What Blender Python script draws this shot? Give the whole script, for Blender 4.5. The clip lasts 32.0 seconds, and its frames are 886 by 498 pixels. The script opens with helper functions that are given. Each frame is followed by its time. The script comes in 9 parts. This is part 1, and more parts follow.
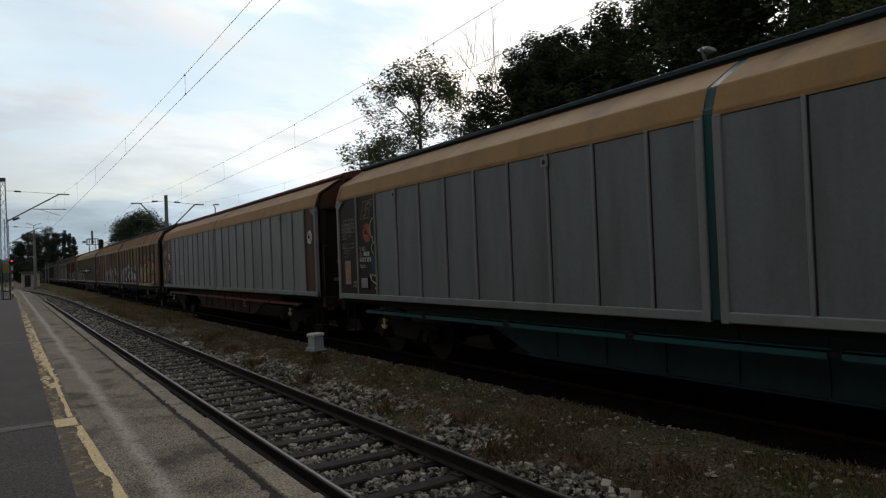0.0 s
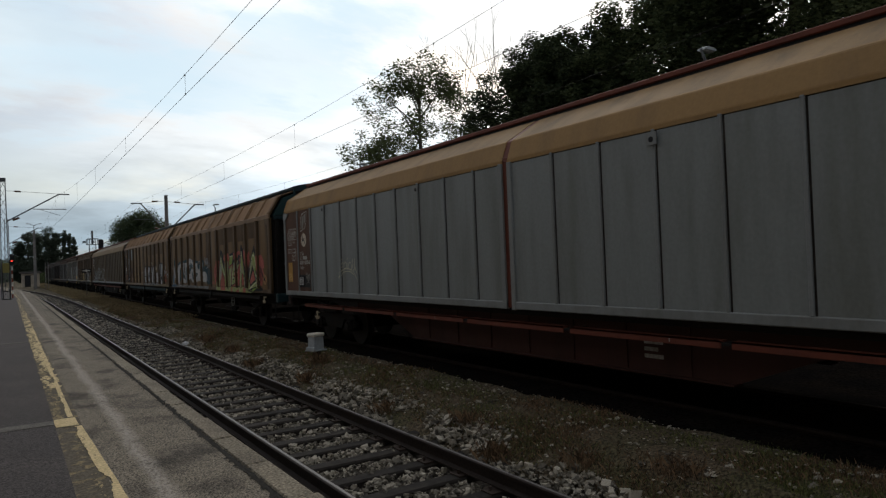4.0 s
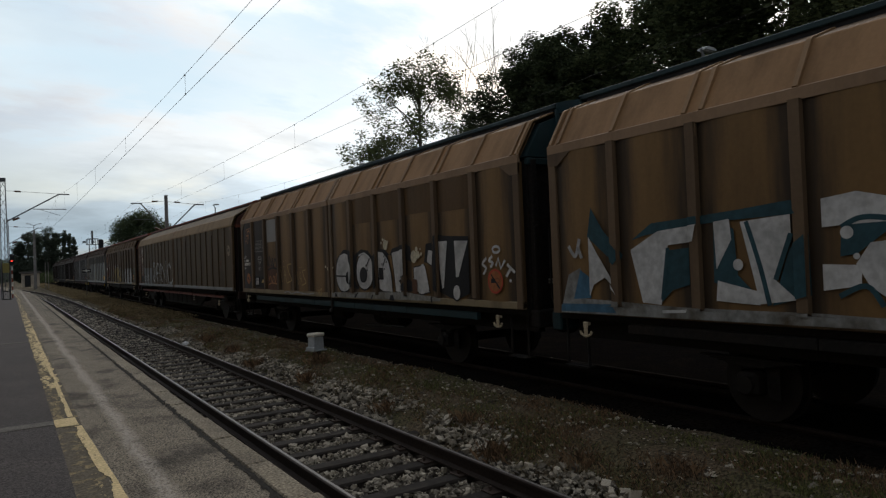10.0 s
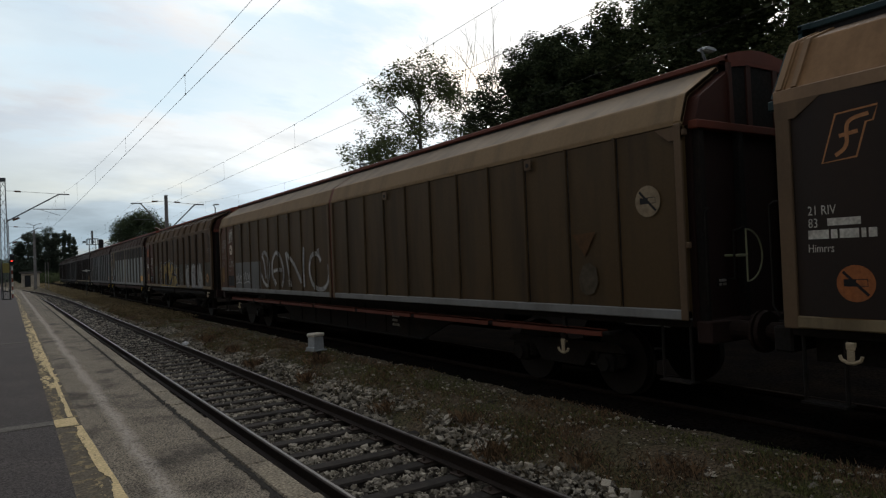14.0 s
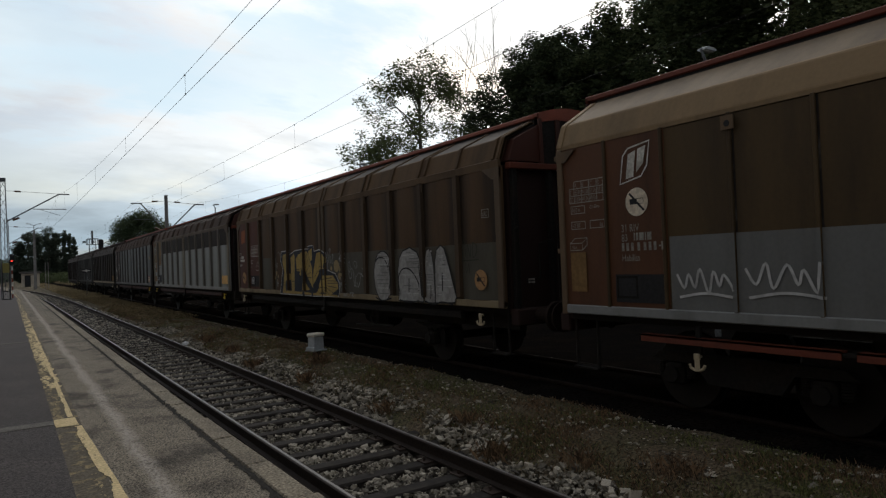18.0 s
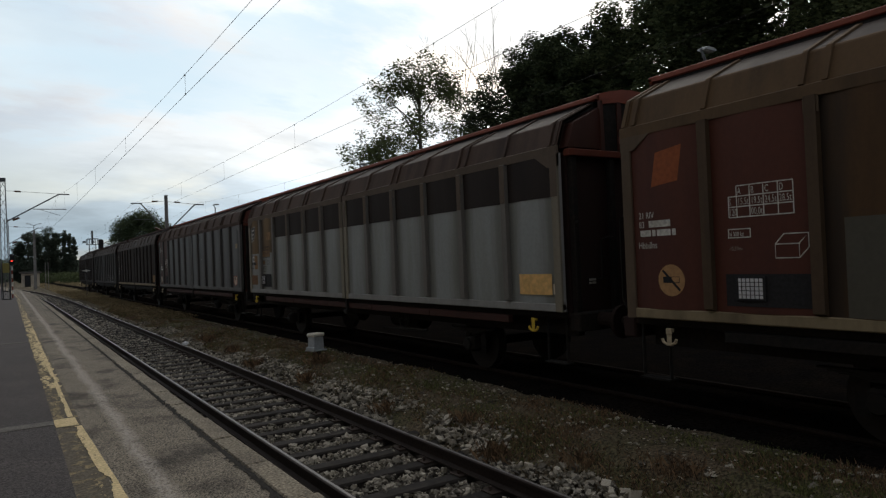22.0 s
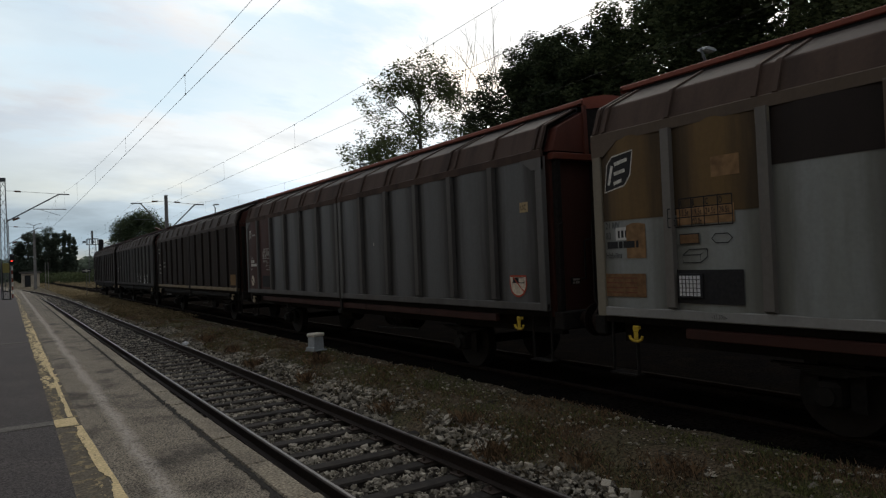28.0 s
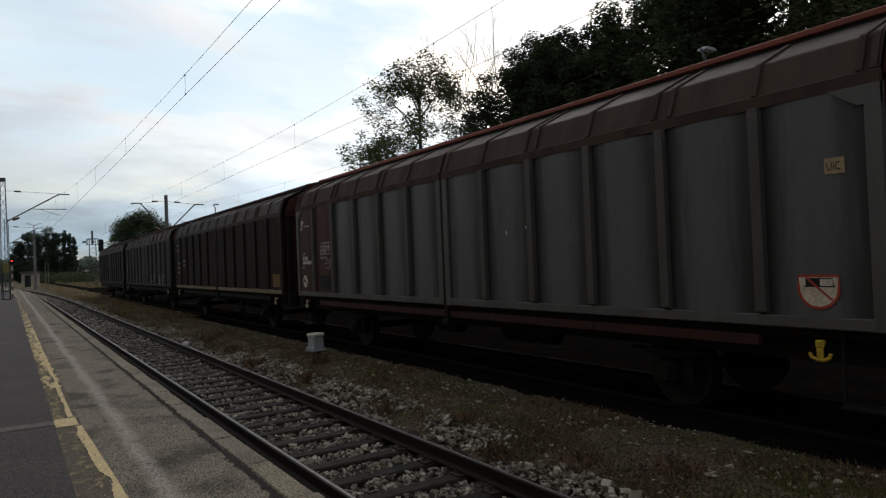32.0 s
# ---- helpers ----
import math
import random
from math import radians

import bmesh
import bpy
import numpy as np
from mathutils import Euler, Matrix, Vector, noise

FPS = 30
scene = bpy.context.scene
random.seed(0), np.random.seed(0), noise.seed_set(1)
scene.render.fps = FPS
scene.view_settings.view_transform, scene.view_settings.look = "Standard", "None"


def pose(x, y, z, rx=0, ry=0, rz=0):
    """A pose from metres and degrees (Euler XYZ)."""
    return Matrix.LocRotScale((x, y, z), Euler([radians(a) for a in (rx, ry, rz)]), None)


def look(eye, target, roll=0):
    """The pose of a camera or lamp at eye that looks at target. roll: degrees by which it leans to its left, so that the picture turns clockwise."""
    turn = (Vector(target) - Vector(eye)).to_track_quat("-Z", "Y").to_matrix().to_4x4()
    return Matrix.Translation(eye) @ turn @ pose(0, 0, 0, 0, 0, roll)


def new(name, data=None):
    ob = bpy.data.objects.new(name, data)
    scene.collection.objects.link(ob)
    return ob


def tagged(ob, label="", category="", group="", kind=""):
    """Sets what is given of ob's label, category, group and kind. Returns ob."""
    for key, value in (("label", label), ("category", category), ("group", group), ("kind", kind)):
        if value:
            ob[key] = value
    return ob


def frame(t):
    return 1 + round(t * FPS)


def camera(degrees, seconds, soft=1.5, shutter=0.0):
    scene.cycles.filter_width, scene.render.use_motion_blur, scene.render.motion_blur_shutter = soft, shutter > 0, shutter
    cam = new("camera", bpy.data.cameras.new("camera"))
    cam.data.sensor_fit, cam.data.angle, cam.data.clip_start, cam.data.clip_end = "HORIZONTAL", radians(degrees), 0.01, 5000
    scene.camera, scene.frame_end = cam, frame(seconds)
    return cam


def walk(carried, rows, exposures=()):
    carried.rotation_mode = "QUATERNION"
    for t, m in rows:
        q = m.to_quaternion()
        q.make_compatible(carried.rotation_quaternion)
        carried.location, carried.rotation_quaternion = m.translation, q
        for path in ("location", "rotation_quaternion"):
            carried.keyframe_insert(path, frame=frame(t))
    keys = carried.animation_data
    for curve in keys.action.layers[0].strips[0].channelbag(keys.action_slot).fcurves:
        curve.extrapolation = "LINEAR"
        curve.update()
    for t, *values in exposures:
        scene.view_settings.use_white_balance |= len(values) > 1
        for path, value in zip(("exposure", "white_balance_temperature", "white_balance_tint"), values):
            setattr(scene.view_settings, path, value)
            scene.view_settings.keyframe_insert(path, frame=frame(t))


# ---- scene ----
# World: x to the right of the platform edge, y along the tracks, z = 0 at the rail tops of the platform track.
CAM_Z = 2.133
CAM_ROLL = -2.303
cam = camera(66.32, 32.0, soft=1.3)
EYE = (0.0, 0.0, CAM_Z)
AIM = (5.3924, 8.4199, CAM_Z + 0.149)
walk(cam, [(0.0, look(EYE, AIM, CAM_ROLL)), (32.0, look(EYE, AIM, CAM_ROLL))])
scene.view_settings.exposure = 0.0

# ---- light ----
SUN_AZ, SUN_EL = radians(42), radians(30)


def make_world():
    w = bpy.data.worlds.new("sky")
    scene.world = w
    w.use_nodes = True
    nt = w.node_tree
    nt.nodes.clear()
    n, l = nt.nodes, nt.links
    out = n.new("ShaderNodeOutputWorld")
    bg = n.new("ShaderNodeBackground")
    l.new(bg.outputs[0], out.inputs[0])
    sky = n.new("ShaderNodeTexSky")
    sky.sky_type = "NISHITA"
    sky.sun_disc = False
    sky.sun_elevation, sky.sun_rotation = SUN_EL, SUN_AZ
    sky.air_density, sky.dust_density = 1.0, 2.0
    scale = n.new("ShaderNodeVectorMath")
    scale.operation = "SCALE"
    scale.inputs[3].default_value = 0.105
    l.new(sky.outputs[0], scale.inputs[0])
    tc = n.new("ShaderNodeTexCoord")
    # flatten directions on to a cloud layer, so that clouds shrink towards the horizon
    sep = n.new("ShaderNodeSeparateXYZ")
    l.new(tc.outputs["Generated"], sep.inputs[0])
    zz = n.new("ShaderNodeMath")
    zz.operation = "ADD"
    zz.inputs[1].default_value = 0.30
    l.new(sep.outputs[2], zz.inputs[0])
    zc = n.new("ShaderNodeMath")
    zc.operation = "MAXIMUM"
    zc.inputs[1].default_value = 0.05
    l.new(zz.outputs[0], zc.inputs[0])
    comb = n.new("ShaderNodeCombineXYZ")
    for i in range(2):
        d = n.new("ShaderNodeMath")
        d.operation = "DIVIDE"
        l.new(sep.outputs[i], d.inputs[0])
        l.new(zc.outputs[0], d.inputs[1])
        l.new(d.outputs[0], comb.inputs[i])
    mp = n.new("ShaderNodeMapping")
    mp.inputs["Scale"].default_value = (0.75, 1.5, 1.0)
    mp.inputs["Rotation"].default_value = (0, 0, radians(-35))
    mp.inputs["Location"].default_value = (CLOUD_X, CLOUD_Y, 0.0)
    l.new(comb.outputs[0], mp.inputs[0])
    no = n.new("ShaderNodeTexNoise")
    no.inputs["Scale"].default_value = 1.25
    no.inputs["Detail"].default_value = 7.0
    no.inputs["Roughness"].default_value = 0.52
    no.inputs["Distortion"].default_value = 0.25
    l.new(mp.outputs[0], no.inputs[0])
    ramp = n.new("ShaderNodeValToRGB")
    ramp.color_ramp.elements[0].position, ramp.color_ramp.elements[0].color = 0.37, (0.25, 0.25, 0.25, 1)
    ramp.color_ramp.elements[1].position, ramp.color_ramp.elements[1].color = 0.53, (1, 1, 1, 1)
    l.new(no.outputs[0], ramp.inputs[0])
    # cloud brightness: brighter round the veiled sun
    sun = Vector((math.sin(SUN_AZ) * math.cos(SUN_EL), math.cos(SUN_AZ) * math.cos(SUN_EL), math.sin(SUN_EL)))
    dot = n.new("ShaderNodeVectorMath")
    dot.operation = "DOT_PRODUCT"
    dot.inputs[1].default_value = sun
    l.new(tc.outputs["Generated"], dot.inputs[0])
    glow = n.new("ShaderNodeMapRange")
    glow.inputs[1].default_value, glow.inputs[2].default_value = 0.52, 0.93
    glow.inputs[3].default_value, glow.inputs[4].default_value = 0.365, 1.22
    l.new(dot.outputs["Value"], glow.inputs[0])
    no2 = n.new("ShaderNodeTexNoise")
    no2.inputs["Scale"].default_value = 2.6
    no2.inputs["Detail"].default_value = 8.0
    no2.inputs["Roughness"].default_value = 0.6
    l.new(mp.outputs[0], no2.inputs[0])
    shade = n.new("ShaderNodeMapRange")
    shade.inputs[1].default_value, shade.inputs[2].default_value = 0.36, 0.62
    shade.inputs[3].default_value, shade.inputs[4].default_value = 0.80, 1.12
    l.new(no2.outputs[0], shade.inputs[0])
    mul = n.new("ShaderNodeMath")
    mul.operation = "MULTIPLY"
    l.new(glow.outputs[0], mul.inputs[0])
    l.new(shade.outputs[0], mul.inputs[1])
    cloud = n.new("ShaderNodeVectorMath")
    cloud.operation = "SCALE"
    tint = n.new("ShaderNodeMixRGB")
    tint.inputs[1].default_value, tint.inputs[2].default_value = (0.71, 0.91, 1.06, 1), (0.99, 0.99, 0.982, 1)
    tf = n.new("ShaderNodeMapRange")
    tf.inputs[1].default_value, tf.inputs[2].default_value = 0.04, 0.22
    l.new(sep.outputs[2], tf.inputs[0])
    # the air dims the cloud towards the horizon
    air = n.new("ShaderNodeMapRange")
    air.inputs[1].default_value, air.inputs[2].default_value = 0.02, 0.18
    air.inputs[3].default_value, air.inputs[4].default_value = 0.66, 1.0
    l.new(sep.outputs[2], air.inputs[0])
    mul2 = n.new("ShaderNodeMath")
    mul2.operation = "MULTIPLY"
    l.new(mul.outputs[0], mul2.inputs[0])
    l.new(air.outputs[0], mul2.inputs[1])
    l.new(tf.outputs[0], tint.inputs[0])
    l.new(tint.outputs[0], cloud.inputs[0])
    l.new(mul2.outputs[0], cloud.inputs[3])
    mix = n.new("ShaderNodeMixRGB")
    l.new(ramp.outputs[0], mix.inputs[0])
    l.new(scale.outputs[0], mix.inputs[1])
    l.new(cloud.outputs[0], mix.inputs[2])
    # two thin places in the cloud where pale blue shows
    last = mix.outputs[0]
    for gx, gy, gz, wide in SKY_GAPS:
        gd = n.new("ShaderNodeVectorMath")
        gd.operation = "SUBTRACT"
        gd.inputs[1].default_value = (gx, gy, gz)
        l.new(tc.outputs["Generated"], gd.inputs[0])
        ga = n.new("ShaderNodeVectorMath")
        ga.operation = "MULTIPLY"
        ga.inputs[1].default_value = (1.0, 1.0, 2.6)
        l.new(gd.outputs[0], ga.inputs[0])
        gl = n.new("ShaderNodeVectorMath")
        gl.operation = "LENGTH"
        l.new(ga.outputs[0], gl.inputs[0])
        gn = n.new("ShaderNodeMath")
        gn.operation = "MULTIPLY_ADD"
        gn.inputs[1].default_value = -0.9
        l.new(no2.outputs[0], gn.inputs[0])
        l.new(gl.outputs["Value"], gn.inputs[2])
        gm = n.new("ShaderNodeMapRange")
        gm.inputs[1].default_value, gm.inputs[2].default_value = wide - 0.50, wide - 0.34
        gm.inputs[3].default_value, gm.inputs[4].default_value = 0.65, 0.0
        l.new(gn.outputs[0], gm.inputs[0])
        gmix = n.new("ShaderNodeMixRGB")
        gmix.inputs[2].default_value = (0.68, 0.85, 0.96, 1)
        l.new(gm.outputs[0], gmix.inputs[0])
        l.new(last, gmix.inputs[1])
        last = gmix.outputs[0]
    l.new(last, bg.inputs[0])
    bg.inputs[1].default_value = 1.0


CLOUD_X, CLOUD_Y = 0.3, 0.1
SKY_GAPS = [(0.042, 0.955, 0.294, 0.15), (0.305, 0.91, 0.28, 0.16), (0.433, 0.841, 0.325, 0.06)]
make_world()
sun_data = bpy.data.lights.new("sun", "SUN")
sun_data.energy, sun_data.angle, sun_data.color = 0.6, radians(25), (1.0, 0.93, 0.83)
sun_lamp = new("sun", sun_data)
sun_lamp.matrix_world = look((20, 40, 40), (20 - 30 * math.sin(SUN_AZ) * math.cos(SUN_EL), 40 - 30 * math.cos(SUN_AZ) * math.cos(SUN_EL), 40 - 30 * math.sin(SUN_EL)))

# ---- materials ----
MATS = {}


def surface(name, base, rough=0.7, metal=0.0, grain=0.12, scale=18.0, stain=None, stain_amt=0.0, stain_scale=1.3, stretch=(1, 1, 1), bump=0.15, per_object=0.0, spec=0.3, lo=0.45, hi=0.7):
    """A procedural surface: base colour, fine grain, larger stains of a second colour, bump."""
    if name in MATS:
        return MATS[name]
    m = bpy.data.materials.new(name)
    m.use_nodes = True
    nt = m.node_tree
    n, l = nt.nodes, nt.links
    b = n["Principled BSDF"]
    b.inputs["Roughness"].default_value = rough
    b.inputs["Metallic"].default_value = metal
    b.inputs["Specular IOR Level"].default_value = spec
    tc = n.new("ShaderNodeTexCoord")
    oi = n.new("ShaderNodeObjectInfo")
    off = n.new("ShaderNodeMath")
    off.operation = "MULTIPLY"
    off.inputs[1].default_value = 37.0
    l.new(oi.outputs["Random"], off.inputs[0])
    add = n.new("ShaderNodeVectorMath")
    add.operation = "ADD"
    l.new(tc.outputs["Object"], add.inputs[0])
    l.new(off.outputs[0], add.inputs[1])
    mp = n.new("ShaderNodeMapping")
    mp.inputs["Scale"].default_value = stretch
    l.new(add.outputs[0], mp.inputs[0])
    n1 = n.new("ShaderNodeTexNoise")
    n1.inputs["Scale"].default_value = scale
    n1.inputs["Detail"].default_value = 5.0
    l.new(tc.outputs["Object"], n1.inputs[0])
    n2 = n.new("ShaderNodeTexNoise")
    n2.inputs["Scale"].default_value = stain_scale
    n2.inputs["Detail"].default_value = 6.0
    n2.inputs["Roughness"].default_value = 0.6
    l.new(mp.outputs[0], n2.inputs[0])
    r1 = n.new("ShaderNodeMapRange")
    r1.inputs[1].default_value, r1.inputs[2].default_value = 0.36, 0.64
    r1.inputs[3].default_value, r1.inputs[4].default_value = 1.0 - grain, 1.0 + grain
    l.new(n1.outputs[0], r1.inputs[0])
    col = n.new("ShaderNodeMixRGB")
    col.inputs[1].default_value = (*base, 1)
    st = stain if stain else tuple(c * 0.55 for c in base)
    col.inputs[2].default_value = (*st, 1)
    r2 = n.new("ShaderNodeMapRange")
    r2.inputs[1].default_value, r2.inputs[2].default_value = lo, hi
    r2.inputs[3].default_value, r2.inputs[4].default_value = 0.0, stain_amt
    l.new(n2.outputs[0], r2.inputs[0])
    l.new(r2.outputs[0], col.inputs[0])
    sc = n.new("ShaderNodeVectorMath")
    sc.operation = "SCALE"
    l.new(col.outputs[0], sc.inputs[0])
    l.new(r1.outputs[0], sc.inputs[3])
    last = sc.outputs[0]
    if per_object:
        r3 = n.new("ShaderNodeMapRange")
        r3.inputs[3].default_value, r3.inputs[4].default_value = 1 - per_object, 1 + per_object
        l.new(oi.outputs["Random"], r3.inputs[0])
        s3 = n.new("ShaderNodeVectorMath")
        s3.operation = "SCALE"
        l.new(last, s3.inputs[0])
        l.new(r3.outputs[0], s3.inputs[3])
        last = s3.outputs[0]
    l.new(last, b.inputs["Base Color"])
    rr = n.new("ShaderNodeMapRange")
    rr.inputs[3].default_value, rr.inputs[4].default_value = max(rough - 0.12, 0.05), min(rough + 0.12, 1)
    l.new(n2.outputs[0], rr.inputs[0])
    l.new(rr.outputs[0], b.inputs["Roughness"])
    if bump:
        bp = n.new("ShaderNodeBump")
        bp.inputs["Strength"].default_value = bump
        bp.inputs["Distance"].default_value = 0.01
        l.new(n1.outputs[0], bp.inputs["Height"])
        l.new(bp.outputs[0], b.inputs["Normal"])
    MATS[name] = m
    return m


def island_surface(name, dark, light, rough=0.85, grain=0.2, scale=40.0, leaf=0.0):
    """For joined small pieces: each island takes its own tone between two colours."""
    if name in MATS:
        return MATS[name]
    m = bpy.data.materials.new(name)
    m.use_nodes = True
    n, l = m.node_tree.nodes, m.node_tree.links
    b = n["Principled BSDF"]
    b.inputs["Roughness"].default_value = rough
    b.inputs["Specular IOR Level"].default_value = 0.2
    g = n.new("ShaderNodeNewGeometry")
    mix = n.new("ShaderNodeMixRGB")
    mix.inputs[1].default_value, mix.inputs[2].default_value = (*dark, 1), (*light, 1)
    l.new(g.outputs["Random Per Island"], mix.inputs[0])
    tc = n.new("ShaderNodeTexCoord")
    no = n.new("ShaderNodeTexNoise")
    no.inputs["Scale"].default_value = scale
    l.new(tc.outputs["Object"], no.inputs[0])
    r = n.new("ShaderNodeMapRange")
    r.inputs[3].default_value, r.inputs[4].default_value = 1 - grain * 1.5, 1 + grain * 1.5
    l.new(no.outputs[0], r.inputs[0])
    sc = n.new("ShaderNodeVectorMath")
    sc.operation = "SCALE"
    l.new(mix.outputs[0], sc.inputs[0])
    l.new(r.outputs[0], sc.inputs[3])
    l.new(sc.outputs[0], b.inputs["Base Color"])
    if leaf:
        # thin leaves let some light through
        tr = n.new("ShaderNodeBsdfTranslucent")
        l.new(sc.outputs[0], tr.inputs[0])
        mx = n.new("ShaderNodeMixShader")
        mx.inputs[0].default_value = leaf
        l.new(b.outputs[0], mx.inputs[1])
        l.new(tr.outputs[0], mx.inputs[2])
        l.new(mx.outputs[0], n["Material Output"].inputs[0])
    MATS[name] = m
    return m


def glow_mat(name, colour, strength):
    m = bpy.data.materials.new(name)
    m.use_nodes = True
    b = m.node_tree.nodes["Principled BSDF"]
    b.inputs["Base Color"].default_value = (*colour, 1)
    b.inputs["Emission Color"].default_value = (*colour, 1)
    b.inputs["Emission Strength"].default_value = strength
    return m


def paint(name, base, rough=0.55, stain=None, amt=0.6):
    """Weathered wagon paint with streaks that run down the sheet."""
    return surface(name, base, rough, 0.0, 0.045, 22.0, stain, amt, 1.1, (1, 1.8, 0.28), 0.015, 0.0, 0.35)



def panel_paint(name, base, rough=0.55, stain=None, amt=0.6, dirt_shade=(0.03, 0.025, 0.02), much=0.8):
    """Weathered paint of one pressed wall panel; dirt streaks and rib-side shade are painted into its colour."""
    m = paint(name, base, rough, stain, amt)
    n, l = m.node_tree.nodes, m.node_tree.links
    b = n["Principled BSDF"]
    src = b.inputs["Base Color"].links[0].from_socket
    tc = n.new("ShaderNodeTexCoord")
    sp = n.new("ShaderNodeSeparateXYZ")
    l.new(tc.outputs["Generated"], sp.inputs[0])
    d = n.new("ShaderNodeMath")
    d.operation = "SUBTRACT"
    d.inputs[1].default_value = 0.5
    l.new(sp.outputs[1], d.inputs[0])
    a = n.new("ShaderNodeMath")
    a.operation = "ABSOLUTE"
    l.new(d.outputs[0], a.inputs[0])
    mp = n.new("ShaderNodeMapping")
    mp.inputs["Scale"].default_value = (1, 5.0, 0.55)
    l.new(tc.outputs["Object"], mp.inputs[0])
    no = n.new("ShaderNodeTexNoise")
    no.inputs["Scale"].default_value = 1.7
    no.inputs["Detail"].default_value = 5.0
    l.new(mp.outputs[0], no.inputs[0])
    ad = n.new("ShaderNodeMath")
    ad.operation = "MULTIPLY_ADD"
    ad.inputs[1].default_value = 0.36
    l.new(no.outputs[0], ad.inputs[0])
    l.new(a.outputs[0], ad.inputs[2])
    # Panel edges darken beside the ribs, as streaky dirt and painted shade.
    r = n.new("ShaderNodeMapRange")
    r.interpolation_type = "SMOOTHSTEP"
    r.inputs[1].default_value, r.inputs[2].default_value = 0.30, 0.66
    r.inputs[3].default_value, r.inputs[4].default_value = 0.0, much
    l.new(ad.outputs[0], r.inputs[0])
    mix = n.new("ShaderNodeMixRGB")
    mix.inputs[2].default_value = (*dirt_shade, 1)
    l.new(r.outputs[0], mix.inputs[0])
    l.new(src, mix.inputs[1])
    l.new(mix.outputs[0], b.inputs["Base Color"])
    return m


# ---- mesh helpers ----
class MB:
    """Collects vertices and faces of one mesh."""

    def __init__(self):
        self.v, self.f, self.weld = [], [], False

    def add(self, vs, fs):
        k = len(self.v)
        self.v += vs
        self.f += [tuple(i + k for i in f) for f in fs]
        return self

    def box(self, x0, x1, y0, y1, z0, z1, c=0.0):
        if not c:
            return self.add([(x, y, z) for x in (x0, x1) for y in (y0, y1) for z in (z0, z1)],
                            [(0, 1, 3, 2), (4, 6, 7, 5), (0, 4, 5, 1), (2, 3, 7, 6), (0, 2, 6, 4), (1, 5, 7, 3)])
        bx = chamfer_box(x1 - x0, y1 - y0, z1 - z0, c)
        o = ((x0 + x1) / 2, (y0 + y1) / 2, (z0 + z1) / 2)
        return self.add([(a + o[0], b + o[1], d + o[2]) for a, b, d in bx[0]], bx[1])

    def prism(self, poly, y0, y1):
        """A closed (x, z) outline drawn out along y."""
        n = len(poly)
        vs = [(x, y0, z) for x, z in poly] + [(x, y1, z) for x, z in poly]
        fs = [(i, (i + 1) % n, (i + 1) % n + n, i + n) for i in range(n)]
        return self.add(vs, fs + [tuple(range(n))[::-1], tuple(range(n, 2 * n))])

    def tube(self, a, b, r, n=8, r2=None):
        a, b = Vector(a), Vector(b)
        q = (b - a).to_track_quat("Z", "Y")
        vs = []
        for p, rr in ((a, r), (b, r if r2 is None else r2)):
            for i in range(n):
                t = 2 * math.pi * i / n
                vs.append(tuple(p + q @ Vector((rr * math.cos(t), rr * math.sin(t), 0))))
        fs = [(i, (i + 1) % n, (i + 1) % n + n, i + n) for i in range(n)]
        return self.add(vs, fs + [tuple(range(n))[::-1], tuple(range(n, 2 * n))])

    def path(self, pts, r, n=6):
        for a, b in zip(pts, pts[1:]):
            self.tube(a, b, r, n)
        return self

    def ring(self, centre, axis, r, tube, n=20, k=6):
        c, q = Vector(centre), Vector(axis).to_track_quat("Z", "Y")
        vs, fs = [], []
        for i in range(n):
            t = 2 * math.pi * i / n
            for j in range(k):
                s = 2 * math.pi * j / k
                vs.append(tuple(c + q @ Vector(((r + tube * math.cos(s)) * math.cos(t), (r + tube * math.cos(s)) * math.sin(t), tube * math.sin(s)))))
        for i in range(n):
            for j in range(k):
                fs.append((i * k + j, ((i + 1) % n) * k + j, ((i + 1) % n) * k + (j + 1) % k, i * k + (j + 1) % k))
        return self.add(vs, fs)

    def mesh(self, name="mesh", mat=None, smooth=False):
        me = bpy.data.meshes.new(name)
        me.from_pydata(self.v, [], self.f)
        bm = bmesh.new()
        bm.from_mesh(me)
        if self.weld:
            bmesh.ops.remove_doubles(bm, verts=bm.verts, dist=0.0004)
        bmesh.ops.recalc_face_normals(bm, faces=bm.faces)
        bm.to_mesh(me)
        bm.free()
        if smooth:
            me.shade_smooth()
        if mat:
            me.materials.append(mat)
        me.update()
        return me


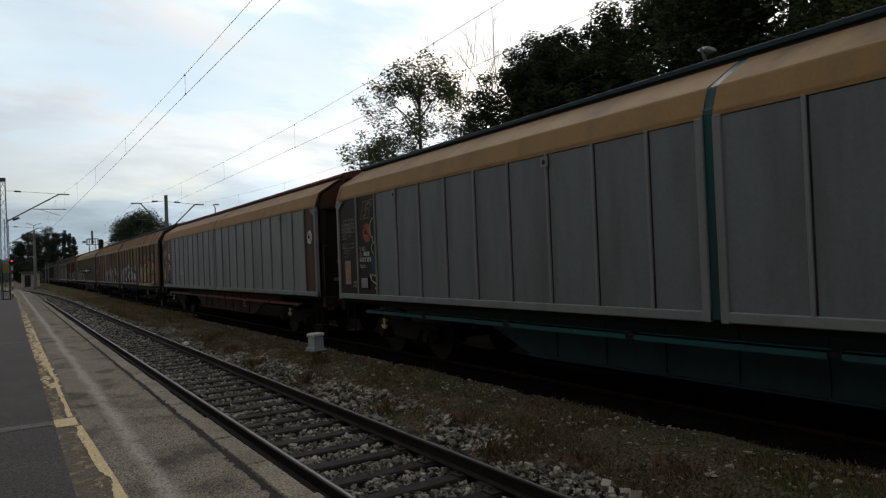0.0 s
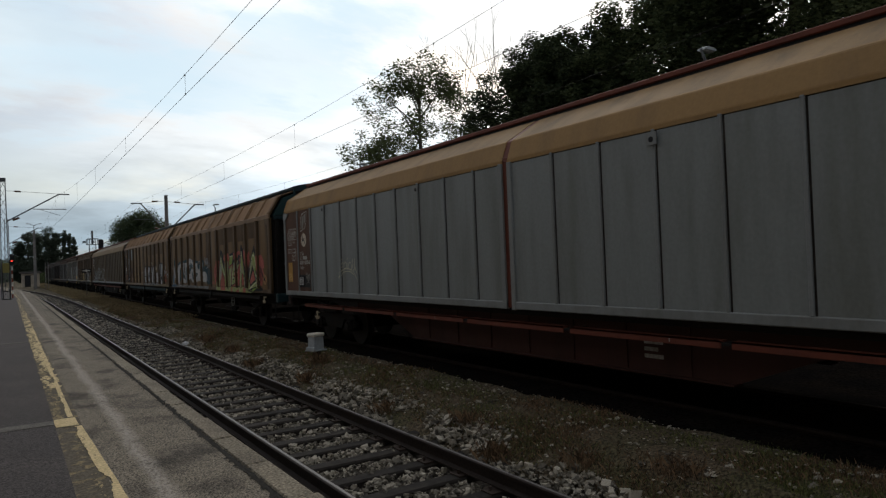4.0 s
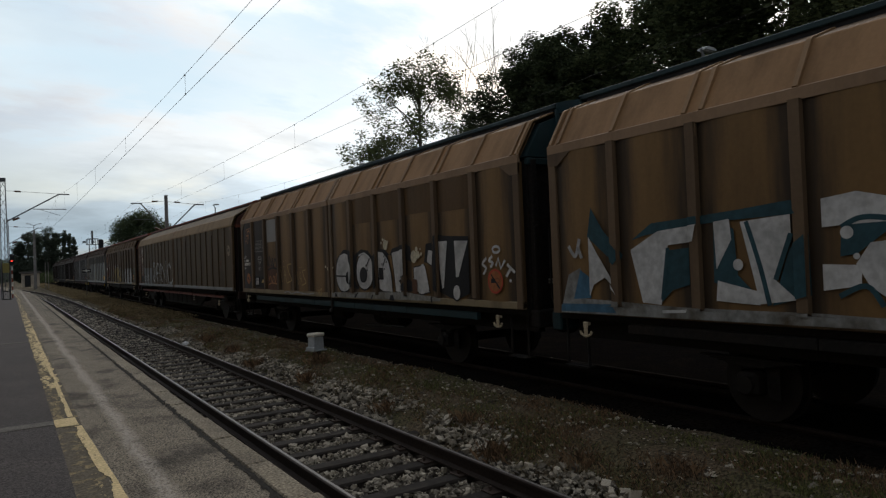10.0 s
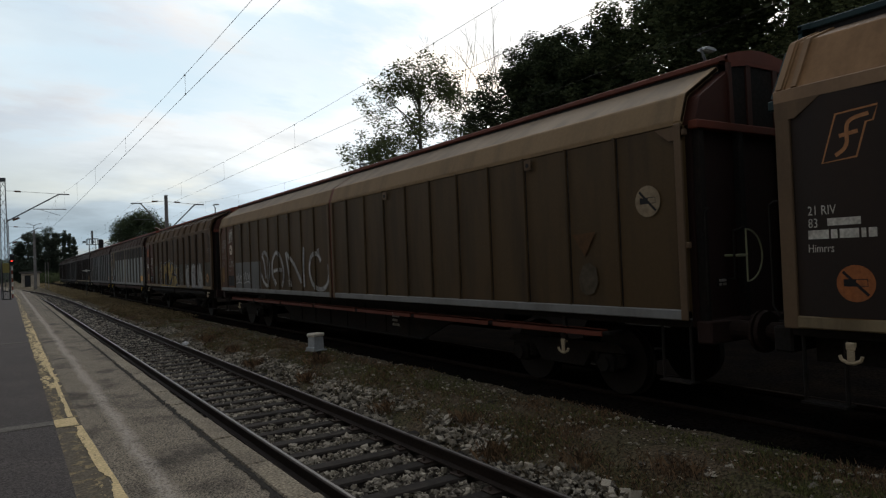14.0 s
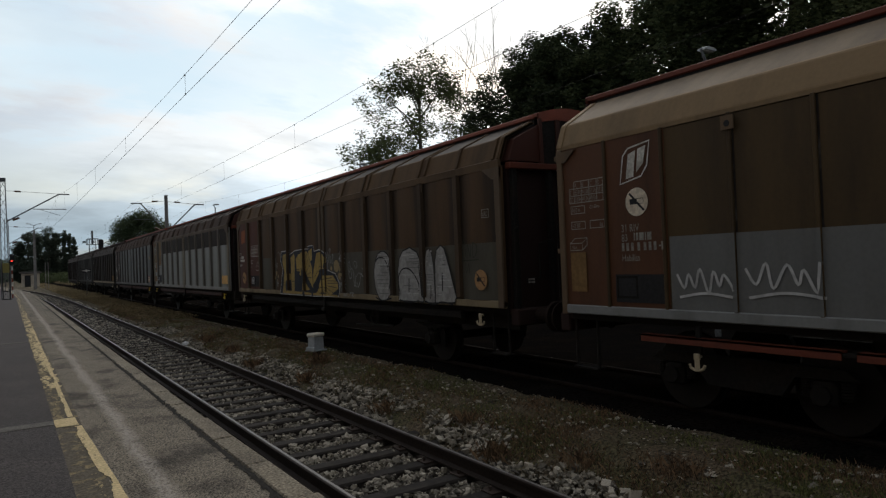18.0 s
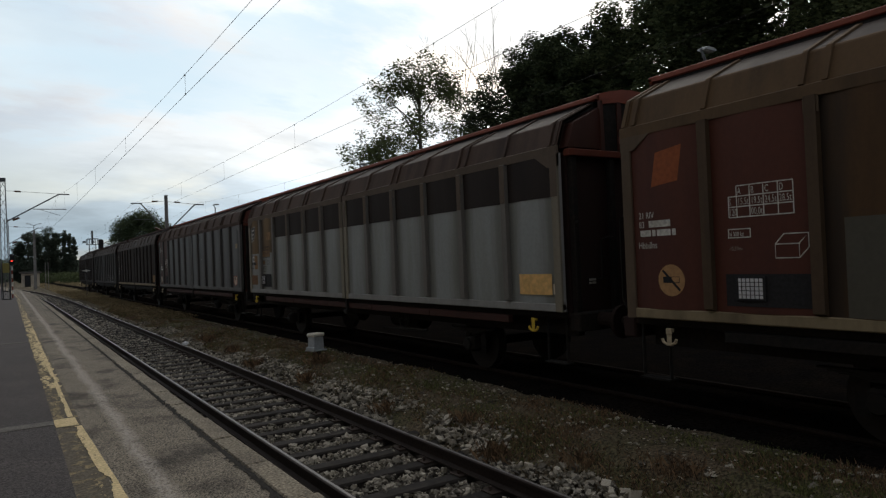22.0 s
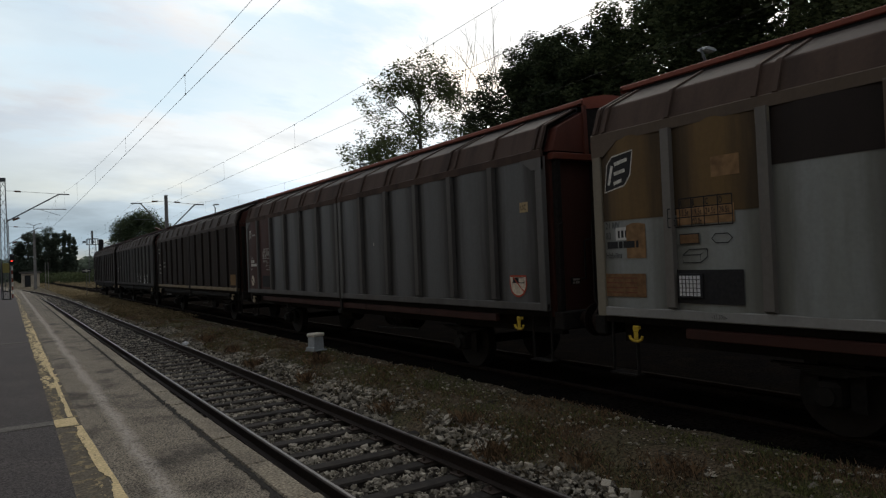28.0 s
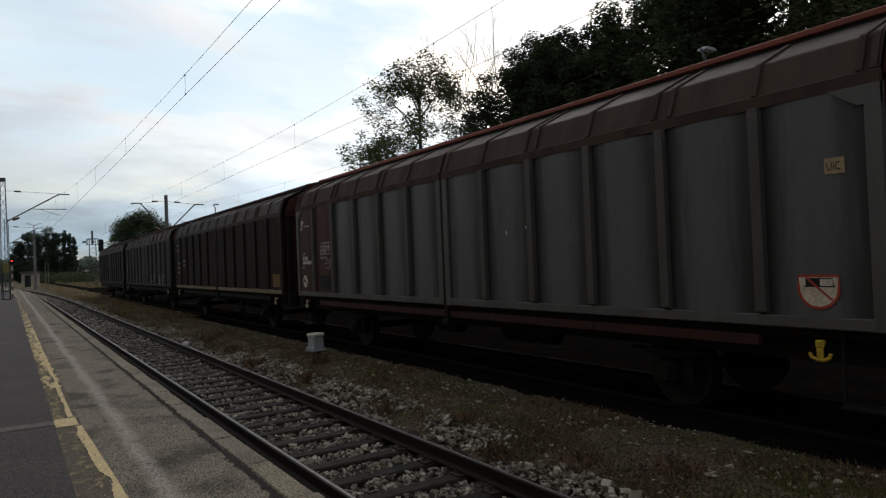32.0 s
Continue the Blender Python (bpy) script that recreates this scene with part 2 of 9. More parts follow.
def chamfer_box(w, d, h, c):
    c = min(c, w / 2.2, d / 2.2, h / 2.2)
    vs, ix = [], {}
    H = (w / 2, d / 2, h / 2)
    for sx in (-1, 1):
        for sy in (-1, 1):
            for sz in (-1, 1):
                for ax in range(3):
                    p = [sx * (H[0] - c), sy * (H[1] - c), sz * (H[2] - c)]
                    p[ax] = (sx, sy, sz)[ax] * H[ax]
                    ix[(sx, sy, sz, ax)] = len(vs)
                    vs.append(tuple(p))
    fs = []
    S = (-1, 1)
    for s in S:
        fs.append(tuple(ix[(s, a, b, 0)] for a, b in ((-1, -1), (1, -1), (1, 1), (-1, 1))))
        fs.append(tuple(ix[(a, s, b, 1)] for a, b in ((-1, -1), (1, -1), (1, 1), (-1, 1))))
        fs.append(tuple(ix[(a, b, s, 2)] for a, b in ((-1, -1), (1, -1), (1, 1), (-1, 1))))
    for a in S:
        for b in S:
            fs.append((ix[(a, b, -1, 0)], ix[(a, b, 1, 0)], ix[(a, b, 1, 1)], ix[(a, b, -1, 1)]))
            fs.append((ix[(a, -1, b, 0)], ix[(a, 1, b, 0)], ix[(a, 1, b, 2)], ix[(a, -1, b, 2)]))
            fs.append((ix[(-1, a, b, 1)], ix[(1, a, b, 1)], ix[(1, a, b, 2)], ix[(-1, a, b, 2)]))
            for d in S:
                fs.append((ix[(a, b, d, 0)], ix[(a, b, d, 1)], ix[(a, b, d, 2)]))
    return vs, fs


def part(name, mb, material, parent=None, label="", smooth=False, at=None):
    """One mesh object, under a thing or a part."""
    me = mb if isinstance(mb, bpy.types.Mesh) else mb.mesh(name, material, smooth)
    ob = new(name, me)
    if parent is not None:
        ob.parent = parent
    if at is not None:
        ob.matrix_basis = at
    if label:
        ob["label"] = label
    return ob


def thing(name, label, category, at=None, group="", kind=""):
    ob = new(name)
    if at is not None:
        ob.matrix_basis = at
    return tagged(ob, label, category, group, kind)


TEXTS = {}


def text_mesh(body, size, mat):
    key = (body, size, mat.name)
    if key not in TEXTS:
        cu = bpy.data.curves.new("lettering", "FONT")
        cu.body, cu.size, cu.resolution_u = body, size, 2
        ob = bpy.data.objects.new("lettering", cu)
        scene.collection.objects.link(ob)
        dg = bpy.context.evaluated_depsgraph_get()
        me = bpy.data.meshes.new_from_object(ob.evaluated_get(dg))
        bpy.data.objects.remove(ob)
        me.materials.clear()
        me.materials.append(mat)
        TEXTS[key] = me
    return TEXTS[key]

# ---- ground, platform and tracks ----
TRACK_X, TRAIN_X, THIRD_X = 3.33, 7.91, 12.45
TRAIN_Z = 0.17
PLAT_Z, PLAT_EDGE = 0.55, 1.73
BEND_Y, BEND_R = 55.0, 890.0


def bend(y):
    """Sideways shift of the platform track where it curves away."""
    return 0.0 if y < BEND_Y else -((y - BEND_Y) ** 2) / (2 * BEND_R)


def ground_z(x, y):
    d = x - bend(y)
    base = -0.32 + 0.40 * min(max((d - 4.3) / 1.0, 0.0), 1.0)
    base -= 0.06 * min(max((d - 6.2) / 0.8, 0.0), 1.0)
    if 6.5 < d < 15.6:
        base -= 0.16 * min((d - 6.5) / 0.9, 1.0)
    if d > 14:
        base += 0.02 * (d - 14)
    return min(base, 0.6)


def make_ground():
    xs = [-2500, -600, -150, -60, -30, -12, -5, -2, 0, 1.2, 2, 2.6, 3.3, 4.0] + [4.3 + 0.2 * i for i in range(24)] + [9.3, 10, 11, 12, 13, 14, 16, 20, 26, 34, 50, 90, 200, 600, 2500]
    ys = [-2500, -600, -150, -60, -30, -12, -6, -2] + [0.4 * i for i in range(60)] + [24 + 1.0 * i for i in range(36)] + [62, 66, 72, 80, 90, 102, 116, 132, 150, 180, 220, 280, 400, 700, 1400, 3500]
    mb = MB()
    rnd = random.Random(4)
    for y in ys:
        for x in xs:
            yy = min(max(y, 0), 140)
            z = ground_z(x + bend(y) * 0 if y < 200 else x, yy)
            if 4.2 < x < 10 and 0 < y < 70:
                z += rnd.uniform(-0.025, 0.03) + 0.03 * noise.noise((x * 0.9, y * 0.9, 0))
            mb.v.append((x, y, z))
    w = len(xs)
    for j in range(len(ys) - 1):
        for i in range(w - 1):
            k = j * w + i
            mb.f.append((k, k + 1, k + w + 1, k + w))
    m = surface("soil_and_weeds", (0.102, 0.079, 0.052), 0.95, 0, 0.7, 30.0, (0.058, 0.062, 0.028), 0.9, 1.1, (1, 1, 1), 0.9, 0.0, 0.1)
    return tagged(part("ground", mb, m), "brown soil with sparse weeds between the tracks", "ground", kind="structure")


def profile_along(outline, y0, y1, off, step=2.0, zoff=0.0, follow=True):
    """An (x, z) outline swept along a track."""
    mb = MB()
    n = len(outline)
    k = max(int((y1 - y0) / step), 1)
    if not follow:
        k = 1
    for j in range(k + 1):
        y = y0 + (y1 - y0) * j / k
        dx = off + (bend(y) if follow else 0)
        mb.v += [(x + dx, y, z + zoff) for x, z in outline]
    for j in range(k):
        for i in range(n):
            a, b = j * n + i, j * n + (i + 1) % n
            mb.f.append((a, b, b + n, a + n))
    mb.f.append(tuple(range(n)))
    mb.f.append(tuple(range(k * n, k * n + n)))
    return mb


RAIL = [(-0.0625, -0.16), (0.0625, -0.16), (0.0625, -0.148), (0.012, -0.128), (0.009, -0.05), (0.036, -0.036), (0.036, -0.006), (0.026, 0.0), (-0.026, 0.0), (-0.036, -0.006), (-0.036, -0.036), (-0.009, -0.05), (-0.012, -0.128), (-0.0625, -0.148)]
RAIL_TOP = [(-0.012, 0.0), (0.016, 0.0), (0.018, 0.001), (0.013, 0.003), (-0.009, 0.003), (-0.014, 0.001)]


def make_track(name, label, x, z, y0, y1, follow, sleepers, top):
    rust = surface("rail_black_rust", (0.024, 0.017, 0.014), 0.9, 0.0, 0.25, 30.0, (0.012, 0.01, 0.009), 0.7, 3.0, spec=0.1) if top else surface("rail_rust", (0.028, 0.019, 0.015), 0.8, 0.2, 0.25, 30.0, (0.03, 0.022, 0.02), 0.7, 3.0)
    steel = surface("rail_tread", (0.17, 0.16, 0.155), 0.42, 0.8, 0.1, 60.0, None, 0.4, 2.0, (4, 0.4, 4), 0.05)
    wood = surface("sleeper_wood", (0.022, 0.018, 0.015), 0.85, 0, 0.35, 8.0, (0.05, 0.042, 0.034), 0.5, 2.5, (0.5, 6, 6), 0.5, 0.3)
    iron = surface("fastening_iron", (0.05, 0.035, 0.028), 0.8, 0.3, 0.2)
    t = thing(name, label, "railway track", kind="structure")
    for side in (-1, 1):
        r = part("rail", profile_along(RAIL, y0, y1, x + side * 0.7535, 2.0, z, follow), rust, t, "rust-brown steel rail")
        part("rail_head", profile_along(RAIL_TOP, y0, y1, x + side * 0.7535, 2.0, z, follow), top or steel, r, "worn bright rail tread" if not top else "dull rusty rail tread")
    if sleepers:
        me = MB().box(-1.3, 1.3, -0.108, 0.108, -0.15, 0, 0.02).mesh("sleeper", wood)
        plate = MB().box(-0.17, 0.17, -0.09, 0.09, 0, 0.018, 0.004).tube((-0.12, 0, 0.0), (-0.12, 0, 0.06), 0.018, 6).tube((0.12, 0, 0.0), (0.12, 0, 0.06), 0.018, 6).mesh("rail_plate", iron)
        rnd = random.Random(3)
        n = int((sleepers - 1.0) / 0.64)
        for i in range(-14, n):
            y = 0.99 + 0.64 * i
            if y > y1:
                break
            ang = rnd.uniform(-1.2, 1.2)
            s = part("sleeper", me, None, t, at=pose(x + bend(y) + rnd.uniform(-0.04, 0.04), y, z - 0.178 + rnd.uniform(-0.012, 0.0), 0, 0, ang))
            if y < 26:
                for side in (-1, 1):
                    part("rail_plate", plate, None, s, at=pose(side * 0.7535, 0, 0.0))
    return t


def stripe_wear(m, x, half, colour):
    """A worn pale streak along the walkway, soft at its sides and broken up by grain."""
    n, l = m.node_tree.nodes, m.node_tree.links
    b = n["Principled BSDF"]
    src = b.inputs["Base Color"].links[0].from_socket
    tc = n.new("ShaderNodeTexCoord")
    sp = n.new("ShaderNodeSeparateXYZ")
    l.new(tc.outputs["Object"], sp.inputs[0])
    wob = n.new("ShaderNodeTexNoise")
    wob.inputs["Scale"].default_value = 1.6
    l.new(tc.outputs["Object"], wob.inputs[0])
    sub = n.new("ShaderNodeMath")
    sub.operation = "MULTIPLY_ADD"
    sub.inputs[1].default_value, sub.inputs[2].default_value = 0.16, -0.08
    l.new(wob.outputs[0], sub.inputs[0])
    add = n.new("ShaderNodeMath")
    add.operation = "ADD"
    l.new(sp.outputs[0], add.inputs[0])
    l.new(sub.outputs[0], add.inputs[1])
    d = n.new("ShaderNodeMath")
    d.operation = "SUBTRACT"
    d.inputs[1].default_value = x
    l.new(add.outputs[0], d.inputs[0])
    a = n.new("ShaderNodeMath")
    a.operation = "ABSOLUTE"
    l.new(d.outputs[0], a.inputs[0])
    r = n.new("ShaderNodeMapRange")
    r.interpolation_type = "SMOOTHSTEP"
    r.inputs[1].default_value, r.inputs[2].default_value = half * 0.1, half * 1.9
    r.inputs[3].default_value, r.inputs[4].default_value = 1.0, 0.0
    l.new(a.outputs[0], r.inputs[0])
    g = n.new("ShaderNodeTexNoise")
    g.inputs["Scale"].default_value = 45.0
    g.inputs["Detail"].default_value = 4.0
    l.new(tc.outputs["Object"], g.inputs[0])
    gr = n.new("ShaderNodeMapRange")
    gr.inputs[1].default_value, gr.inputs[2].default_value = 0.35, 0.62
    gr.inputs[3].default_value, gr.inputs[4].default_value = 0.10, 0.80
    l.new(g.outputs[0], gr.inputs[0])
    f = n.new("ShaderNodeMath")
    f.operation = "MULTIPLY"
    l.new(r.outputs[0], f.inputs[0])
    l.new(gr.outputs[0], f.inputs[1])
    mix = n.new("ShaderNodeMixRGB")
    mix.inputs[2].default_value = (*colour, 1)
    l.new(f.outputs[0], mix.inputs[0])
    l.new(src, mix.inputs[1])
    l.new(mix.outputs[0], b.inputs["Base Color"])


def make_platform():
    asphalt = surface("old_asphalt", (0.165, 0.142, 0.108), 0.9, 0, 0.85, 72.0, (0.045, 0.039, 0.031), 0.9, 2.4, (1, 0.7, 1), 0.9, lo=0.47, hi=0.66)
    dark = surface("dark_asphalt", (0.043, 0.037, 0.037), 0.9, 0, 0.7, 70.0, (0.068, 0.06, 0.057), 0.85, 1.3, (1, 0.8, 1), 0.7)
    conc = surface("edge_concrete", (0.20, 0.172, 0.125), 0.88, 0, 0.55, 42.0, (0.09, 0.075, 0.06), 0.8, 2.2, (1, 0.6, 1), 0.5, 0.12)
    yellow = surface("yellow_line_paint", (0.58, 0.46, 0.245), 0.8, 0, 0.25, 40.0, (0.42, 0.33, 0.165), 0.7, 3.0, (1, 1, 1), 0.3)
    yellow2 = surface("yellow_line_rubbed", (0.28, 0.22, 0.115), 0.85, 0, 0.3, 40.0, (0.13, 0.11, 0.075), 0.8, 5.0, (1, 1, 1), 0.3)
    stripe_wear(asphalt, 0.93, 0.06, (0.42, 0.385, 0.34))
    moss = surface("dirt_in_joint", (0.014, 0.012, 0.009), 1.0, 0, 0.5, 40.0)
    t = thing("platform", "low asphalt railway platform with a concrete edge and a worn yellow line", "platform", kind="structure")
    Y0, Y1 = -14.0, 150.0
    e = PLAT_EDGE

    def strip(x0, x1, y0, y1, z0, z1):
        return profile_along([(x0, z0), (x1, z0), (x1, z1), (x0, z1)], y0, y1, 0, 2.0)

    part("body", strip(-14.0, e - 0.05, Y0, Y1, -0.4, PLAT_Z - 0.06), dark, t)
    part("walkway", strip(0.60, e - 0.235, Y0, Y1, PLAT_Z - 0.055, PLAT_Z - 0.004), asphalt, t, "grey weathered asphalt strip by the edge")
    part("pavement", strip(-13.9, 0.36, Y0, Y1, PLAT_Z - 0.055, PLAT_Z + 0.0), dark, t, "dark newer asphalt")
    old_line = surface("old_yellow_line", (0.085, 0.072, 0.05), 0.9, 0, 0.4, 45.0, (0.30, 0.225, 0.105), 0.5, 7.0, (1, 1, 1), 0.5, lo=0.54, hi=0.62)
    part("line_bed", strip(0.36, 0.60, Y0, Y1, PLAT_Z - 0.055, PLAT_Z - 0.002), old_line, t, "brownish bed with remains of yellow paint")
    part("joint", strip(e - 0.235, e - 0.14, Y0, Y1, PLAT_Z - 0.055, PLAT_Z - 0.02), moss, t, "dark earthy joint along the edge slabs")
    rnd = random.Random(8)
    slab = MB().box(-0.10, 0.10, -0.497, 0.497, -0.16, 0, 0.012).mesh("edge_slab", conc)
    y = -13.0
    lean = lambda q: 0.05 * min(max(8.5 - q, 0), 6) / 6
    while y < 148:
        part("edge_slab", slab, None, t, at=pose(e - 0.10 + bend(y) + lean(y) + rnd.uniform(-0.008, 0.008), y, PLAT_Z + rnd.uniform(-0.006, 0.004), 0, 0, rnd.uniform(-0.4, 0.4) + math.degrees(-0 if y < BEND_Y else (y - BEND_Y) / BEND_R)))
        y += 1.0
    # soil and moss that has crept over the joint
    r3 = random.Random(12)
    jm = MB()
    yj = 2.5
    while yj < 60:
        w0, w1 = 0.006 + r3.random() ** 3 * 0.05, 0.004 + r3.random() ** 3 * 0.03
        xc = e - 0.215 + r3.uniform(-0.015, 0.015)
        ln = r3.uniform(0.02, 0.10)
        jm.add([(xc - w0, yj, PLAT_Z + 0.002), (xc - w0 * 0.6, yj - ln * 0.5, PLAT_Z + 0.002), (xc + w1, yj - ln * 0.3, PLAT_Z + 0.006), (xc + w1 * 1.2, yj + ln * 0.4, PLAT_Z + 0.006), (xc - w0 * 0.3, yj + ln * 0.6, PLAT_Z + 0.004)], [(0, 1, 2, 3, 4)])
        yj += ln * 0.55
    jp = part("moss_fringe", jm, moss, t, "dark moss fringe along the joint")
    jp["kind"] = "stuff"
    part("front_wall", strip(e - 0.14, e - 0.06, Y0, Y1, -0.45, PLAT_Z - 0.15), conc, t)

    def ragged(name, x0, x1, y0, y1, dz, mat, label, seed, rag_l, rag_r, gap=0.0):
        """A worn paint stripe with chipped sides."""
        r = random.Random(seed)
        mb = MB()
        y, run = y0, []
        while y <= y1:
            st = 0.05 if y < 22 else 0.6
            a = x0 + rag_l * max(0.0, noise.noise((seed, y * 1.3, 0)) * 1.2 + r.uniform(-0.15, 0.25))
            b = x1 - rag_r * max(0.0, noise.noise((seed + 5, y * 1.6, 3)) * 1.2 + r.uniform(-0.1, 0.25))
            if b - a > 0.015 and not (gap and noise.noise((seed + 9, y * 0.9, 1)) > gap):
                sh = bend(y) + 0.07 * min(max(8.06 - y, 0), 5.6) / 2.8
                run.append((a + sh, b + sh, y))
            else:
                run.append(None)
            y += st
        for p, q in zip(run, run[1:]):
            if p and q:
                mb.add([(p[0], p[2], PLAT_Z + dz), (p[1], p[2], PLAT_Z + dz), (q[1], q[2], PLAT_Z + dz), (q[0], q[2], PLAT_Z + dz)], [(0, 1, 2, 3)])
        return part(name, mb, mat, t, label)

    ragged("yellow_line", 0.51, 0.595, -8.0, 8.06, 0.003, yellow, "chipped yellow safety line", 21, 0.06, 0.006)
    ragged("yellow_line", 0.50, 0.555, 8.62, 24.0, 0.003, yellow, "chipped yellow safety line", 23, 0.07, 0.008)
    ragged("yellow_patch", 0.36, 0.575, 8.1, 8.6, 0.005, yellow, "yellow painted patch", 25, 0.02, 0.02)

    def flakes(name, x0, x1, y0, y1, n, mat, label, seed, size):
        """Scattered flakes that are left of an old painted line."""
        r = random.Random(seed)
        mb = MB()
        for _ in range(n):
            y = y0 + (y1 - y0) * r.random() ** 1.5
            x = x0 + (x1 - x0) * r.random()
            if noise.noise((x * 9 + seed, y * 1.7, 0)) < -0.05:
                continue
            k = 5 + r.randrange(3)
            s1 = size * r.uniform(0.3, 1.4)
            z = PLAT_Z + 0.0025 + r.random() * 0.001
            mb.add([(x + bend(y) + s1 * r.uniform(0.5, 1) * math.cos(6.283 * i / k), y + 2.2 * s1 * r.uniform(0.5, 1) * math.sin(6.283 * i / k), z) for i in range(k)], [tuple(range(k))])
        o = part(name, mb, mat, t, label)
        o["kind"] = "stuff"

    flakes("paint_flakes", 0.37, 0.55, 8.6, 30.0, 1500, yellow2, "flakes of the worn yellow line", 51, 0.016)
    flakes("paint_flakes", 0.37, 0.57, 11.0, 34.0, 1700, yellow, "flakes of the worn yellow line", 54, 0.026)
    flakes("paint_flakes", 0.37, 0.55, 14.0, 110.0, 1500, yellow, "flakes of the worn yellow line", 52, 0.045)
    flakes("paint_flakes", 0.50, 0.60, 2.5, 8.1, 260, yellow2, "flakes of the worn yellow line", 53, 0.012)
    seam = surface("seam_asphalt", (0.105, 0.1, 0.088), 0.9, 0, 0.4, 50.0, (0.06, 0.055, 0.05), 0.7, 2.5)
    part("cross_seam", MB().box(-13, 0.355, 8.28, 8.52, PLAT_Z - 0.02, PLAT_Z + 0.004), seam, t, "pale cross strip in the asphalt")
    part("cross_seam", MB().box(-13, 0.355, 19.0, 19.2, PLAT_Z - 0.02, PLAT_Z + 0.004), seam, t)
    return t


def make_box_on_post():
    grey = surface("cabinet_grey", (0.42, 0.45, 0.47), 0.6, 0, 0.1, 20, (0.25, 0.25, 0.24), 0.5, 4.0)
    lidm = surface("cabinet_lid", (0.72, 0.68, 0.58), 0.6, 0, 0.1, 20, (0.4, 0.36, 0.3), 0.4, 4.0)
    t = thing("trackside_box", "small pale grey trackside junction box on a short post", "junction box", pose(5.62, 14.1, 0.05, 0, 0, 20))
    part("post", MB().box(-0.05, 0.09, -0.06, 0.06, -0.1, 0.2), surface("post_rust", (0.06, 0.04, 0.03), 0.9), t)
    part("base_plate", MB().box(-0.18, 0.18, -0.16, 0.16, 0.19, 0.215, 0.006), grey, t)
    part("flange", MB().box(-0.19, -0.13, -0.15, 0.12, 0.2, 0.28, 0.01), grey, t)
    part("body", MB().prism([(-0.14, 0.215), (0.145, 0.215), (0.125, 0.50), (-0.128, 0.50)], -0.10, 0.10), grey, t)
    part("lid", MB().box(-0.158, 0.158, -0.125, 0.125, 0.50, 0.575, 0.018), lidm, t, "cream hinged lid")
    return t


make_ground()
make_track("track_near", "platform railway track on grey ballast with dark wooden sleepers", TRACK_X, 0.0, -30.0, 260.0, True, 140.0, None)
make_track("track_train", "rusty siding track half buried in soil", TRAIN_X, TRAIN_Z, -140.0, 300.0, False, 0, surface("dull_tread", (0.022, 0.016, 0.014), 0.9, 0.0, 0.2, 40, spec=0.1))
# Dark cinder, taken to near black so its colour holds the train's shade.
cinder = surface("shaded_cinder", (0.009, 0.008, 0.0075), 1.0, 0, 0.5, 25.0, (0.02, 0.015, 0.011), 0.6, 1.6, (1, 1, 1), 0.8, 0, 0.0)
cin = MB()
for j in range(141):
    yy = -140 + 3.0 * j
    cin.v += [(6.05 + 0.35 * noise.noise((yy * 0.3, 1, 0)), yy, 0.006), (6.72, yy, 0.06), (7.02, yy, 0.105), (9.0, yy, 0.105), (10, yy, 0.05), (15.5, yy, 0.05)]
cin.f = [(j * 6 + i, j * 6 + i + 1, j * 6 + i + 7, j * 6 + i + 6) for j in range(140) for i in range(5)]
tagged(part("cinder_bed", cin, cinder), "cinder bed under the siding tracks, darkened to carry the train's shade", "track bed", kind="structure")
make_platform()
make_box_on_post()

# ---- the freight train ----
import mathutils
SIDE = 1.40          # half width at the sliding walls
DOOR_Z0, SILL_Z, EAVE_Z, EAVE_T = 1.15, 1.27, 3.37, 3.50
S_ROWS = [(0.0, 0.0), (1.0, 4.479), (2.0, 8.973), (3.0, 13.41), (3.5, 15.58), (4.5, 19.92), (5.5, 24.26), (6.0, 26.466), (7.0, 30.951), (8.0, 35.48), (9.0, 40.02), (10.0, 44.58),
          (11.0, 49.20), (12.0, 53.82), (13.0, 58.49), (14.0, 63.15), (14.5, 65.46), (15.5, 70.0), (16.5, 74.52), (17.0, 76.766), (18.0, 81.25), (19.0, 85.78),
          (20.0, 90.26), (21.0, 94.46), (22.0, 98.26), (23.0, 101.75), (24.0, 104.84), (25.0, 107.56), (25.5, 108.75), (26.5, 110.86), (27.5, 112.66), (28.0, 113.46), (29.0, 114.89), (30.0, 116.10), (31.0, 117.12), (32.0, 117.98)]
WHEEL_R = 0.46
WAGONS, AXLES = [], []

# roof outline of the sliding wall from the eave to the ridge beam, as (x, z) on the camera's side
ROOF_SMOOTH = [(-1.41, 3.43), (-1.402, 3.47), (-1.305, 3.735), (-1.29, 3.758), (-1.265, 3.776), (-0.70, 4.13)]
ROOF_TALL = [(-1.40, 3.50), (-1.10, 4.00), (-1.088, 4.014), (-1.07, 4.024), (-0.64, 4.19)]
ROOF_RIBBED = [(-1.40, 3.50), (-1.285, 3.825), (-1.272, 3.845), (-1.25, 3.86), (-0.70, 4.13)]
RIDGE_IN = 0.67


def strip_of(line, thick):
    """A thin sheet that follows an (x, z) line, as a closed outline."""
    return list(line) + [(x + thick, z - thick * 0.6) for x, z in reversed(line)]


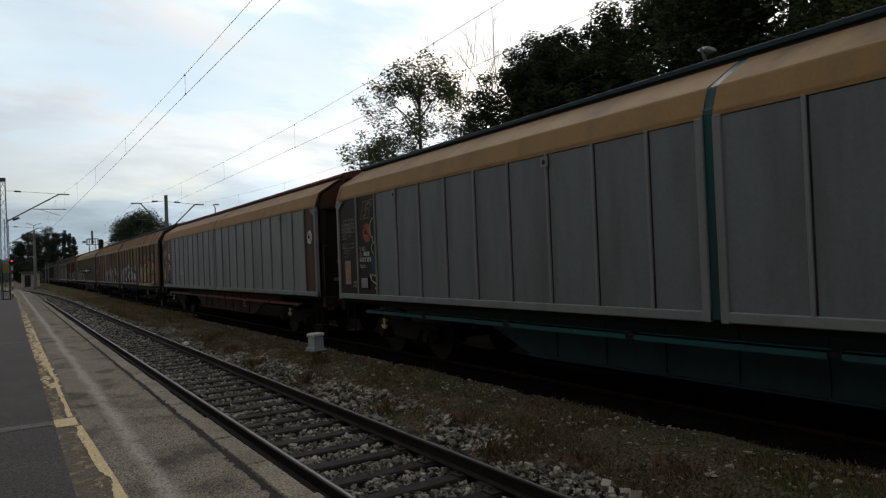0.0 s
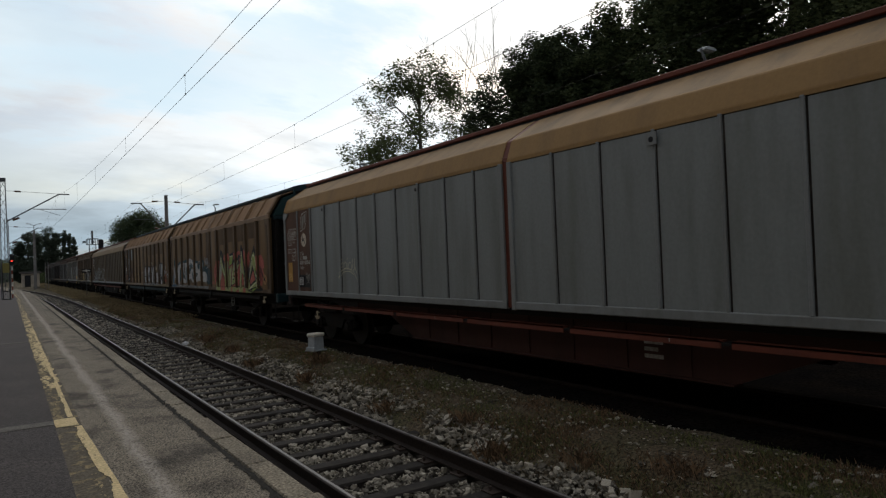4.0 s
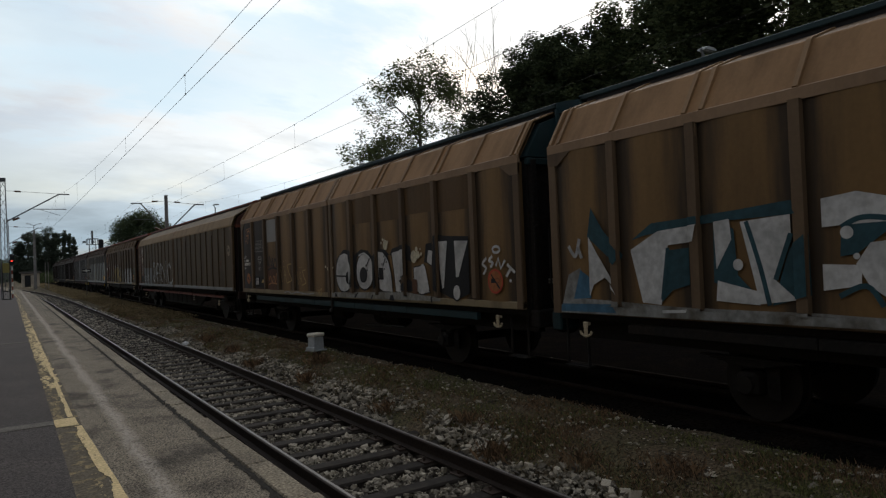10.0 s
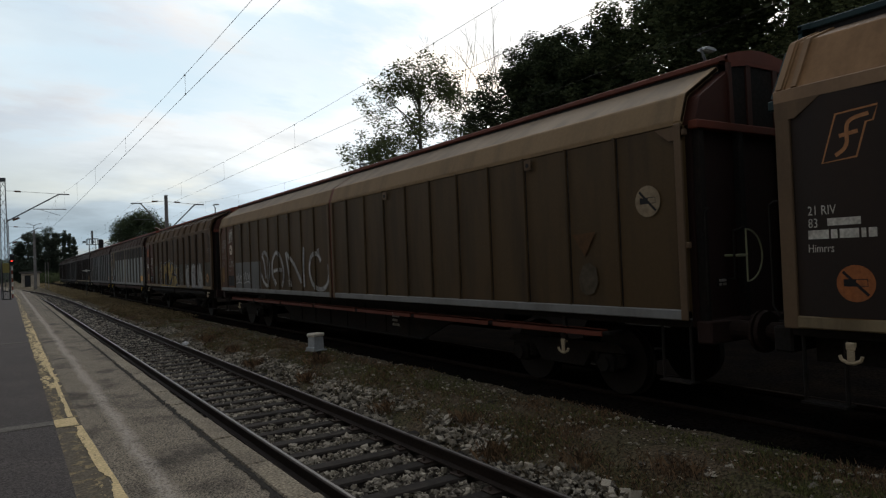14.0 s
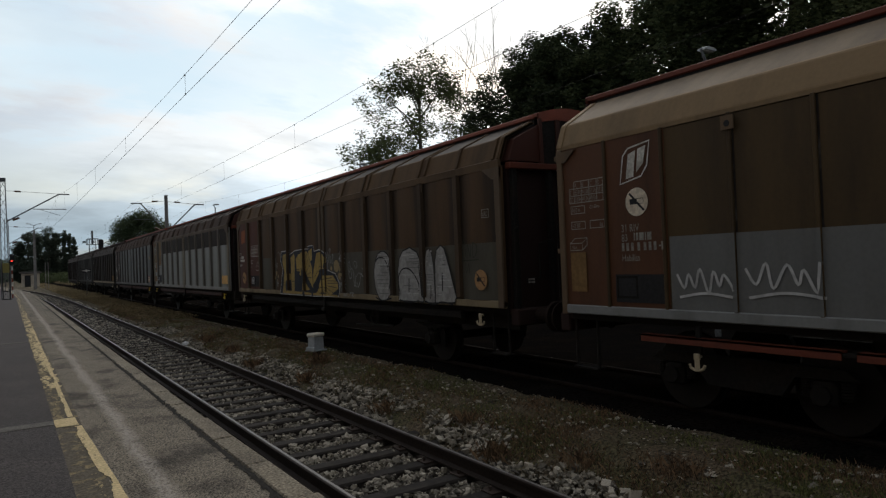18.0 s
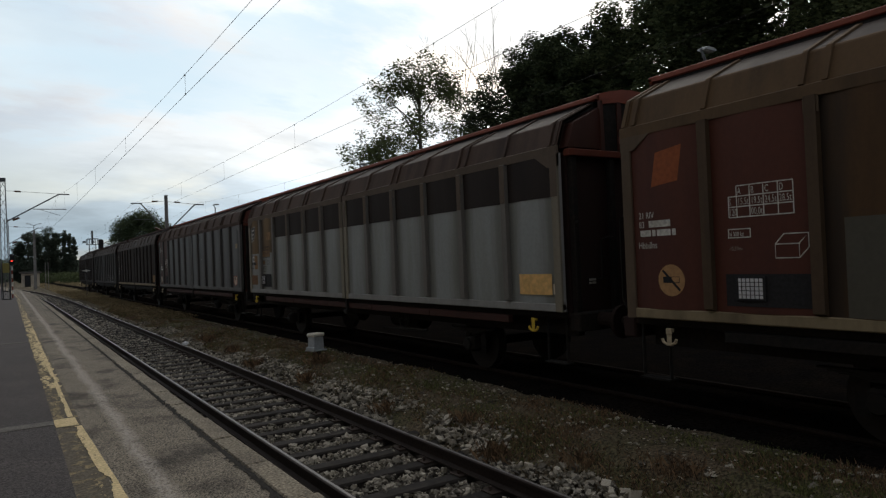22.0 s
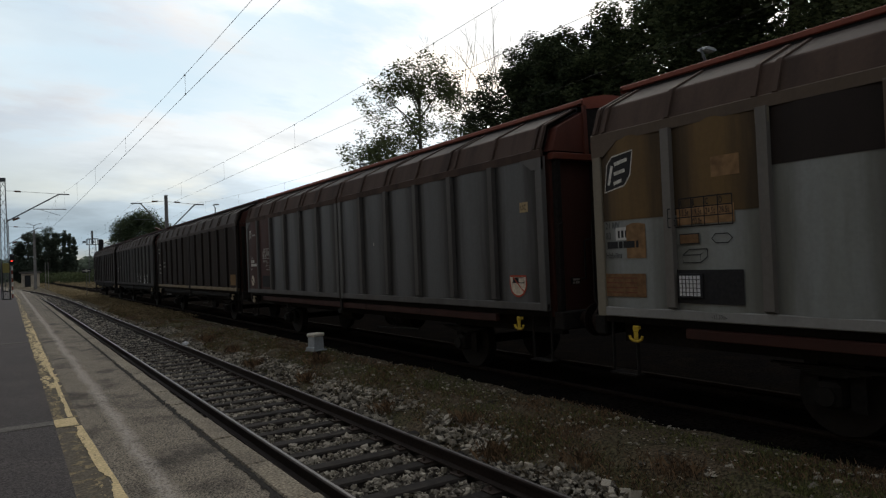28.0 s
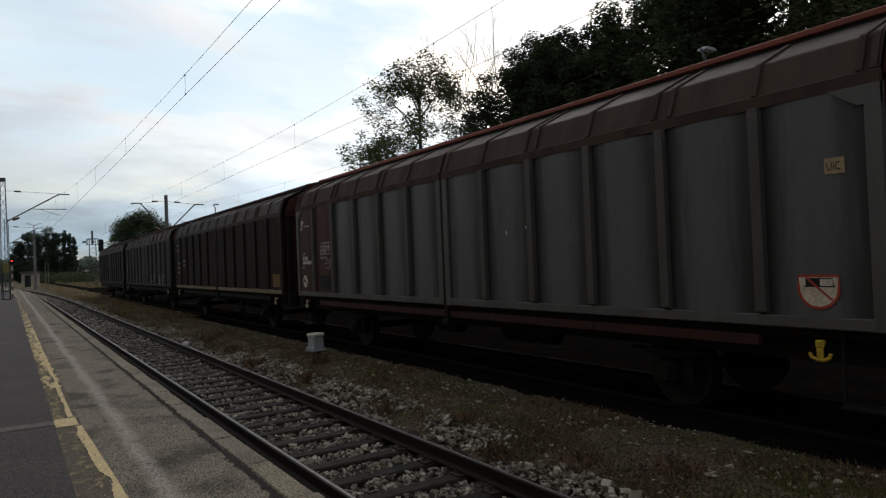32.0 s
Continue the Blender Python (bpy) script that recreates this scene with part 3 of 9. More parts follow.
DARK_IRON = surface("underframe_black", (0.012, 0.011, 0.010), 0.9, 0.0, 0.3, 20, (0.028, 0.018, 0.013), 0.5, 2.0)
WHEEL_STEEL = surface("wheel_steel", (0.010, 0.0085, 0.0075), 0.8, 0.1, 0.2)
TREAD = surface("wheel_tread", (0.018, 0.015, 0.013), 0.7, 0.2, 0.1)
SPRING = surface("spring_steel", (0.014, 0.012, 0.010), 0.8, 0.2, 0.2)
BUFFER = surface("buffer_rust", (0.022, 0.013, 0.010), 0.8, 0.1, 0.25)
HOOK = surface("hook_yellow", (0.62, 0.43, 0.04), 0.6, 0, 0.12, 25, (0.2, 0.13, 0.04), 0.5, 6)
WHITE = surface("stencil_white", (0.62, 0.61, 0.56), 0.7, 0, 0.2, 30, (0.3, 0.27, 0.22), 0.6, 5)
BLACK = surface("stencil_black", (0.02, 0.02, 0.022), 0.7, 0, 0.2, 30)
ORANGE = surface("disc_orange", (0.37, 0.13, 0.045), 0.7, 0, 0.15, 25, (0.2, 0.1, 0.05), 0.6, 6)
CREAM = surface("disc_cream", (0.70, 0.62, 0.50), 0.7, 0, 0.15, 25, (0.4, 0.3, 0.2), 0.6, 6)
REDPAINT = surface("sign_red", (0.45, 0.07, 0.035), 0.6, 0, 0.1)
PAPER = surface("card_paper", (0.75, 0.76, 0.78), 0.8, 0, 0.05)
DIMSTENCIL = surface("stencil_grey", (0.35, 0.34, 0.31), 0.7, 0, 0.2, 30, (0.15, 0.13, 0.1), 0.7, 6)
# Dark tone for the rib shadows painted on the smooth walls.
RIB_SHADOW = surface("rib_shadow_strip", (0.022, 0.018, 0.016), 0.9, 0, 0.3, 20, (0.09, 0.08, 0.07), 0.7, 2.5, lo=0.5, hi=0.66)
OCHRE = surface("patch_ochre", (0.55, 0.31, 0.08), 0.75, 0, 0.15, 25, (0.3, 0.2, 0.1), 0.4, 5)


def wheelset_mesh():
    mb = MB().tube((-1.0, 0, 0), (1.0, 0, 0), 0.08, 10)
    tr = MB()
    for s in (-1, 1):
        x = s * 0.70
        mb.tube((x, 0, 0), (x + s * 0.12, 0, 0), WHEEL_R - 0.05, 28)
        mb.tube((x + s * 0.12, 0, 0), (x + s * 0.16, 0, 0), 0.15, 16)
        for k in range(6):
            a = k * math.pi / 3
            mb.tube((x + s * 0.12, 0.28 * math.cos(a), 0.28 * math.sin(a)), (x + s * 0.128, 0.28 * math.cos(a), 0.28 * math.sin(a)), 0.05, 8)
    tr.tube((0.01, 0, 0), (0.13, 0, 0), WHEEL_R, 32, WHEEL_R - 0.004)
    tr.tube((-0.02, 0, 0), (0.011, 0, 0), WHEEL_R + 0.028, 32)
    return mb.mesh("wheelset", WHEEL_STEEL), tr.mesh("tyre", TREAD)


WHEELSET, TYRE = wheelset_mesh()


def flat_on_side(pts, x):
    """A flat outline on the wagon's side; pts as (y, z)."""
    return MB().add([(x, y, z) for y, z in pts], [tuple(range(len(pts)))])


def clip_axis(poly, ax, lim, keep_less):
    """The part of a flat outline on one side of a line."""
    out = []
    for a, b in zip(poly, poly[1:] + poly[:1]):
        ia, ib = ((q[ax] <= lim) == keep_less for q in (a, b))
        if ia:
            out.append(a)
        if ia != ib:
            t = (lim - a[ax]) / (b[ax] - a[ax])
            out.append((a[0] + (b[0] - a[0]) * t, a[1] + (b[1] - a[1]) * t))
    return out


BOW, BOW_N = 0.03, 8


def bow_at(t):
    """How far a wall sheet bows out, from rib to rib."""
    return math.sin(math.pi * min(max(t, 0.0), 1.0)) ** 0.8


class Side:
    """Paints marks on one wagon's camera side. u runs to the right as seen from the platform, from the wagon's middle; z up from the rail.
    Paint follows the relief: over ribs, over the bottom rail and on the sheet between."""

    def __init__(self, wagon, hl, ribs, rib_d, bow, off=0.0):
        self.w, self.hl, self.k, self.off = wagon, hl, 0, off
        self.cuts = []
        last = -hl
        for a, b, d in sorted(ribs):
            self.sheet(last, a, bow)
            self.cuts.append((a, b, d, d))
            last = b
        self.sheet(last, hl, bow)

    def sheet(self, a, b, bow):
        """One bay between two ribs, in slices of the bowed sheet."""
        if b - a < 0.02 or (a < 0 < b and b - a < 0.2):
            return
        n = BOW_N if bow else 1
        for i in range(n):
            self.cuts.append((a + (b - a) * i / n, a + (b - a) * (i + 1) / n, bow * bow_at(i / n), bow * bow_at((i + 1) / n)))

    def spans(self):
        """The bays between the ribs."""
        out, last = [], None
        for a, b, d, d2 in sorted(self.cuts):
            if d == d2 and d > 0.02:
                last = None
            elif last is None:
                out.append([a, b])
                last = b
            else:
                out[-1][1] = last = b
        return out

    def depth_at(self, u0, u1):
        """The proudest point of the sheet between two places."""
        return max([max(d, d2) for a, b, d, d2 in self.cuts if d != d2 and b > u0 and a < u1] or [0.0])

    def lift(self):
        self.k += 1
        return 0.003 + 0.0003 * self.k

    def lay(self, mb, poly, up, on_ribs=True, moved=False):
        """poly: (u, z) outline."""
        mb.weld = True
        if not moved:
            poly = [(u + self.off, z) for u, z in poly]
        us = [q[0] for q in poly]
        for a, b, d, d2 in self.cuts:
            if b < min(us) or a > max(us) or (d == d2 and d and not on_ribs):
                continue
            piece = clip_axis(clip_axis(poly, 0, b, True), 0, a, False)
            if len(piece) < 3:
                continue
            for low in ((False, True) if on_ribs else (False,)):
                q = clip_axis(piece, 1, SILL_Z, low)
                if len(q) < 3:
                    continue
                mb.add([(-(SIDE + (0.03 if low else d + (d2 - d) * (u - a) / (b - a)) + up), -u, z) for u, z in q], [tuple(range(len(q)))])

    def patch(self, name, u0, u1, z0, z1, mat, label="", on_ribs=False, rag=0.0, seed=1):
        mb = MB()
        u0, u1 = u0 + self.off, u1 + self.off
        top = [(u0, z1), (u1, z1)]
        if rag:
            r = random.Random(seed)
            n = max(int(abs(u1 - u0) / 0.25), 3)
            top = [(u0 + (u1 - u0) * i / n, z1 + r.uniform(-rag, rag)) for i in range(n + 1)]
        poly, up = top + [(u1, z0), (u0, z0)], self.lift()
        if on_ribs:
            self.lay(mb, poly, up, True, True)
            return part(name, mb, mat, self.w, label)
        o = None
        for a, b in self.spans():
            q = clip_axis(clip_axis(poly, 0, b, True), 0, a, False) if b > u0 and a < u1 else []
            if len(q) > 2 and min(b, u1) - max(a, u0) > 0.02:
                mb = MB()
                self.lay(mb, q, up, False, True)
                if mb.f:
                    o = part(name, mb, mat, self.w, label)
        return o

    def shape(self, pts, mat, name="graffiti_fill", label="", edge=None, width=0.07, on_ribs=True):
        mb = MB()
        me = tri_pieces(pts)
        up = self.lift()
        for tri in me:
            self.lay(mb, tri, up, on_ribs)
        o = part(name, mb, mat, self.w, label)
        if edge:
            self.strokes([list(pts) + [pts[0]]], width, edge, "graffiti_outline", curve=False)
        return o

    def strokes(self, lines, width, mat, name="graffiti", label="", curve=True):
        """Spray strokes drawn as flat ribbons."""
        up = self.lift()
        o = None
        for i, line in enumerate(lines):
            mb = MB()
            up += 0.00004
            pts = [Vector(q) for q in line]
            pts = smooth_line(pts) if curve else pts
            n = len(pts)
            L, R = [], []
            for i, q in enumerate(pts):
                d = pts[min(i + 1, n - 1)] - pts[max(i - 1, 0)]
                if not curve and n > 2 and pts[0] == pts[-1] and i in (0, n - 1):
                    d = pts[1] - pts[-2]
                d = d.normalized() if d.length > 1e-6 else Vector((1, 0))
                nn = Vector((-d.y, d.x)) * width / 2
                L.append(tuple(q + nn))
                R.append(tuple(q - nn))
            for i in range(n - 1):
                self.lay(mb, [L[i], L[i + 1], R[i + 1], R[i]], up)
            if mb.f:
                o = part(name, mb, mat, self.w, label)
        return o

    def disc(self, u, z, r, mat, label, sign=None, rim=None, name="marking_disc"):
        arc = [2 * math.pi * i / 28 for i in range(28)]
        mb = MB()
        self.lay(mb, [(u + r * math.cos(a), z + r * math.sin(a)) for a in arc], self.lift())
        d = part(name, mb, mat, self.w, label)
        if rim:
            mb, up = MB(), self.lift()
            for a, b in zip(arc, arc[1:] + [2 * math.pi]):
                self.lay(mb, [(u + q * math.cos(w), z + q * math.sin(w)) for w, q in ((a, r * 0.93), (b, r * 0.93), (b, r * 1.12), (a, r * 1.12))], up)
            part("rim", mb, rim, d)
        if sign:
            s = r * 0.62
            mb, up = MB(), self.lift()
            self.lay(mb, [(u - s, z - s * 0.2), (u + s * 0.05, z - s * 0.2), (u + s * 0.05, z + s * 0.38), (u - s, z + s * 0.38)], up)
            for za, zb in ((0.32, 0.38), (-0.26, -0.2)):
                self.lay(mb, [(u - s, z + s * za), (u + s, z + s * za), (u + s, z + s * zb), (u - s, z + s * zb)], up)
            self.lay(mb, [(u + s * 0.95, z - s * 0.2), (u + s, z - s * 0.2), (u + s, z + s * 0.38), (u + s * 0.95, z + s * 0.38)], up)
            w, c = r * 0.055, r * 0.64
            self.lay(mb, [(u - c - w, z + c - w), (u - c + w, z + c + w), (u + c + w, z - c + w), (u + c - w, z - c - w)], up + 0.0002)
            part("symbol", mb, sign, d)
        return d

    def text(self, body, u, z, size, mat, squeeze=0.8, name="lettering"):
        u += self.off
        o = part(name, text_mesh(body, size, mat), None, self.w)
        o.matrix_basis = Matrix.Translation((-(SIDE + self.depth_at(u, u + 0.3) + self.lift()), -u, z)) @ Matrix(((0, 0, -1, 0), (-1, 0, 0, 0), (0, 1, 0, 0), (0, 0, 0, 1))) @ Matrix.Diagonal((squeeze, 1, 1, 1))
        return o

    def bars(self, u, z, widths, h, mat, gap=0.025):
        mb, up = MB(), self.lift()
        for w in widths:
            self.lay(mb, [(u, z), (u + w, z), (u + w, z + h), (u, z + h)], up)
            u += w + gap
        return part("lettering", mb, mat, self.w)

    def outline_box(self, u0, u1, z0, z1, mat, t=0.011, name="frame_line"):
        mb, up = MB(), self.lift()
        for q in ([(u0, z0), (u1, z0), (u1, z0 + t), (u0, z0 + t)], [(u0, z1 - t), (u1, z1 - t), (u1, z1), (u0, z1)], [(u0, z0), (u0 + t, z0), (u0 + t, z1), (u0, z1)], [(u1 - t, z0), (u1, z0), (u1, z1), (u1 - t, z1)]):
            self.lay(mb, q, up)
        return part(name, mb, mat, self.w)

    def brick(self, u, z, w, h, mat):
        """The loading volume pictogram: a box in outline."""
        a, b = w * 0.72, h * 0.58
        L = [[(u, z), (u + a, z), (u + a, z + b), (u, z + b), (u, z)], [(u, z + b), (u + w - a, z + h), (u + w, z + h), (u + a, z + b)], [(u + w, z + h), (u + w, z + h - b), (u + a, z)]]
        return self.strokes(L, 0.012, mat, "volume_sign", curve=False)

    def table(self, u0, u1, z0, z1, rows, mat):
        """The load limit table: lines and figures."""
        n = len(rows)
        h = (z1 - z0) / n
        mb, up = MB(), self.lift()
        t = 0.006
        lab = (u1 - u0) * 0.14
        cw = (u1 - u0 - lab) / 4
        for i in range(n + 1):
            a = u0 + (lab if i == 0 else 0)
            self.lay(mb, [(a, z1 - i * h - t), (u1, z1 - i * h - t), (u1, z1 - i * h + t), (a, z1 - i * h + t)], up)
        for c in range(5):
            q = u0 + lab + cw * c
            self.lay(mb, [(q - t, z0), (q + t, z0), (q + t, z1), (q - t, z1)], up)
        self.lay(mb, [(u0 - t, z0), (u0 + t, z0), (u0 + t, z1 - h), (u0 - t, z1 - h)], up)
        part("load_table", mb, mat, self.w)
        for i, row in enumerate(rows):
            for c, body in row:
                self.text(body, u0 + (0.012 if c < 0 else lab + cw * c + 0.015), z1 - (i + 1) * h + h * 0.16, h * 0.95, mat, 0.6)

    def card(self, u0, u1, z0, z1, panel=None):
        """A black panel with a wire-covered card holder."""
        if panel:
            self.patch("black_panel", *panel, BLACK)
        up = self.lift()
        u0, u1 = u0 + self.off, u1 + self.off
        x = -(SIDE + self.depth_at(u0, u1) + up)
        c = part("card_holder", MB().box(x - 0.02, x + 0.03, -u1 - 0.02, -u0 + 0.02, z0 - 0.02, z1 + 0.02, 0.004), BLACK, self.w, "black holder with a white card under wire mesh")
        part("card", MB().box(x - 0.024, x - 0.019, -u1 + 0.01, -u0 - 0.01, z0 + 0.005, z1 - 0.005), PAPER, c)
        for i in range(1, 6):
            u = u0 + (u1 - u0) * i / 6
            part("mesh_wire", MB().box(x - 0.030, x - 0.026, -u - 0.003, -u + 0.003, z0, z1), SPRING, c)
        for i in range(1, 5):
            z = z0 + (z1 - z0) * i / 5
            part("mesh_wire", MB().box(x - 0.030, x - 0.026, -u1, -u0, z - 0.003, z + 0.003), SPRING, c)

    def tag(self, u, z, w, h, mat, seed, width=0.03, n=9):
        """An unreadable quick tag: one looping line."""
        r = random.Random(seed)
        pts = [(u + w * (i + r.uniform(-0.35, 0.35)) / n, z + h * ((0.15 if i % 2 else 0.85) + r.uniform(-0.15, 0.15))) for i in range(n + 1)]
        under = [(u, z - h * 0.15), (u + w * 0.5, z + h * 0.02), (u + w, z - h * 0.1)]
        return self.strokes([pts, under], width, mat, "graffiti_tag")


def tri_pieces(pts):
    """Cut a simple outline into triangles."""
    tris = mathutils.geometry.tessellate_polygon([[Vector((a, b, 0)) for a, b in pts]])
    return [[tuple(pts[i]) for i in t] for t in tris]


def smooth_line(pts, n=5):
    if len(pts) < 3:
        return pts
    out = []
    for i in range(len(pts) - 1):
        p0, p1, p2, p3 = pts[max(i - 1, 0)], pts[i], pts[i + 1], pts[min(i + 2, len(pts) - 1)]
        for k in range(n):
            t = k / n
            out.append(0.5 * ((2 * p1) + (p2 - p0) * t + (2 * p0 - 5 * p1 + 4 * p2 - p3) * t * t + (3 * p1 - p0 - 3 * p2 + p3) * t * t * t))
    return out + [pts[-1]]


def make_wagon(label, yc, hl, ribbed, C, marks=None, short_gap=(), tail=False, mark_off=0.0):
    """A sliding-wall freight wagon. C: its paints by name. Local y = 0 at its middle, z = 0 at the rail."""
    w = thing("freight_wagon", label, "freight wagon", pose(TRAIN_X, yc, TRAIN_Z), "wagons of the freight train")
    WAGONS.append((w, yc))
    roof = C.get("roof_line", ROOF_RIBBED) if ribbed else ROOF_SMOOTH
    rz = roof[-1][1] - 0.005 + 0.06
    RIBS = []
    n_bay = 6 if ribbed else 11
    rib_w = 0.115 if ribbed else 0.045
    rib_d = 0.075 if ribbed else 0.04
    gap = 0.075 if ribbed else 0.13
    # body core behind the doors, and the floor
    part("inner_body", MB().prism([(-1.30, 1.2), (1.30, 1.2), (1.30, 3.45), (0.95, 3.88), (-0.95, 3.88), (-1.30, 3.45)], -hl + 0.12, hl - 0.12), C["frame_dark"], w)
    # ridge beam
    ri = RIDGE_IN
    rb = [(-ri, rz), (-ri - 0.012, rz + 0.012), (-ri - 0.012, rz + 0.062), (-ri, rz + 0.075), (-0.45, rz + 0.13), (-0.2, rz + 0.175), (0, rz + 0.185), (0.2, rz + 0.175), (0.45, rz + 0.13), (ri, rz + 0.075), (ri + 0.012, rz + 0.062), (ri + 0.012, rz + 0.012), (ri, rz)]
    part("ridge_beam", MB().prism(rb, -hl - 0.02, hl + 0.02), C["ridge"], w, C["ridge_label"])
    # Black filler: the shade under the ridge beam is put in its colour.
    part("ridge_seal", MB().box(-ri + 0.03, ri - 0.03, -hl + 0.03, hl - 0.03, 3.87, rz + 0.002), BLACK, w)
    # sliding walls
    for side in (-1, 1):
        for half in (-1, 1):
            y0, y1 = (gap / 2, hl) if half > 0 else (-hl, -gap / 2)
            bay = (y1 - y0) / n_bay
            a, b = (-SIDE, -SIDE + 0.05) if side < 0 else (SIDE - 0.05, SIDE)
            d = part("sliding_wall", MB().box(a, b, y0, y1, DOOR_Z0 + 0.03, EAVE_Z + 0.02), C["door"], w, C["door_label"])
            if ribbed and side < 0:
                for i in range(n_bay):
                    ya, yb = y0 + bay * i, y0 + bay * (i + 1)
                    ya += rib_w * 1.25 if i == 0 else rib_w / 2
                    yb -= rib_w * 1.25 if i == n_bay - 1 else rib_w / 2
                    sh = MB()
                    for k in range(BOW_N + 1):
                        yy = ya + (yb - ya) * k / BOW_N
                        x = -SIDE - BOW * bow_at(k / BOW_N)
                        sh.v += [(x, yy, SILL_Z - 0.01), (x, yy, EAVE_Z + 0.01)]
                    sh.f = [(2 * k, 2 * k + 1, 2 * k + 3, 2 * k + 2) for k in range(BOW_N)]
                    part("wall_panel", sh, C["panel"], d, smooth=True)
            lo = a - 0.03 if side < 0 else a
            part("bottom_rail", MB().box(lo, lo + 0.08, y0, y1, DOOR_Z0, SILL_Z, 0.012), C["sill"], d)
            if ribbed:
                part("eave_rail", MB().prism([(side * (SIDE + 0.035), EAVE_Z), (side * (SIDE + 0.04), EAVE_T - 0.01), (side * (SIDE - 0.01), EAVE_T + 0.01), (side * (SIDE - 0.02), EAVE_Z)], y0, y1), C["eave"], d)
            else:
                part("eave_rail", MB().prism([(side * (SIDE + 0.012), EAVE_Z + 0.03), (side * (SIDE + 0.012), 3.45), (side * (SIDE - 0.02), 3.45), (side * (SIDE - 0.02), EAVE_Z + 0.03)], y0, y1), C["roof"], d)
            line = [(x * -side, z) for x, z in roof]
            part("roof_panel", MB().prism(line[:-1] + [(x + side * -0.03, z - 0.02) for x, z in reversed(line[:-1])], y0, y1), C["roof"], d, C["roof_label"])
            # Upper sheet in darker paint: dirt, plus colour toned down against sky light.
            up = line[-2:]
            part("roof_crown", MB().prism(up + [(x + side * -0.02, z - 0.03) for x, z in reversed(up)], y0, y1), C["crown"], d, "dirty upper roof sheet, toned down against the bright sky")
            if side > 0:
                continue
            for i in range(n_bay + 1):
                end = i in (0, n_bay)
                y = y0 + bay * i
                if not ribbed and not end:
                    y = half * (1.07 - C.get("seam_in" if half < 0 else "seam_out", 0.0) + 0.905 * (i - 1 if half > 0 else n_bay - 1 - i))
                wd = rib_w * (1.25 if ribbed else 2.2) if end else rib_w
                y = min(max(y, y0 + wd / 2), y1 - wd / 2)
                z1 = EAVE_Z + (0.01 if ribbed else 0.04)
                mb = MB()
                if ribbed and not end:
                    mb.prism([(-SIDE - 0.002, SILL_Z), (-SIDE - rib_d, SILL_Z + 0.03), (-SIDE - rib_d, z1), (-SIDE - 0.002, z1)], y - wd / 2, y + wd / 2)
                else:
                    mb.box(-SIDE - (0.032 if not end else 0.035), -SIDE + 0.01, y - wd / 2, y + wd / 2, (SILL_Z if not end else DOOR_Z0) - 0.001 * i, z1, 0.008)
                RIBS.append((-y - wd / 2, -y + wd / 2, 0.035 if end else (rib_d if ribbed else 0.032)))
                part("rib" if not end else "end_post", mb, C["rib"] if not end else C["post"], d)
                if not ribbed and not end:
                    # Dark strips beside each rib, painted as the shadow it casts.
                    part("seam", MB().box(-SIDE - 0.0015, -SIDE + 0.01, y - wd / 2 - 0.024, y - wd / 2, SILL_Z, z1), RIB_SHADOW, d)
                    part("seam", MB().box(-SIDE - 0.0015, -SIDE + 0.01, y + wd / 2, y + wd / 2 + 0.009, SILL_Z, z1), RIB_SHADOW, d)
                if ribbed:
                    for off in ((-0.13, 0.10) if i % 2 == 0 else (0.0,)) if i != (0 if half > 0 else n_bay) else ():
                        yy = min(max(y + off, y0 + 0.05), y1 - 0.05)
                        ln = [(x - 0.03, z + 0.01) for x, z in roof]
                        part("roof_rib", MB().prism(ln + [(x + 0.035, z - 0.02) for x, z in reversed(ln)], yy - 0.028, yy + 0.028), C["roofrib"], d)
            # gusset plates at the wall's upper ends
            e = y1 if half > 0 else y0
            s = -half
            g0, g1, gz = (0.46, 0.20, 0.17) if ribbed else (0.36, 0.16, 0.15)
            gus = [(e, EAVE_Z + 0.005), (e + s * g0, EAVE_Z + 0.005), (e + s * g1, EAVE_Z - gz), (e, EAVE_Z - gz)]
            part("corner_plate", MB().add([(-SIDE - 0.036, y, z) for y, z in gus] + [(-SIDE + 0.01, y, z) for y, z in gus], [(0, 1, 2, 3), (4, 7, 6, 5), (0, 4, 5, 1), (1, 5, 6, 2), (2, 6, 7, 3), (3, 7, 4, 0)]), C["corner"], d)
            if not ribbed:
                for zl in (2.01, 3.30):
                    part("latch", MB().box(-SIDE - 0.03, -SIDE + 0.02, *sorted((e - s * 0.002, e - s * 0.055)), zl - 0.035, zl + 0.035, 0.008), C["post"], d)
            ln = [(x - 0.012, z + 0.006) for x, z in roof]
            ey0, ey1 = (e - 0.1, e) if half > 0 else (e, e + 0.1)
            part("roof_edge", MB().prism(ln + [(x + 0.05, z - 0.03) for x, z in reversed(ln)], ey0, ey1), C["roofrib"], d)
            if ribbed:
                i0, i1 = (y0, y0 + 0.13) if half > 0 else (y1 - 0.13, y1)
                strip_in = part("roof_edge", MB().prism([(x - 0.006, z + 0.003) for x, z in ln] + [(x + 0.05, z - 0.03) for x, z in reversed(ln)], i0, i1), C["roofrib"], d)
                rv = MB()
                for k in range(5):
                    a, b = roof[0], roof[1]
                    q = 0.12 + 0.19 * k
                    rv.tube((a[0] + (b[0] - a[0]) * q - 0.014, (i0 + i1) / 2, a[1] + (b[1] - a[1]) * q), (a[0] + (b[0] - a[0]) * q - 0.026, (i0 + i1) / 2, a[1] + (b[1] - a[1]) * q + 0.004), 0.011, 6)
                part("rivet_row", rv, BLACK, strip_in)
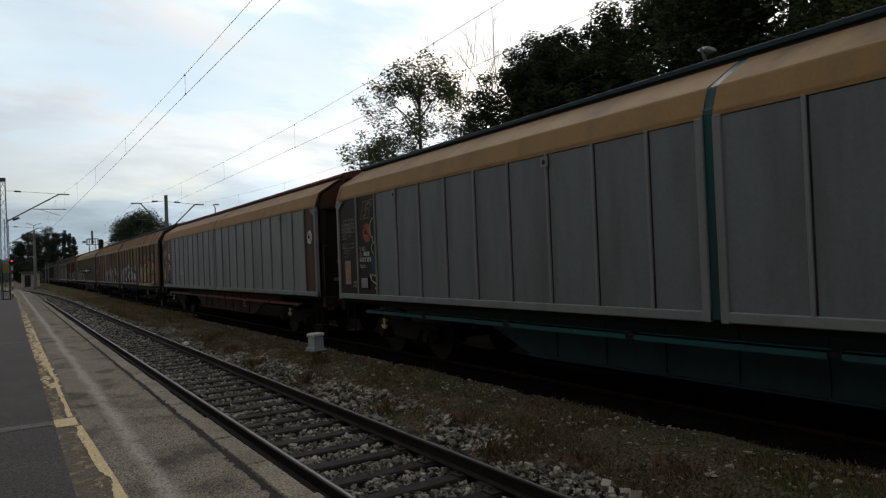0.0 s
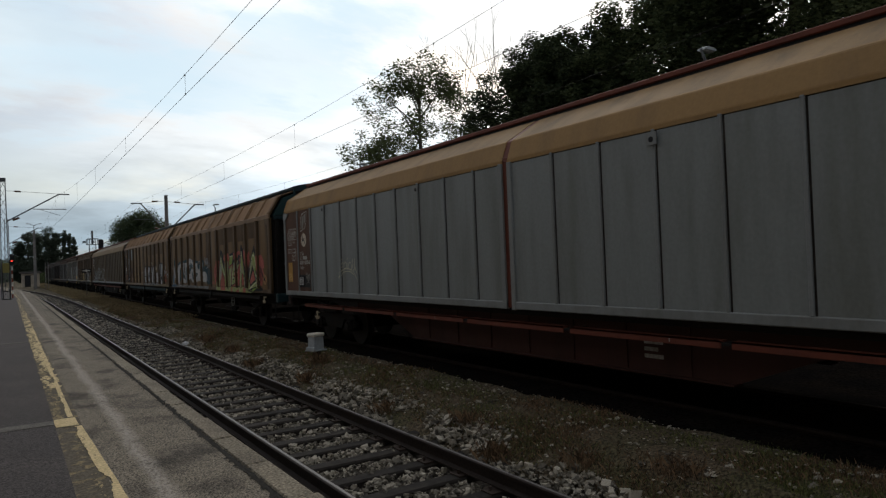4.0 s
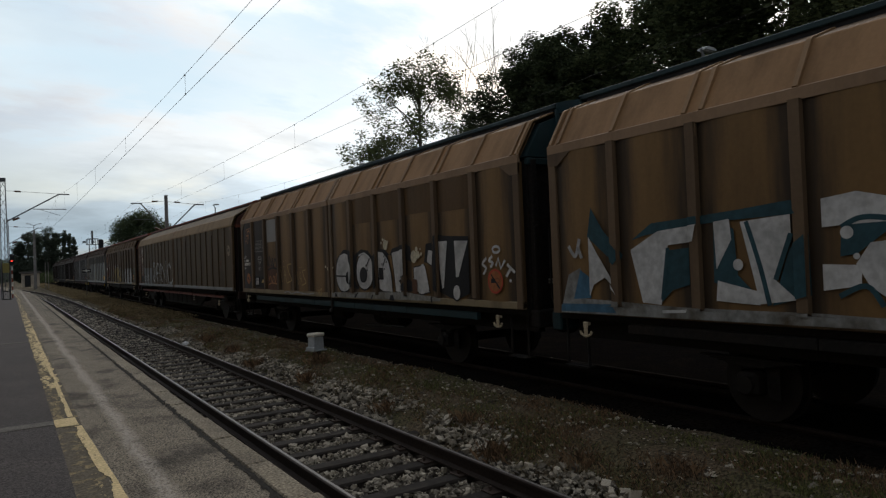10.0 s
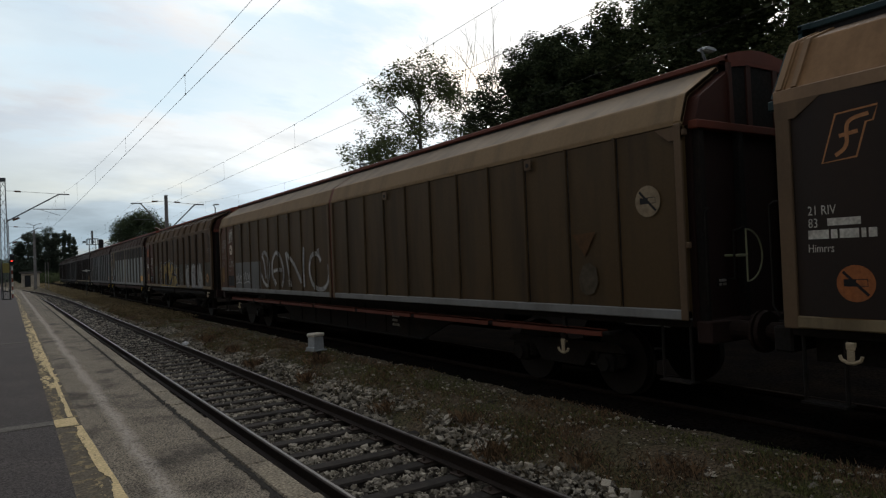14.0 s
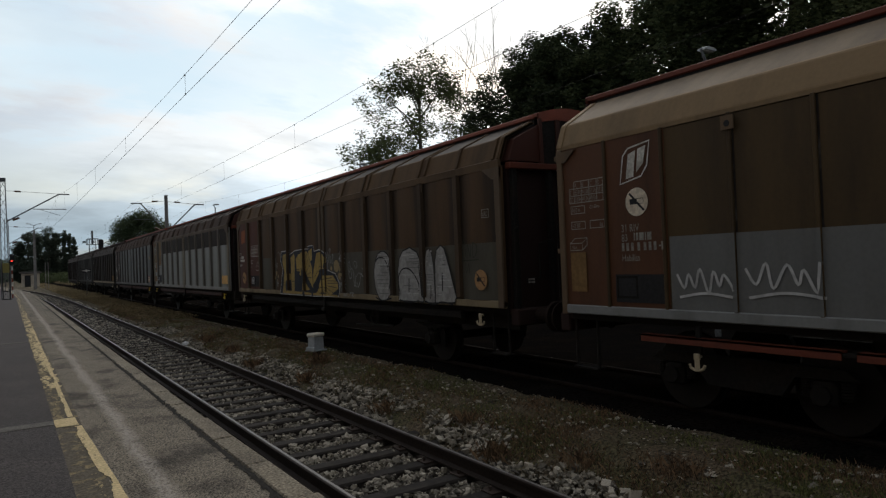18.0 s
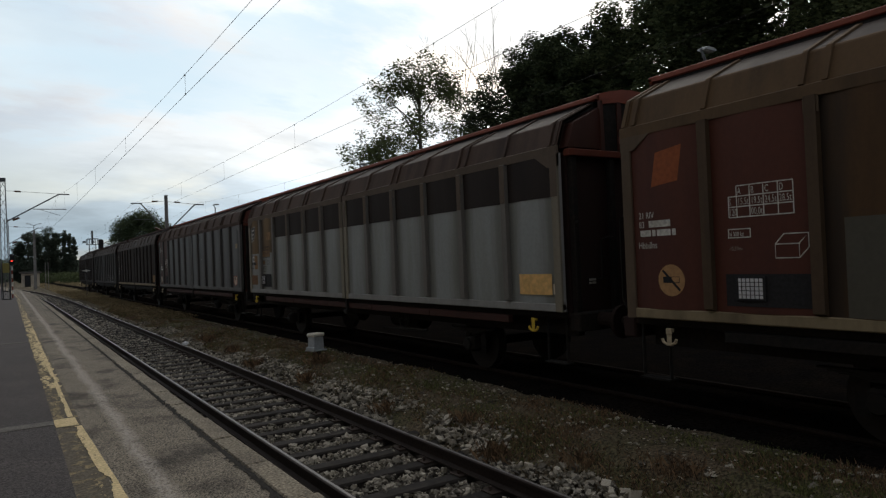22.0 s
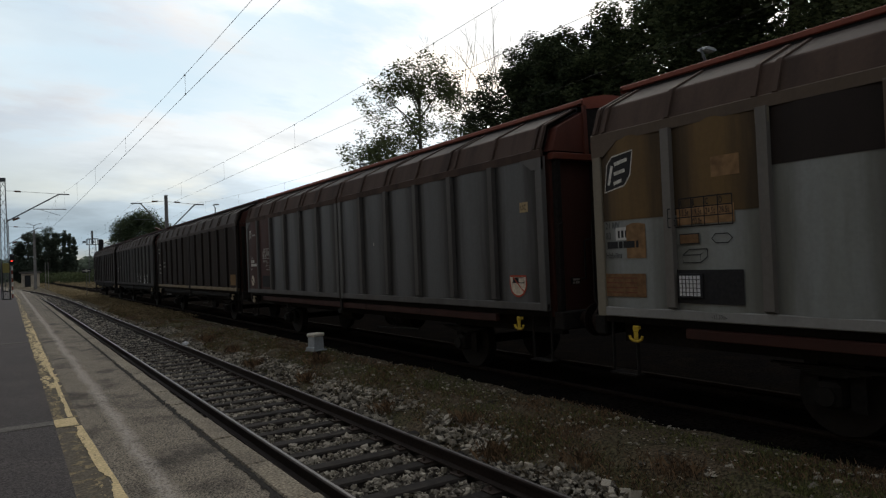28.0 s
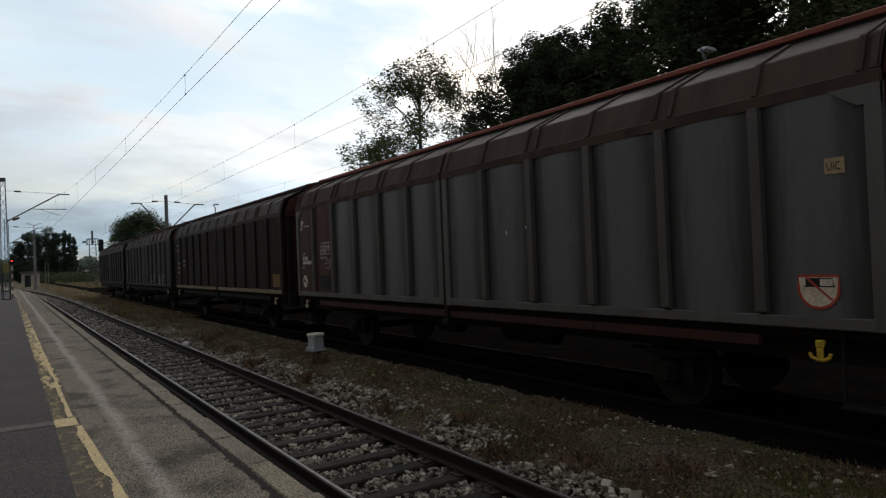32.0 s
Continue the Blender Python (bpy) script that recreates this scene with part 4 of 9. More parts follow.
            # lifting lugs under the eave
            for k in (2, 4):
                yl = y0 + bay * (n_bay - k if half < 0 else k)
                if not ribbed:
                    yl = half * ((2.88 if k == 2 else 7.40) - (C.get("seam_out", 0.0) if half > 0 else 0.0))
                lug = MB().prism([(-SIDE - 0.055, EAVE_Z - 0.0), (-SIDE - 0.055, EAVE_Z - 0.15), (-SIDE - 0.04, EAVE_Z - 0.15), (-SIDE - 0.04, EAVE_Z - 0.0)], yl - 0.075, yl + 0.075)
                lg = part("lug", lug, C["post"], d)
                part("eye", MB().tube((-SIDE - 0.060, yl, EAVE_Z - 0.085), (-SIDE - 0.054, yl, EAVE_Z - 0.085), 0.035, 10), BLACK, lg)
    if not ribbed:
        part("centre_post", MB().box(-SIDE + 0.004, -1.2, -0.10, 0.10, DOOR_Z0 + 0.02, 3.5, 0.01), C["frame"], w, C["frame_label"])
        part("centre_bow", MB().prism(strip_of([(x + 0.008, z - 0.004) for x, z in roof], 0.05), -0.10, 0.10), C["frame"], w)
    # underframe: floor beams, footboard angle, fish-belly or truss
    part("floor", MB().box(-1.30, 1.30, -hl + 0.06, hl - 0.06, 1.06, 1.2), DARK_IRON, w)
    sole = -1.36
    n_seg = 7 if not ribbed else 5
    seg = 2 * (hl - 1.3) / n_seg
    for i in range(n_seg):
        ya = -hl + 1.3 + seg * i
        if ribbed:
            part("side_sill", MB().box(sole - 0.01, sole + 0.08, ya + 0.004, ya + seg - 0.004, 0.93, 1.05, 0.01), C["sole"], w)
        else:
            mb = MB().box(sole - 0.06, sole + 0.06, ya + 0.07, ya + seg - 0.07, 0.935, 0.955).box(sole - 0.06, sole - 0.045, ya + 0.07, ya + seg - 0.07, 0.87, 0.955)
            fb = part("footboard", mb, C["sole"], w, C["sole_label"])
            part("bracket", MB().box(sole - 0.05, sole + 0.3, ya - 0.06, ya + 0.06, 0.90, 0.935), DARK_IRON, fb)
    if ribbed:
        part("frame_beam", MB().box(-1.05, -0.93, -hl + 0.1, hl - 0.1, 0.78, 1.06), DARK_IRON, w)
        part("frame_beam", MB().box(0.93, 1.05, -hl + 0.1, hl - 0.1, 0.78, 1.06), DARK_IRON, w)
    else:
        for s in (-1, 1):
            pr = [(-6.2, 1.04), (6.2, 1.04), (6.2, 0.86), (4.6, 0.80), (3.6, 0.42), (-3.6, 0.42), (-4.6, 0.80), (-6.2, 0.86)]
            mb = MB().add([(s * 1.06, y, z) for y, z in pr] + [(s * 1.0, y, z) for y, z in pr], [tuple(range(8)), tuple(range(8, 16))] + [(i, (i + 1) % 8, (i + 1) % 8 + 8, i + 8) for i in range(8)])
            mb.box(s * 1.03 - 0.09, s * 1.03 + 0.09, -3.6, 3.6, 0.40, 0.42)
            for k in range(-3, 4):
                mb.box(s * 1.06 - 0.02, s * 1.06 + 0.05, k - 0.02, k + 0.02, 0.44, 1.03)
            part("belly_girder", mb, C["belly"], w)
    # ends
    for e in (-1, 1):
        ye = e * hl
        close = (e in short_gap)
        dp = 0.06 if close else 0.11
        ins = [(x + 0.10, z - 0.035) for x, z in roof]
        inner = ins + [(-x, z) for x, z in reversed(ins)]
        y0, y1 = sorted((ye - e * 0.10, ye + e * dp))
        hood = part("end_hood", MB().prism(inner, y0, y1), C["hood"], w, C["frame_label"])
        b0, b1 = sorted((ye + e * 0.01, ye + e * (dp + 0.03)))
        part("eave_beam", MB().box(-1.31, 1.31, b0, b1, 3.34, 3.44, 0.01), C["eave_beam"], w, C["frame_label"])
        part("roof_bow", MB().prism([(x, z + 0.004) for x, z in rb[1:-1]], b0, b1), C["ridge"], w)
        g0, g1 = sorted((ye + e * (dp - 0.01), ye + e * (dp + 0.028)))
        arch = [(x, z - 0.004) for x, z in rb] + [(0.62, rz - 0.07), (0.3, rz - 0.02), (-0.3, rz - 0.02), (-0.62, rz - 0.07)]
        # Flat black panel on the gable, painted as its shaded openings.
        part("hood_recess", MB().box(-0.60, 0.60, *sorted((ye + e * (dp - 0.02), ye + e * (dp + 0.004))), 3.44, rz - 0.01), DARK_IRON, hood)
        part("gable_arch", MB().prism(arch, g0, g1), C["ridge"], hood)
        for s in (-1, 1):
            part("gable_post", MB().prism([(s * 0.68, 3.44), (s * 0.68, rz - 0.02), (s * 0.62, rz - 0.02), (s * 0.60, 3.44)], g0, g1), C["hood"], hood)
            part("gable_post", MB().box(s * 0.28 - 0.045, s * 0.28 + 0.045, g0, g1, 3.44, rz - 0.015), C["hood"], hood)
        y0, y1 = sorted((ye - e * 0.12, ye + e * 0.02))
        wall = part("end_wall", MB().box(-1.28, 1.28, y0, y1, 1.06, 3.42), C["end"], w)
        yy = ye + e * 0.02
        for x in (-1.2, -0.45, 0.45, 1.2):
            q0, q1 = sorted((yy, yy + e * 0.09))
            part("end_stanchion", MB().box(x - 0.05, x + 0.05, q0, q1, 1.06, 3.42, 0.01), C["frame_dark"], wall)
        part("hand_rail", MB().path([(-1.30, yy + e * 0.10, 1.25), (-1.30, yy + e * 0.16, 1.35), (-1.30, yy + e * 0.16, 2.38), (-1.22, yy + e * 0.16, 2.42), (-1.22, yy + e * 0.05, 2.42)], 0.012), C["rail"], wall, "bent steel hand rail")
        part("hand_rail", MB().path([(-0.85, yy + e * 0.12, 1.6), (-0.85, yy + e * 0.2, 1.6), (-0.85, yy + e * 0.2, 2.15), (-0.65, yy + e * 0.2, 2.2), (-0.5, yy + e * 0.1, 2.2)], 0.014), C["rail"], wall)
        if C.get("brake") == e:
            c0 = Vector((-0.76, yy + e * 0.30, 1.87))
            rim = [c0 + Vector((0.30 * math.cos(radians(a)), 0, 0.30 * math.sin(radians(a)))) for a in range(-90, 91, 12)]
            bw = part("hand_brake", MB().path(rim + [rim[0]], 0.011, 6), C.get("brake_paint", C["rail"]), wall, "pale hand brake wheel")
            part("spoke", MB().tube(c0 + Vector((-0.16, 0, 0)), c0, 0.013, 6).tube(c0, c0 + Vector((0, -e * 0.28, 0)), 0.018, 6), C.get("brake_paint", C["rail"]), bw)
        pl = part("number_plate", MB().box(-1.05, -0.88, *sorted((yy + e * 0.1, yy + e * 0.115)), 1.52, 1.62), DARK_IRON, wall)
        part("plate_bar", MB().box(-1.03, -0.90, *sorted((yy + e * 0.116, yy + e * 0.119)), 1.575, 1.605), DIMSTENCIL, pl)
        for x0, x1 in ((-1.03, -0.99), (-0.97, -0.95), (-0.94, -0.90)):
            part("plate_bar", MB().box(x0, x1, *sorted((yy + e * 0.116, yy + e * 0.119)), 1.53, 1.56), DIMSTENCIL, pl)
        q0, q1 = sorted((ye, ye + e * 0.2))
        hs = part("headstock", MB().box(-1.3, 1.3, q0, q1, 0.88, 1.14, 0.02), C["headstock"], w)
        for s in (-1, 1):
            bl = 0.30 if close else 0.62
            b = part("buffer", MB().tube((s * 0.875, ye + e * 0.15, 1.02), (s * 0.875, ye + e * bl * 0.75, 1.02), 0.11, 14).tube((s * 0.875, ye + e * bl * 0.7, 1.02), (s * 0.875, ye + e * (bl - 0.03), 1.02), 0.075, 12), BUFFER, w)
            part("buffer_head", MB().tube((s * 0.875, ye + e * (bl - 0.04), 1.02), (s * 0.875, ye + e * bl, 1.02), 0.235, 22, 0.225), BUFFER, b)
        if e < 0 or not close:
            part("coupling", MB().box(-0.06, 0.06, *sorted((ye, ye + e * 0.6)), 0.93, 1.05, 0.02).ring((0, ye + e * 0.5, 0.93), (1, 0, 0), 0.13, 0.03, 14), DARK_IRON, w)
        part("step", MB().path([(-1.27, ye - e * 0.1, 1.1), (-1.27, ye - e * 0.1, 0.42), (-1.27, ye - e * 0.5, 0.42), (-1.27, ye - e * 0.5, 1.1)], 0.02).box(-1.34, -1.16, *sorted((ye - e * 0.08, ye - e * 0.52)), 0.40, 0.42), DARK_IRON, w)
        # cast rope hook at the sill
        yh, zh, xh = (ye - e * 0.63, 0.0, 0.0) if ribbed else (ye - e * 2.14, -0.27, 0.05)
        xo = -1.442 + xh
        mb = MB().box(xo - 0.013, xo + 0.012, yh - 0.042, yh + 0.042, 0.975 + zh, 1.05 + zh, 0.01).box(xo - 0.013, xo + 0.012, yh - 0.034, yh + 0.034, 0.865 + zh, 0.98 + zh, 0.012)
        mb.path([(xo, yh - 0.10, 0.925 + zh), (xo, yh - 0.085, 0.885 + zh), (xo, yh - 0.03, 0.86 + zh), (xo, yh + 0.03, 0.86 + zh), (xo, yh + 0.085, 0.885 + zh), (xo, yh + 0.10, 0.925 + zh)], 0.017, 8)
        mb.box(xo + 0.012, xo + 0.07, yh - 0.02, yh + 0.02, 1.0 + zh, 1.04 + zh)
        if not ribbed:
            part("hook_strap", MB().box(xo + 0.03, xo + 0.07, yh - 0.03, yh + 0.03, 0.76, 1.08), DARK_IRON, w)
        part("rope_hook", mb, C["hook"] if e < 0 else C.get("hook_far", C["hook"]), w, C["hook_label"] if e < 0 else "")
    # running gear
    if ribbed:
        axles = (-4.5 if hl < 8 else -5, 4.5 if hl < 8 else 5)
    else:
        axles = (-hl + 1.6, -hl + 3.4, hl - 3.4, hl - 1.6)
    for ya in axles:
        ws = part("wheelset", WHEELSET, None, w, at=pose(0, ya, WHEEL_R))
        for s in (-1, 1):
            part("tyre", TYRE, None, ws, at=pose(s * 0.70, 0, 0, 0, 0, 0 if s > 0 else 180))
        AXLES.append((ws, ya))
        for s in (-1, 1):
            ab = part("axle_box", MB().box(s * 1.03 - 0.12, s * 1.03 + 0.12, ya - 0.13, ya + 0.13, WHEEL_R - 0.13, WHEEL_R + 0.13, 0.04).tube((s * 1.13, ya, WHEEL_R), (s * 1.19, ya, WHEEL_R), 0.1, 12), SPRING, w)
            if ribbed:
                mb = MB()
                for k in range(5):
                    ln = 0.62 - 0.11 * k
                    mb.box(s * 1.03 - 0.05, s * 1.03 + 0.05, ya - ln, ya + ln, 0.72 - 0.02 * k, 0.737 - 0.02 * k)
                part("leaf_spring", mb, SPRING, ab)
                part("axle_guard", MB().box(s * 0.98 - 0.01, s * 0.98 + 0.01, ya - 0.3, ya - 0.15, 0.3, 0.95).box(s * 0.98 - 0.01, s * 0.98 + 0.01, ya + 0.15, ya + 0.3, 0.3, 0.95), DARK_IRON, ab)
            else:
                for off in (-0.2, 0.2):
                    coil = [(s * 1.03 + 0.06 * math.cos(k * 0.7), ya + off + 0.06 * math.sin(k * 0.7), 0.41 + 0.0035 * k) for k in range(52)]
                    part("coil_spring", MB().path(coil, 0.015, 5), SPRING, ab)
    if not ribbed:
        sk = MB()
        for k, ww in enumerate((0.3, 0.22, 0.3)):
            sk.box(-1.064, -1.061, -2.3 - ww, -2.3, 0.78 - 0.09 * k, 0.83 - 0.09 * k)
        part("stencil", sk, DIMSTENCIL, w)
        for k in range(2):
            part("stencil", MB().box(sole - 0.064, sole - 0.061, -3.0 + 5.2 * k, -2.985 + 5.2 * k, 0.89, 0.93), DIMSTENCIL, w)
        for c in (-hl + 2.5, hl - 2.5):
            for s in (-1, 1):
                pr = [(-1.25, 0.62), (-1.1, 0.72), (1.1, 0.72), (1.25, 0.62), (0.6, 0.60), (0.45, 0.38), (-0.45, 0.38), (-0.6, 0.60)]
                part("bogie_frame", MB().add([(s * 0.98, c + y, z) for y, z in pr] + [(s * 1.1, c + y, z) for y, z in pr], [tuple(range(8)), tuple(range(8, 16))] + [(i, (i + 1) % 8, (i + 1) % 8 + 8, i + 8) for i in range(8)]), DARK_IRON, w)
    # brake gear below the floor
    part("brake_cylinder", MB().tube((-0.7, 0.6, 0.72), (-0.7, 1.2, 0.72), 0.17, 14), DARK_IRON, w)
    part("air_tank", MB().tube((-0.3, -1.6, 0.66), (-0.3, -0.4, 0.66), 0.2, 14), DARK_IRON, w)
    if ribbed:
        part("lock_lever", MB().box(-1.42, -1.38, -0.05, 0.05, 0.86, 1.16, 0.01).box(-1.46, -1.42, -0.09, 0.09, 0.80, 0.90, 0.02), SPRING, w)
        hw = part("brake_wheel", MB().ring((-1.2, -2.3 if hl < 8 else 0, 0.78), (1, 0, 0), 0.19, 0.014, 22).path([(-1.2, -2.3, 0.6), (-1.2, -2.3, 0.96)], 0.012).path([(-1.2, -2.48, 0.78), (-1.2, -2.12, 0.78)], 0.012), C.get("wheel", SPRING), w)
        part("tie_rod", MB().tube((-1.2, -3.2, 0.62), (-1.2, -1.4, 0.55), 0.02), SPRING, w)
    if tail:
        for s in (-1, 1):
            part("tail_disc", MB().tube((s * 1.0, hl + 0.45, 1.75), (s * 1.0, hl + 0.47, 1.75), 0.14, 18), REDPAINT, w)
    if marks:
        marks(Side(w, hl, RIBS, rib_d if ribbed else 0.032, BOW if ribbed else 0.0, mark_off), C)
    return w


def scheme(door, rib=None, sill=None, roof=None, frame=(0.1, 0.035, 0.025), **kw):
    """The paints of a wagon."""
    c = dict(kw)
    c["door"] = door
    c["rib"] = rib or door
    c["post"] = kw.get("post") or rib or door
    c["sill"] = sill or rib or door
    c["roof"] = roof
    c["roofrib"] = kw.get("roofrib") or roof
    c["eave"] = kw.get("eave") or roof
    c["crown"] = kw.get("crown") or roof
    c["panel"] = kw.get("panel") or door
    c["hood"] = kw.get("hood") or (HOOD_SHADED if frame in (REDF, REDDK) else frame)
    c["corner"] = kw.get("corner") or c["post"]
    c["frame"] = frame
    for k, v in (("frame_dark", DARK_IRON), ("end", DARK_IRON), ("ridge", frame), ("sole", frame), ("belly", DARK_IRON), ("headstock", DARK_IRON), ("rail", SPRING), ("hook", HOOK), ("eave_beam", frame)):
        c.setdefault(k, v)
    for k, v in (("ridge_label", "painted ridge beam"), ("door_label", "weathered sliding wall"), ("roof_label", "faded roof sheet"), ("frame_label", "painted steel frame"), ("sole_label", "painted footboard angle"), ("hook_label", "yellow cast rope hook")):
        c.setdefault(k, v)
    return c


TEAL = paint("frame_teal", (0.012, 0.085, 0.085), 0.5, (0.02, 0.04, 0.04), 0.5)
REDF = paint("frame_red_brown", (0.15, 0.038, 0.021), 0.6, (0.08, 0.028, 0.02), 0.6)
RIDGERED = paint("ridge_red", (0.235, 0.06, 0.034), 0.55, (0.13, 0.04, 0.027), 0.6)
# Frame red darkened for hoods and ends; gap shade is in the colour.
HOOD_SHADED = paint("hood_red_shaded", (0.06, 0.019, 0.012), 0.6, (0.035, 0.014, 0.01), 0.6)
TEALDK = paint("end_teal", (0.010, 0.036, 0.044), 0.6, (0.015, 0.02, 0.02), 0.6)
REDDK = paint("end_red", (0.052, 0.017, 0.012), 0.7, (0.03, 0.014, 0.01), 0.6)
GREYD = paint("door_grey", (0.255, 0.276, 0.275), 0.5, (0.175, 0.185, 0.17), 0.85)
GREYR = paint("rib_grey", (0.25, 0.265, 0.265), 0.5, (0.15, 0.148, 0.135), 0.6)
TANROOF = paint("roof_tan", (0.345, 0.208, 0.083), 0.75, (0.25, 0.16, 0.08), 0.75)
BROWN = paint("door_brown", (0.12, 0.073, 0.030), 0.6, (0.058, 0.036, 0.018), 0.8)
BROWNR = paint("rib_brown", (0.147, 0.098, 0.057), 0.65, (0.06, 0.04, 0.026), 0.75)
BROWNROOF = paint("roof_brown_tan", (0.31, 0.18, 0.086), 0.8, (0.15, 0.088, 0.043), 0.8)
SILLTAN = paint("sill_tan", (0.27, 0.215, 0.13), 0.65, (0.1, 0.075, 0.045), 0.7)
BROWN4 = paint("door_dark_brown", (0.08, 0.050, 0.019), 0.6, (0.038, 0.025, 0.012), 0.8)
ROOF4 = paint("roof_dull_tan", (0.26, 0.178, 0.094), 0.75, (0.16, 0.115, 0.07), 0.7)
SILLGREY = paint("sill_grey", (0.24, 0.25, 0.25), 0.6, (0.13, 0.13, 0.125), 0.6)
BROWN5 = paint("door_red_brown", (0.11, 0.062, 0.026), 0.6, (0.045, 0.028, 0.016), 0.8)
ROOF5 = paint("roof_brown", (0.112, 0.068, 0.033), 0.85, (0.05, 0.034, 0.022), 0.85)
ROOF6 = paint("roof_grey_brown", (0.078, 0.05, 0.037), 0.85, (0.04, 0.028, 0.023), 0.85)
UPPER6 = paint("door_umber", (0.020, 0.0135, 0.011), 0.75, (0.013, 0.010, 0.009), 0.6)
LOWER6 = paint("door_pale_grey", (0.30, 0.30, 0.29), 0.55, (0.21, 0.21, 0.20), 0.7)
GREY7 = paint("door_dark_grey", (0.13, 0.128, 0.122), 0.55, (0.062, 0.06, 0.056), 0.85)
RIB7 = paint("rib_dark_grey", (0.095, 0.09, 0.085), 0.6, (0.05, 0.047, 0.044), 0.7)
ROOF7 = paint("roof_dark_brown", (0.074, 0.047, 0.036), 0.85, (0.036, 0.025, 0.02), 0.85)
ROOF8 = paint("roof_black_brown", (0.055, 0.04, 0.033), 0.7, (0.036, 0.028, 0.024), 0.7)
MAROON = paint("panel_maroon", (0.09, 0.027, 0.016), 0.65, (0.06, 0.022, 0.018), 0.6)
PANELBR = paint("panel_brown", (0.105, 0.042, 0.018), 0.6, (0.03, 0.018, 0.011), 0.6)
PANELBK = paint("panel_black_brown", (0.021, 0.0145, 0.012), 0.6, (0.034, 0.02, 0.014), 0.6)
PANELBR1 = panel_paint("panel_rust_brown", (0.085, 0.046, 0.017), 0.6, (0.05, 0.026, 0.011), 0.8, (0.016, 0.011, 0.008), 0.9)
GREY9 = paint("door_mid_grey", (0.058, 0.055, 0.052), 0.9, (0.034, 0.032, 0.031), 0.75)

# Roof paints darkened for the upper sheets, to offset the sky's light on them.
TONED_TAN = paint("crown_tan", (0.29, 0.18, 0.075), 0.75, (0.16, 0.11, 0.06), 0.8)
TONED_BROWN = paint("crown_brown", (0.20, 0.135, 0.085), 0.75, (0.10, 0.075, 0.055), 0.8)
TONED_DULL = paint("crown_dull", (0.19, 0.14, 0.085), 0.75, (0.11, 0.085, 0.06), 0.8)
TONED_GREY = paint("crown_grey_brown", (0.056, 0.042, 0.034), 0.8, (0.045, 0.036, 0.032), 0.8)
TONED_DARK = paint("crown_dark", (0.044, 0.033, 0.028), 0.8, (0.032, 0.026, 0.023), 0.8)
# End red darkened further: the shade between wagons is in the colour.
END_SHADED = paint("end_red_shaded", (0.026, 0.011, 0.009), 0.8, (0.018, 0.010, 0.008), 0.6)
MAROON7 = paint("panel_dark_maroon", (0.062, 0.02, 0.015), 0.6, (0.035, 0.016, 0.013), 0.6)
CREAMHOOK = surface("hook_cream", (0.45, 0.38, 0.26), 0.7, 0, 0.12, 25, (0.2, 0.15, 0.09), 0.5, 6)
GREY0 = paint("door_slate_grey", (0.185, 0.21, 0.217), 0.55, (0.125, 0.138, 0.138), 0.85)
C0 = scheme(GREY0, GREYR, GREYR, TANROOF, TEAL, seam_out=0.21, hook=surface("hook_dull_yellow", (0.46, 0.40, 0.12), 0.7, 0, 0.12, 25, (0.25, 0.2, 0.08), 0.5, 6), end=DARK_IRON, hood=paint("hood_black_teal", (0.006, 0.018, 0.02)), eave_beam=TEALDK, sole_label="teal footboard angle", ridge=TEALDK, belly=TEALDK, headstock=DARK_IRON, crown=TONED_TAN)
C1 = scheme(GREYD, GREYR, GREYR, TANROOF, REDF, seam_out=0.21, hook=CREAMHOOK, end=END_SHADED, belly=REDDK, headstock=END_SHADED, ridge=REDF, rail=paint("rail_dull_red", (0.085, 0.036, 0.024)), brake=-1, brake_paint=paint("wheel_green", (0.29, 0.33, 0.19)), eave_beam=REDDK, hood=paint("hood_rust", (0.095, 0.032, 0.014), 0.75, (0.035, 0.016, 0.010), 0.8), crown=TONED_TAN)
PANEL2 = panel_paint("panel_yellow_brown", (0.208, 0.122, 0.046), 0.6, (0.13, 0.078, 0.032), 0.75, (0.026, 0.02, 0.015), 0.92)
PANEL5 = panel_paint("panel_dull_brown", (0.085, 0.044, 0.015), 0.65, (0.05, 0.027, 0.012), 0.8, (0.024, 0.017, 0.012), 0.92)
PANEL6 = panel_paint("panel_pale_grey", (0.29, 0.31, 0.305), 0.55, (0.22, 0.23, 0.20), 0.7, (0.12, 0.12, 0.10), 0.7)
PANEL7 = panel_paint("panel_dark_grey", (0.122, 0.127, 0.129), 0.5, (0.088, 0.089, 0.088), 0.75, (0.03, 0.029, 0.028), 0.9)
RIB6 = paint("rib_taupe", (0.165, 0.155, 0.14), 0.6, (0.12, 0.11, 0.10), 0.6)
EAVE6 = paint("eave_taupe", (0.115, 0.086, 0.063), 0.75, (0.085, 0.067, 0.053), 0.6)
ROOFGREY7 = paint("post_dark_grey", (0.12, 0.117, 0.113), 0.55, (0.07, 0.067, 0.063), 0.7)
# Roof ribs darker than the roof: their edge shadows are in the colour.
ROOFRIB2 = paint("roof_rib_dark_tan", (0.27, 0.165, 0.08), 0.65, (0.13, 0.08, 0.045), 0.7)
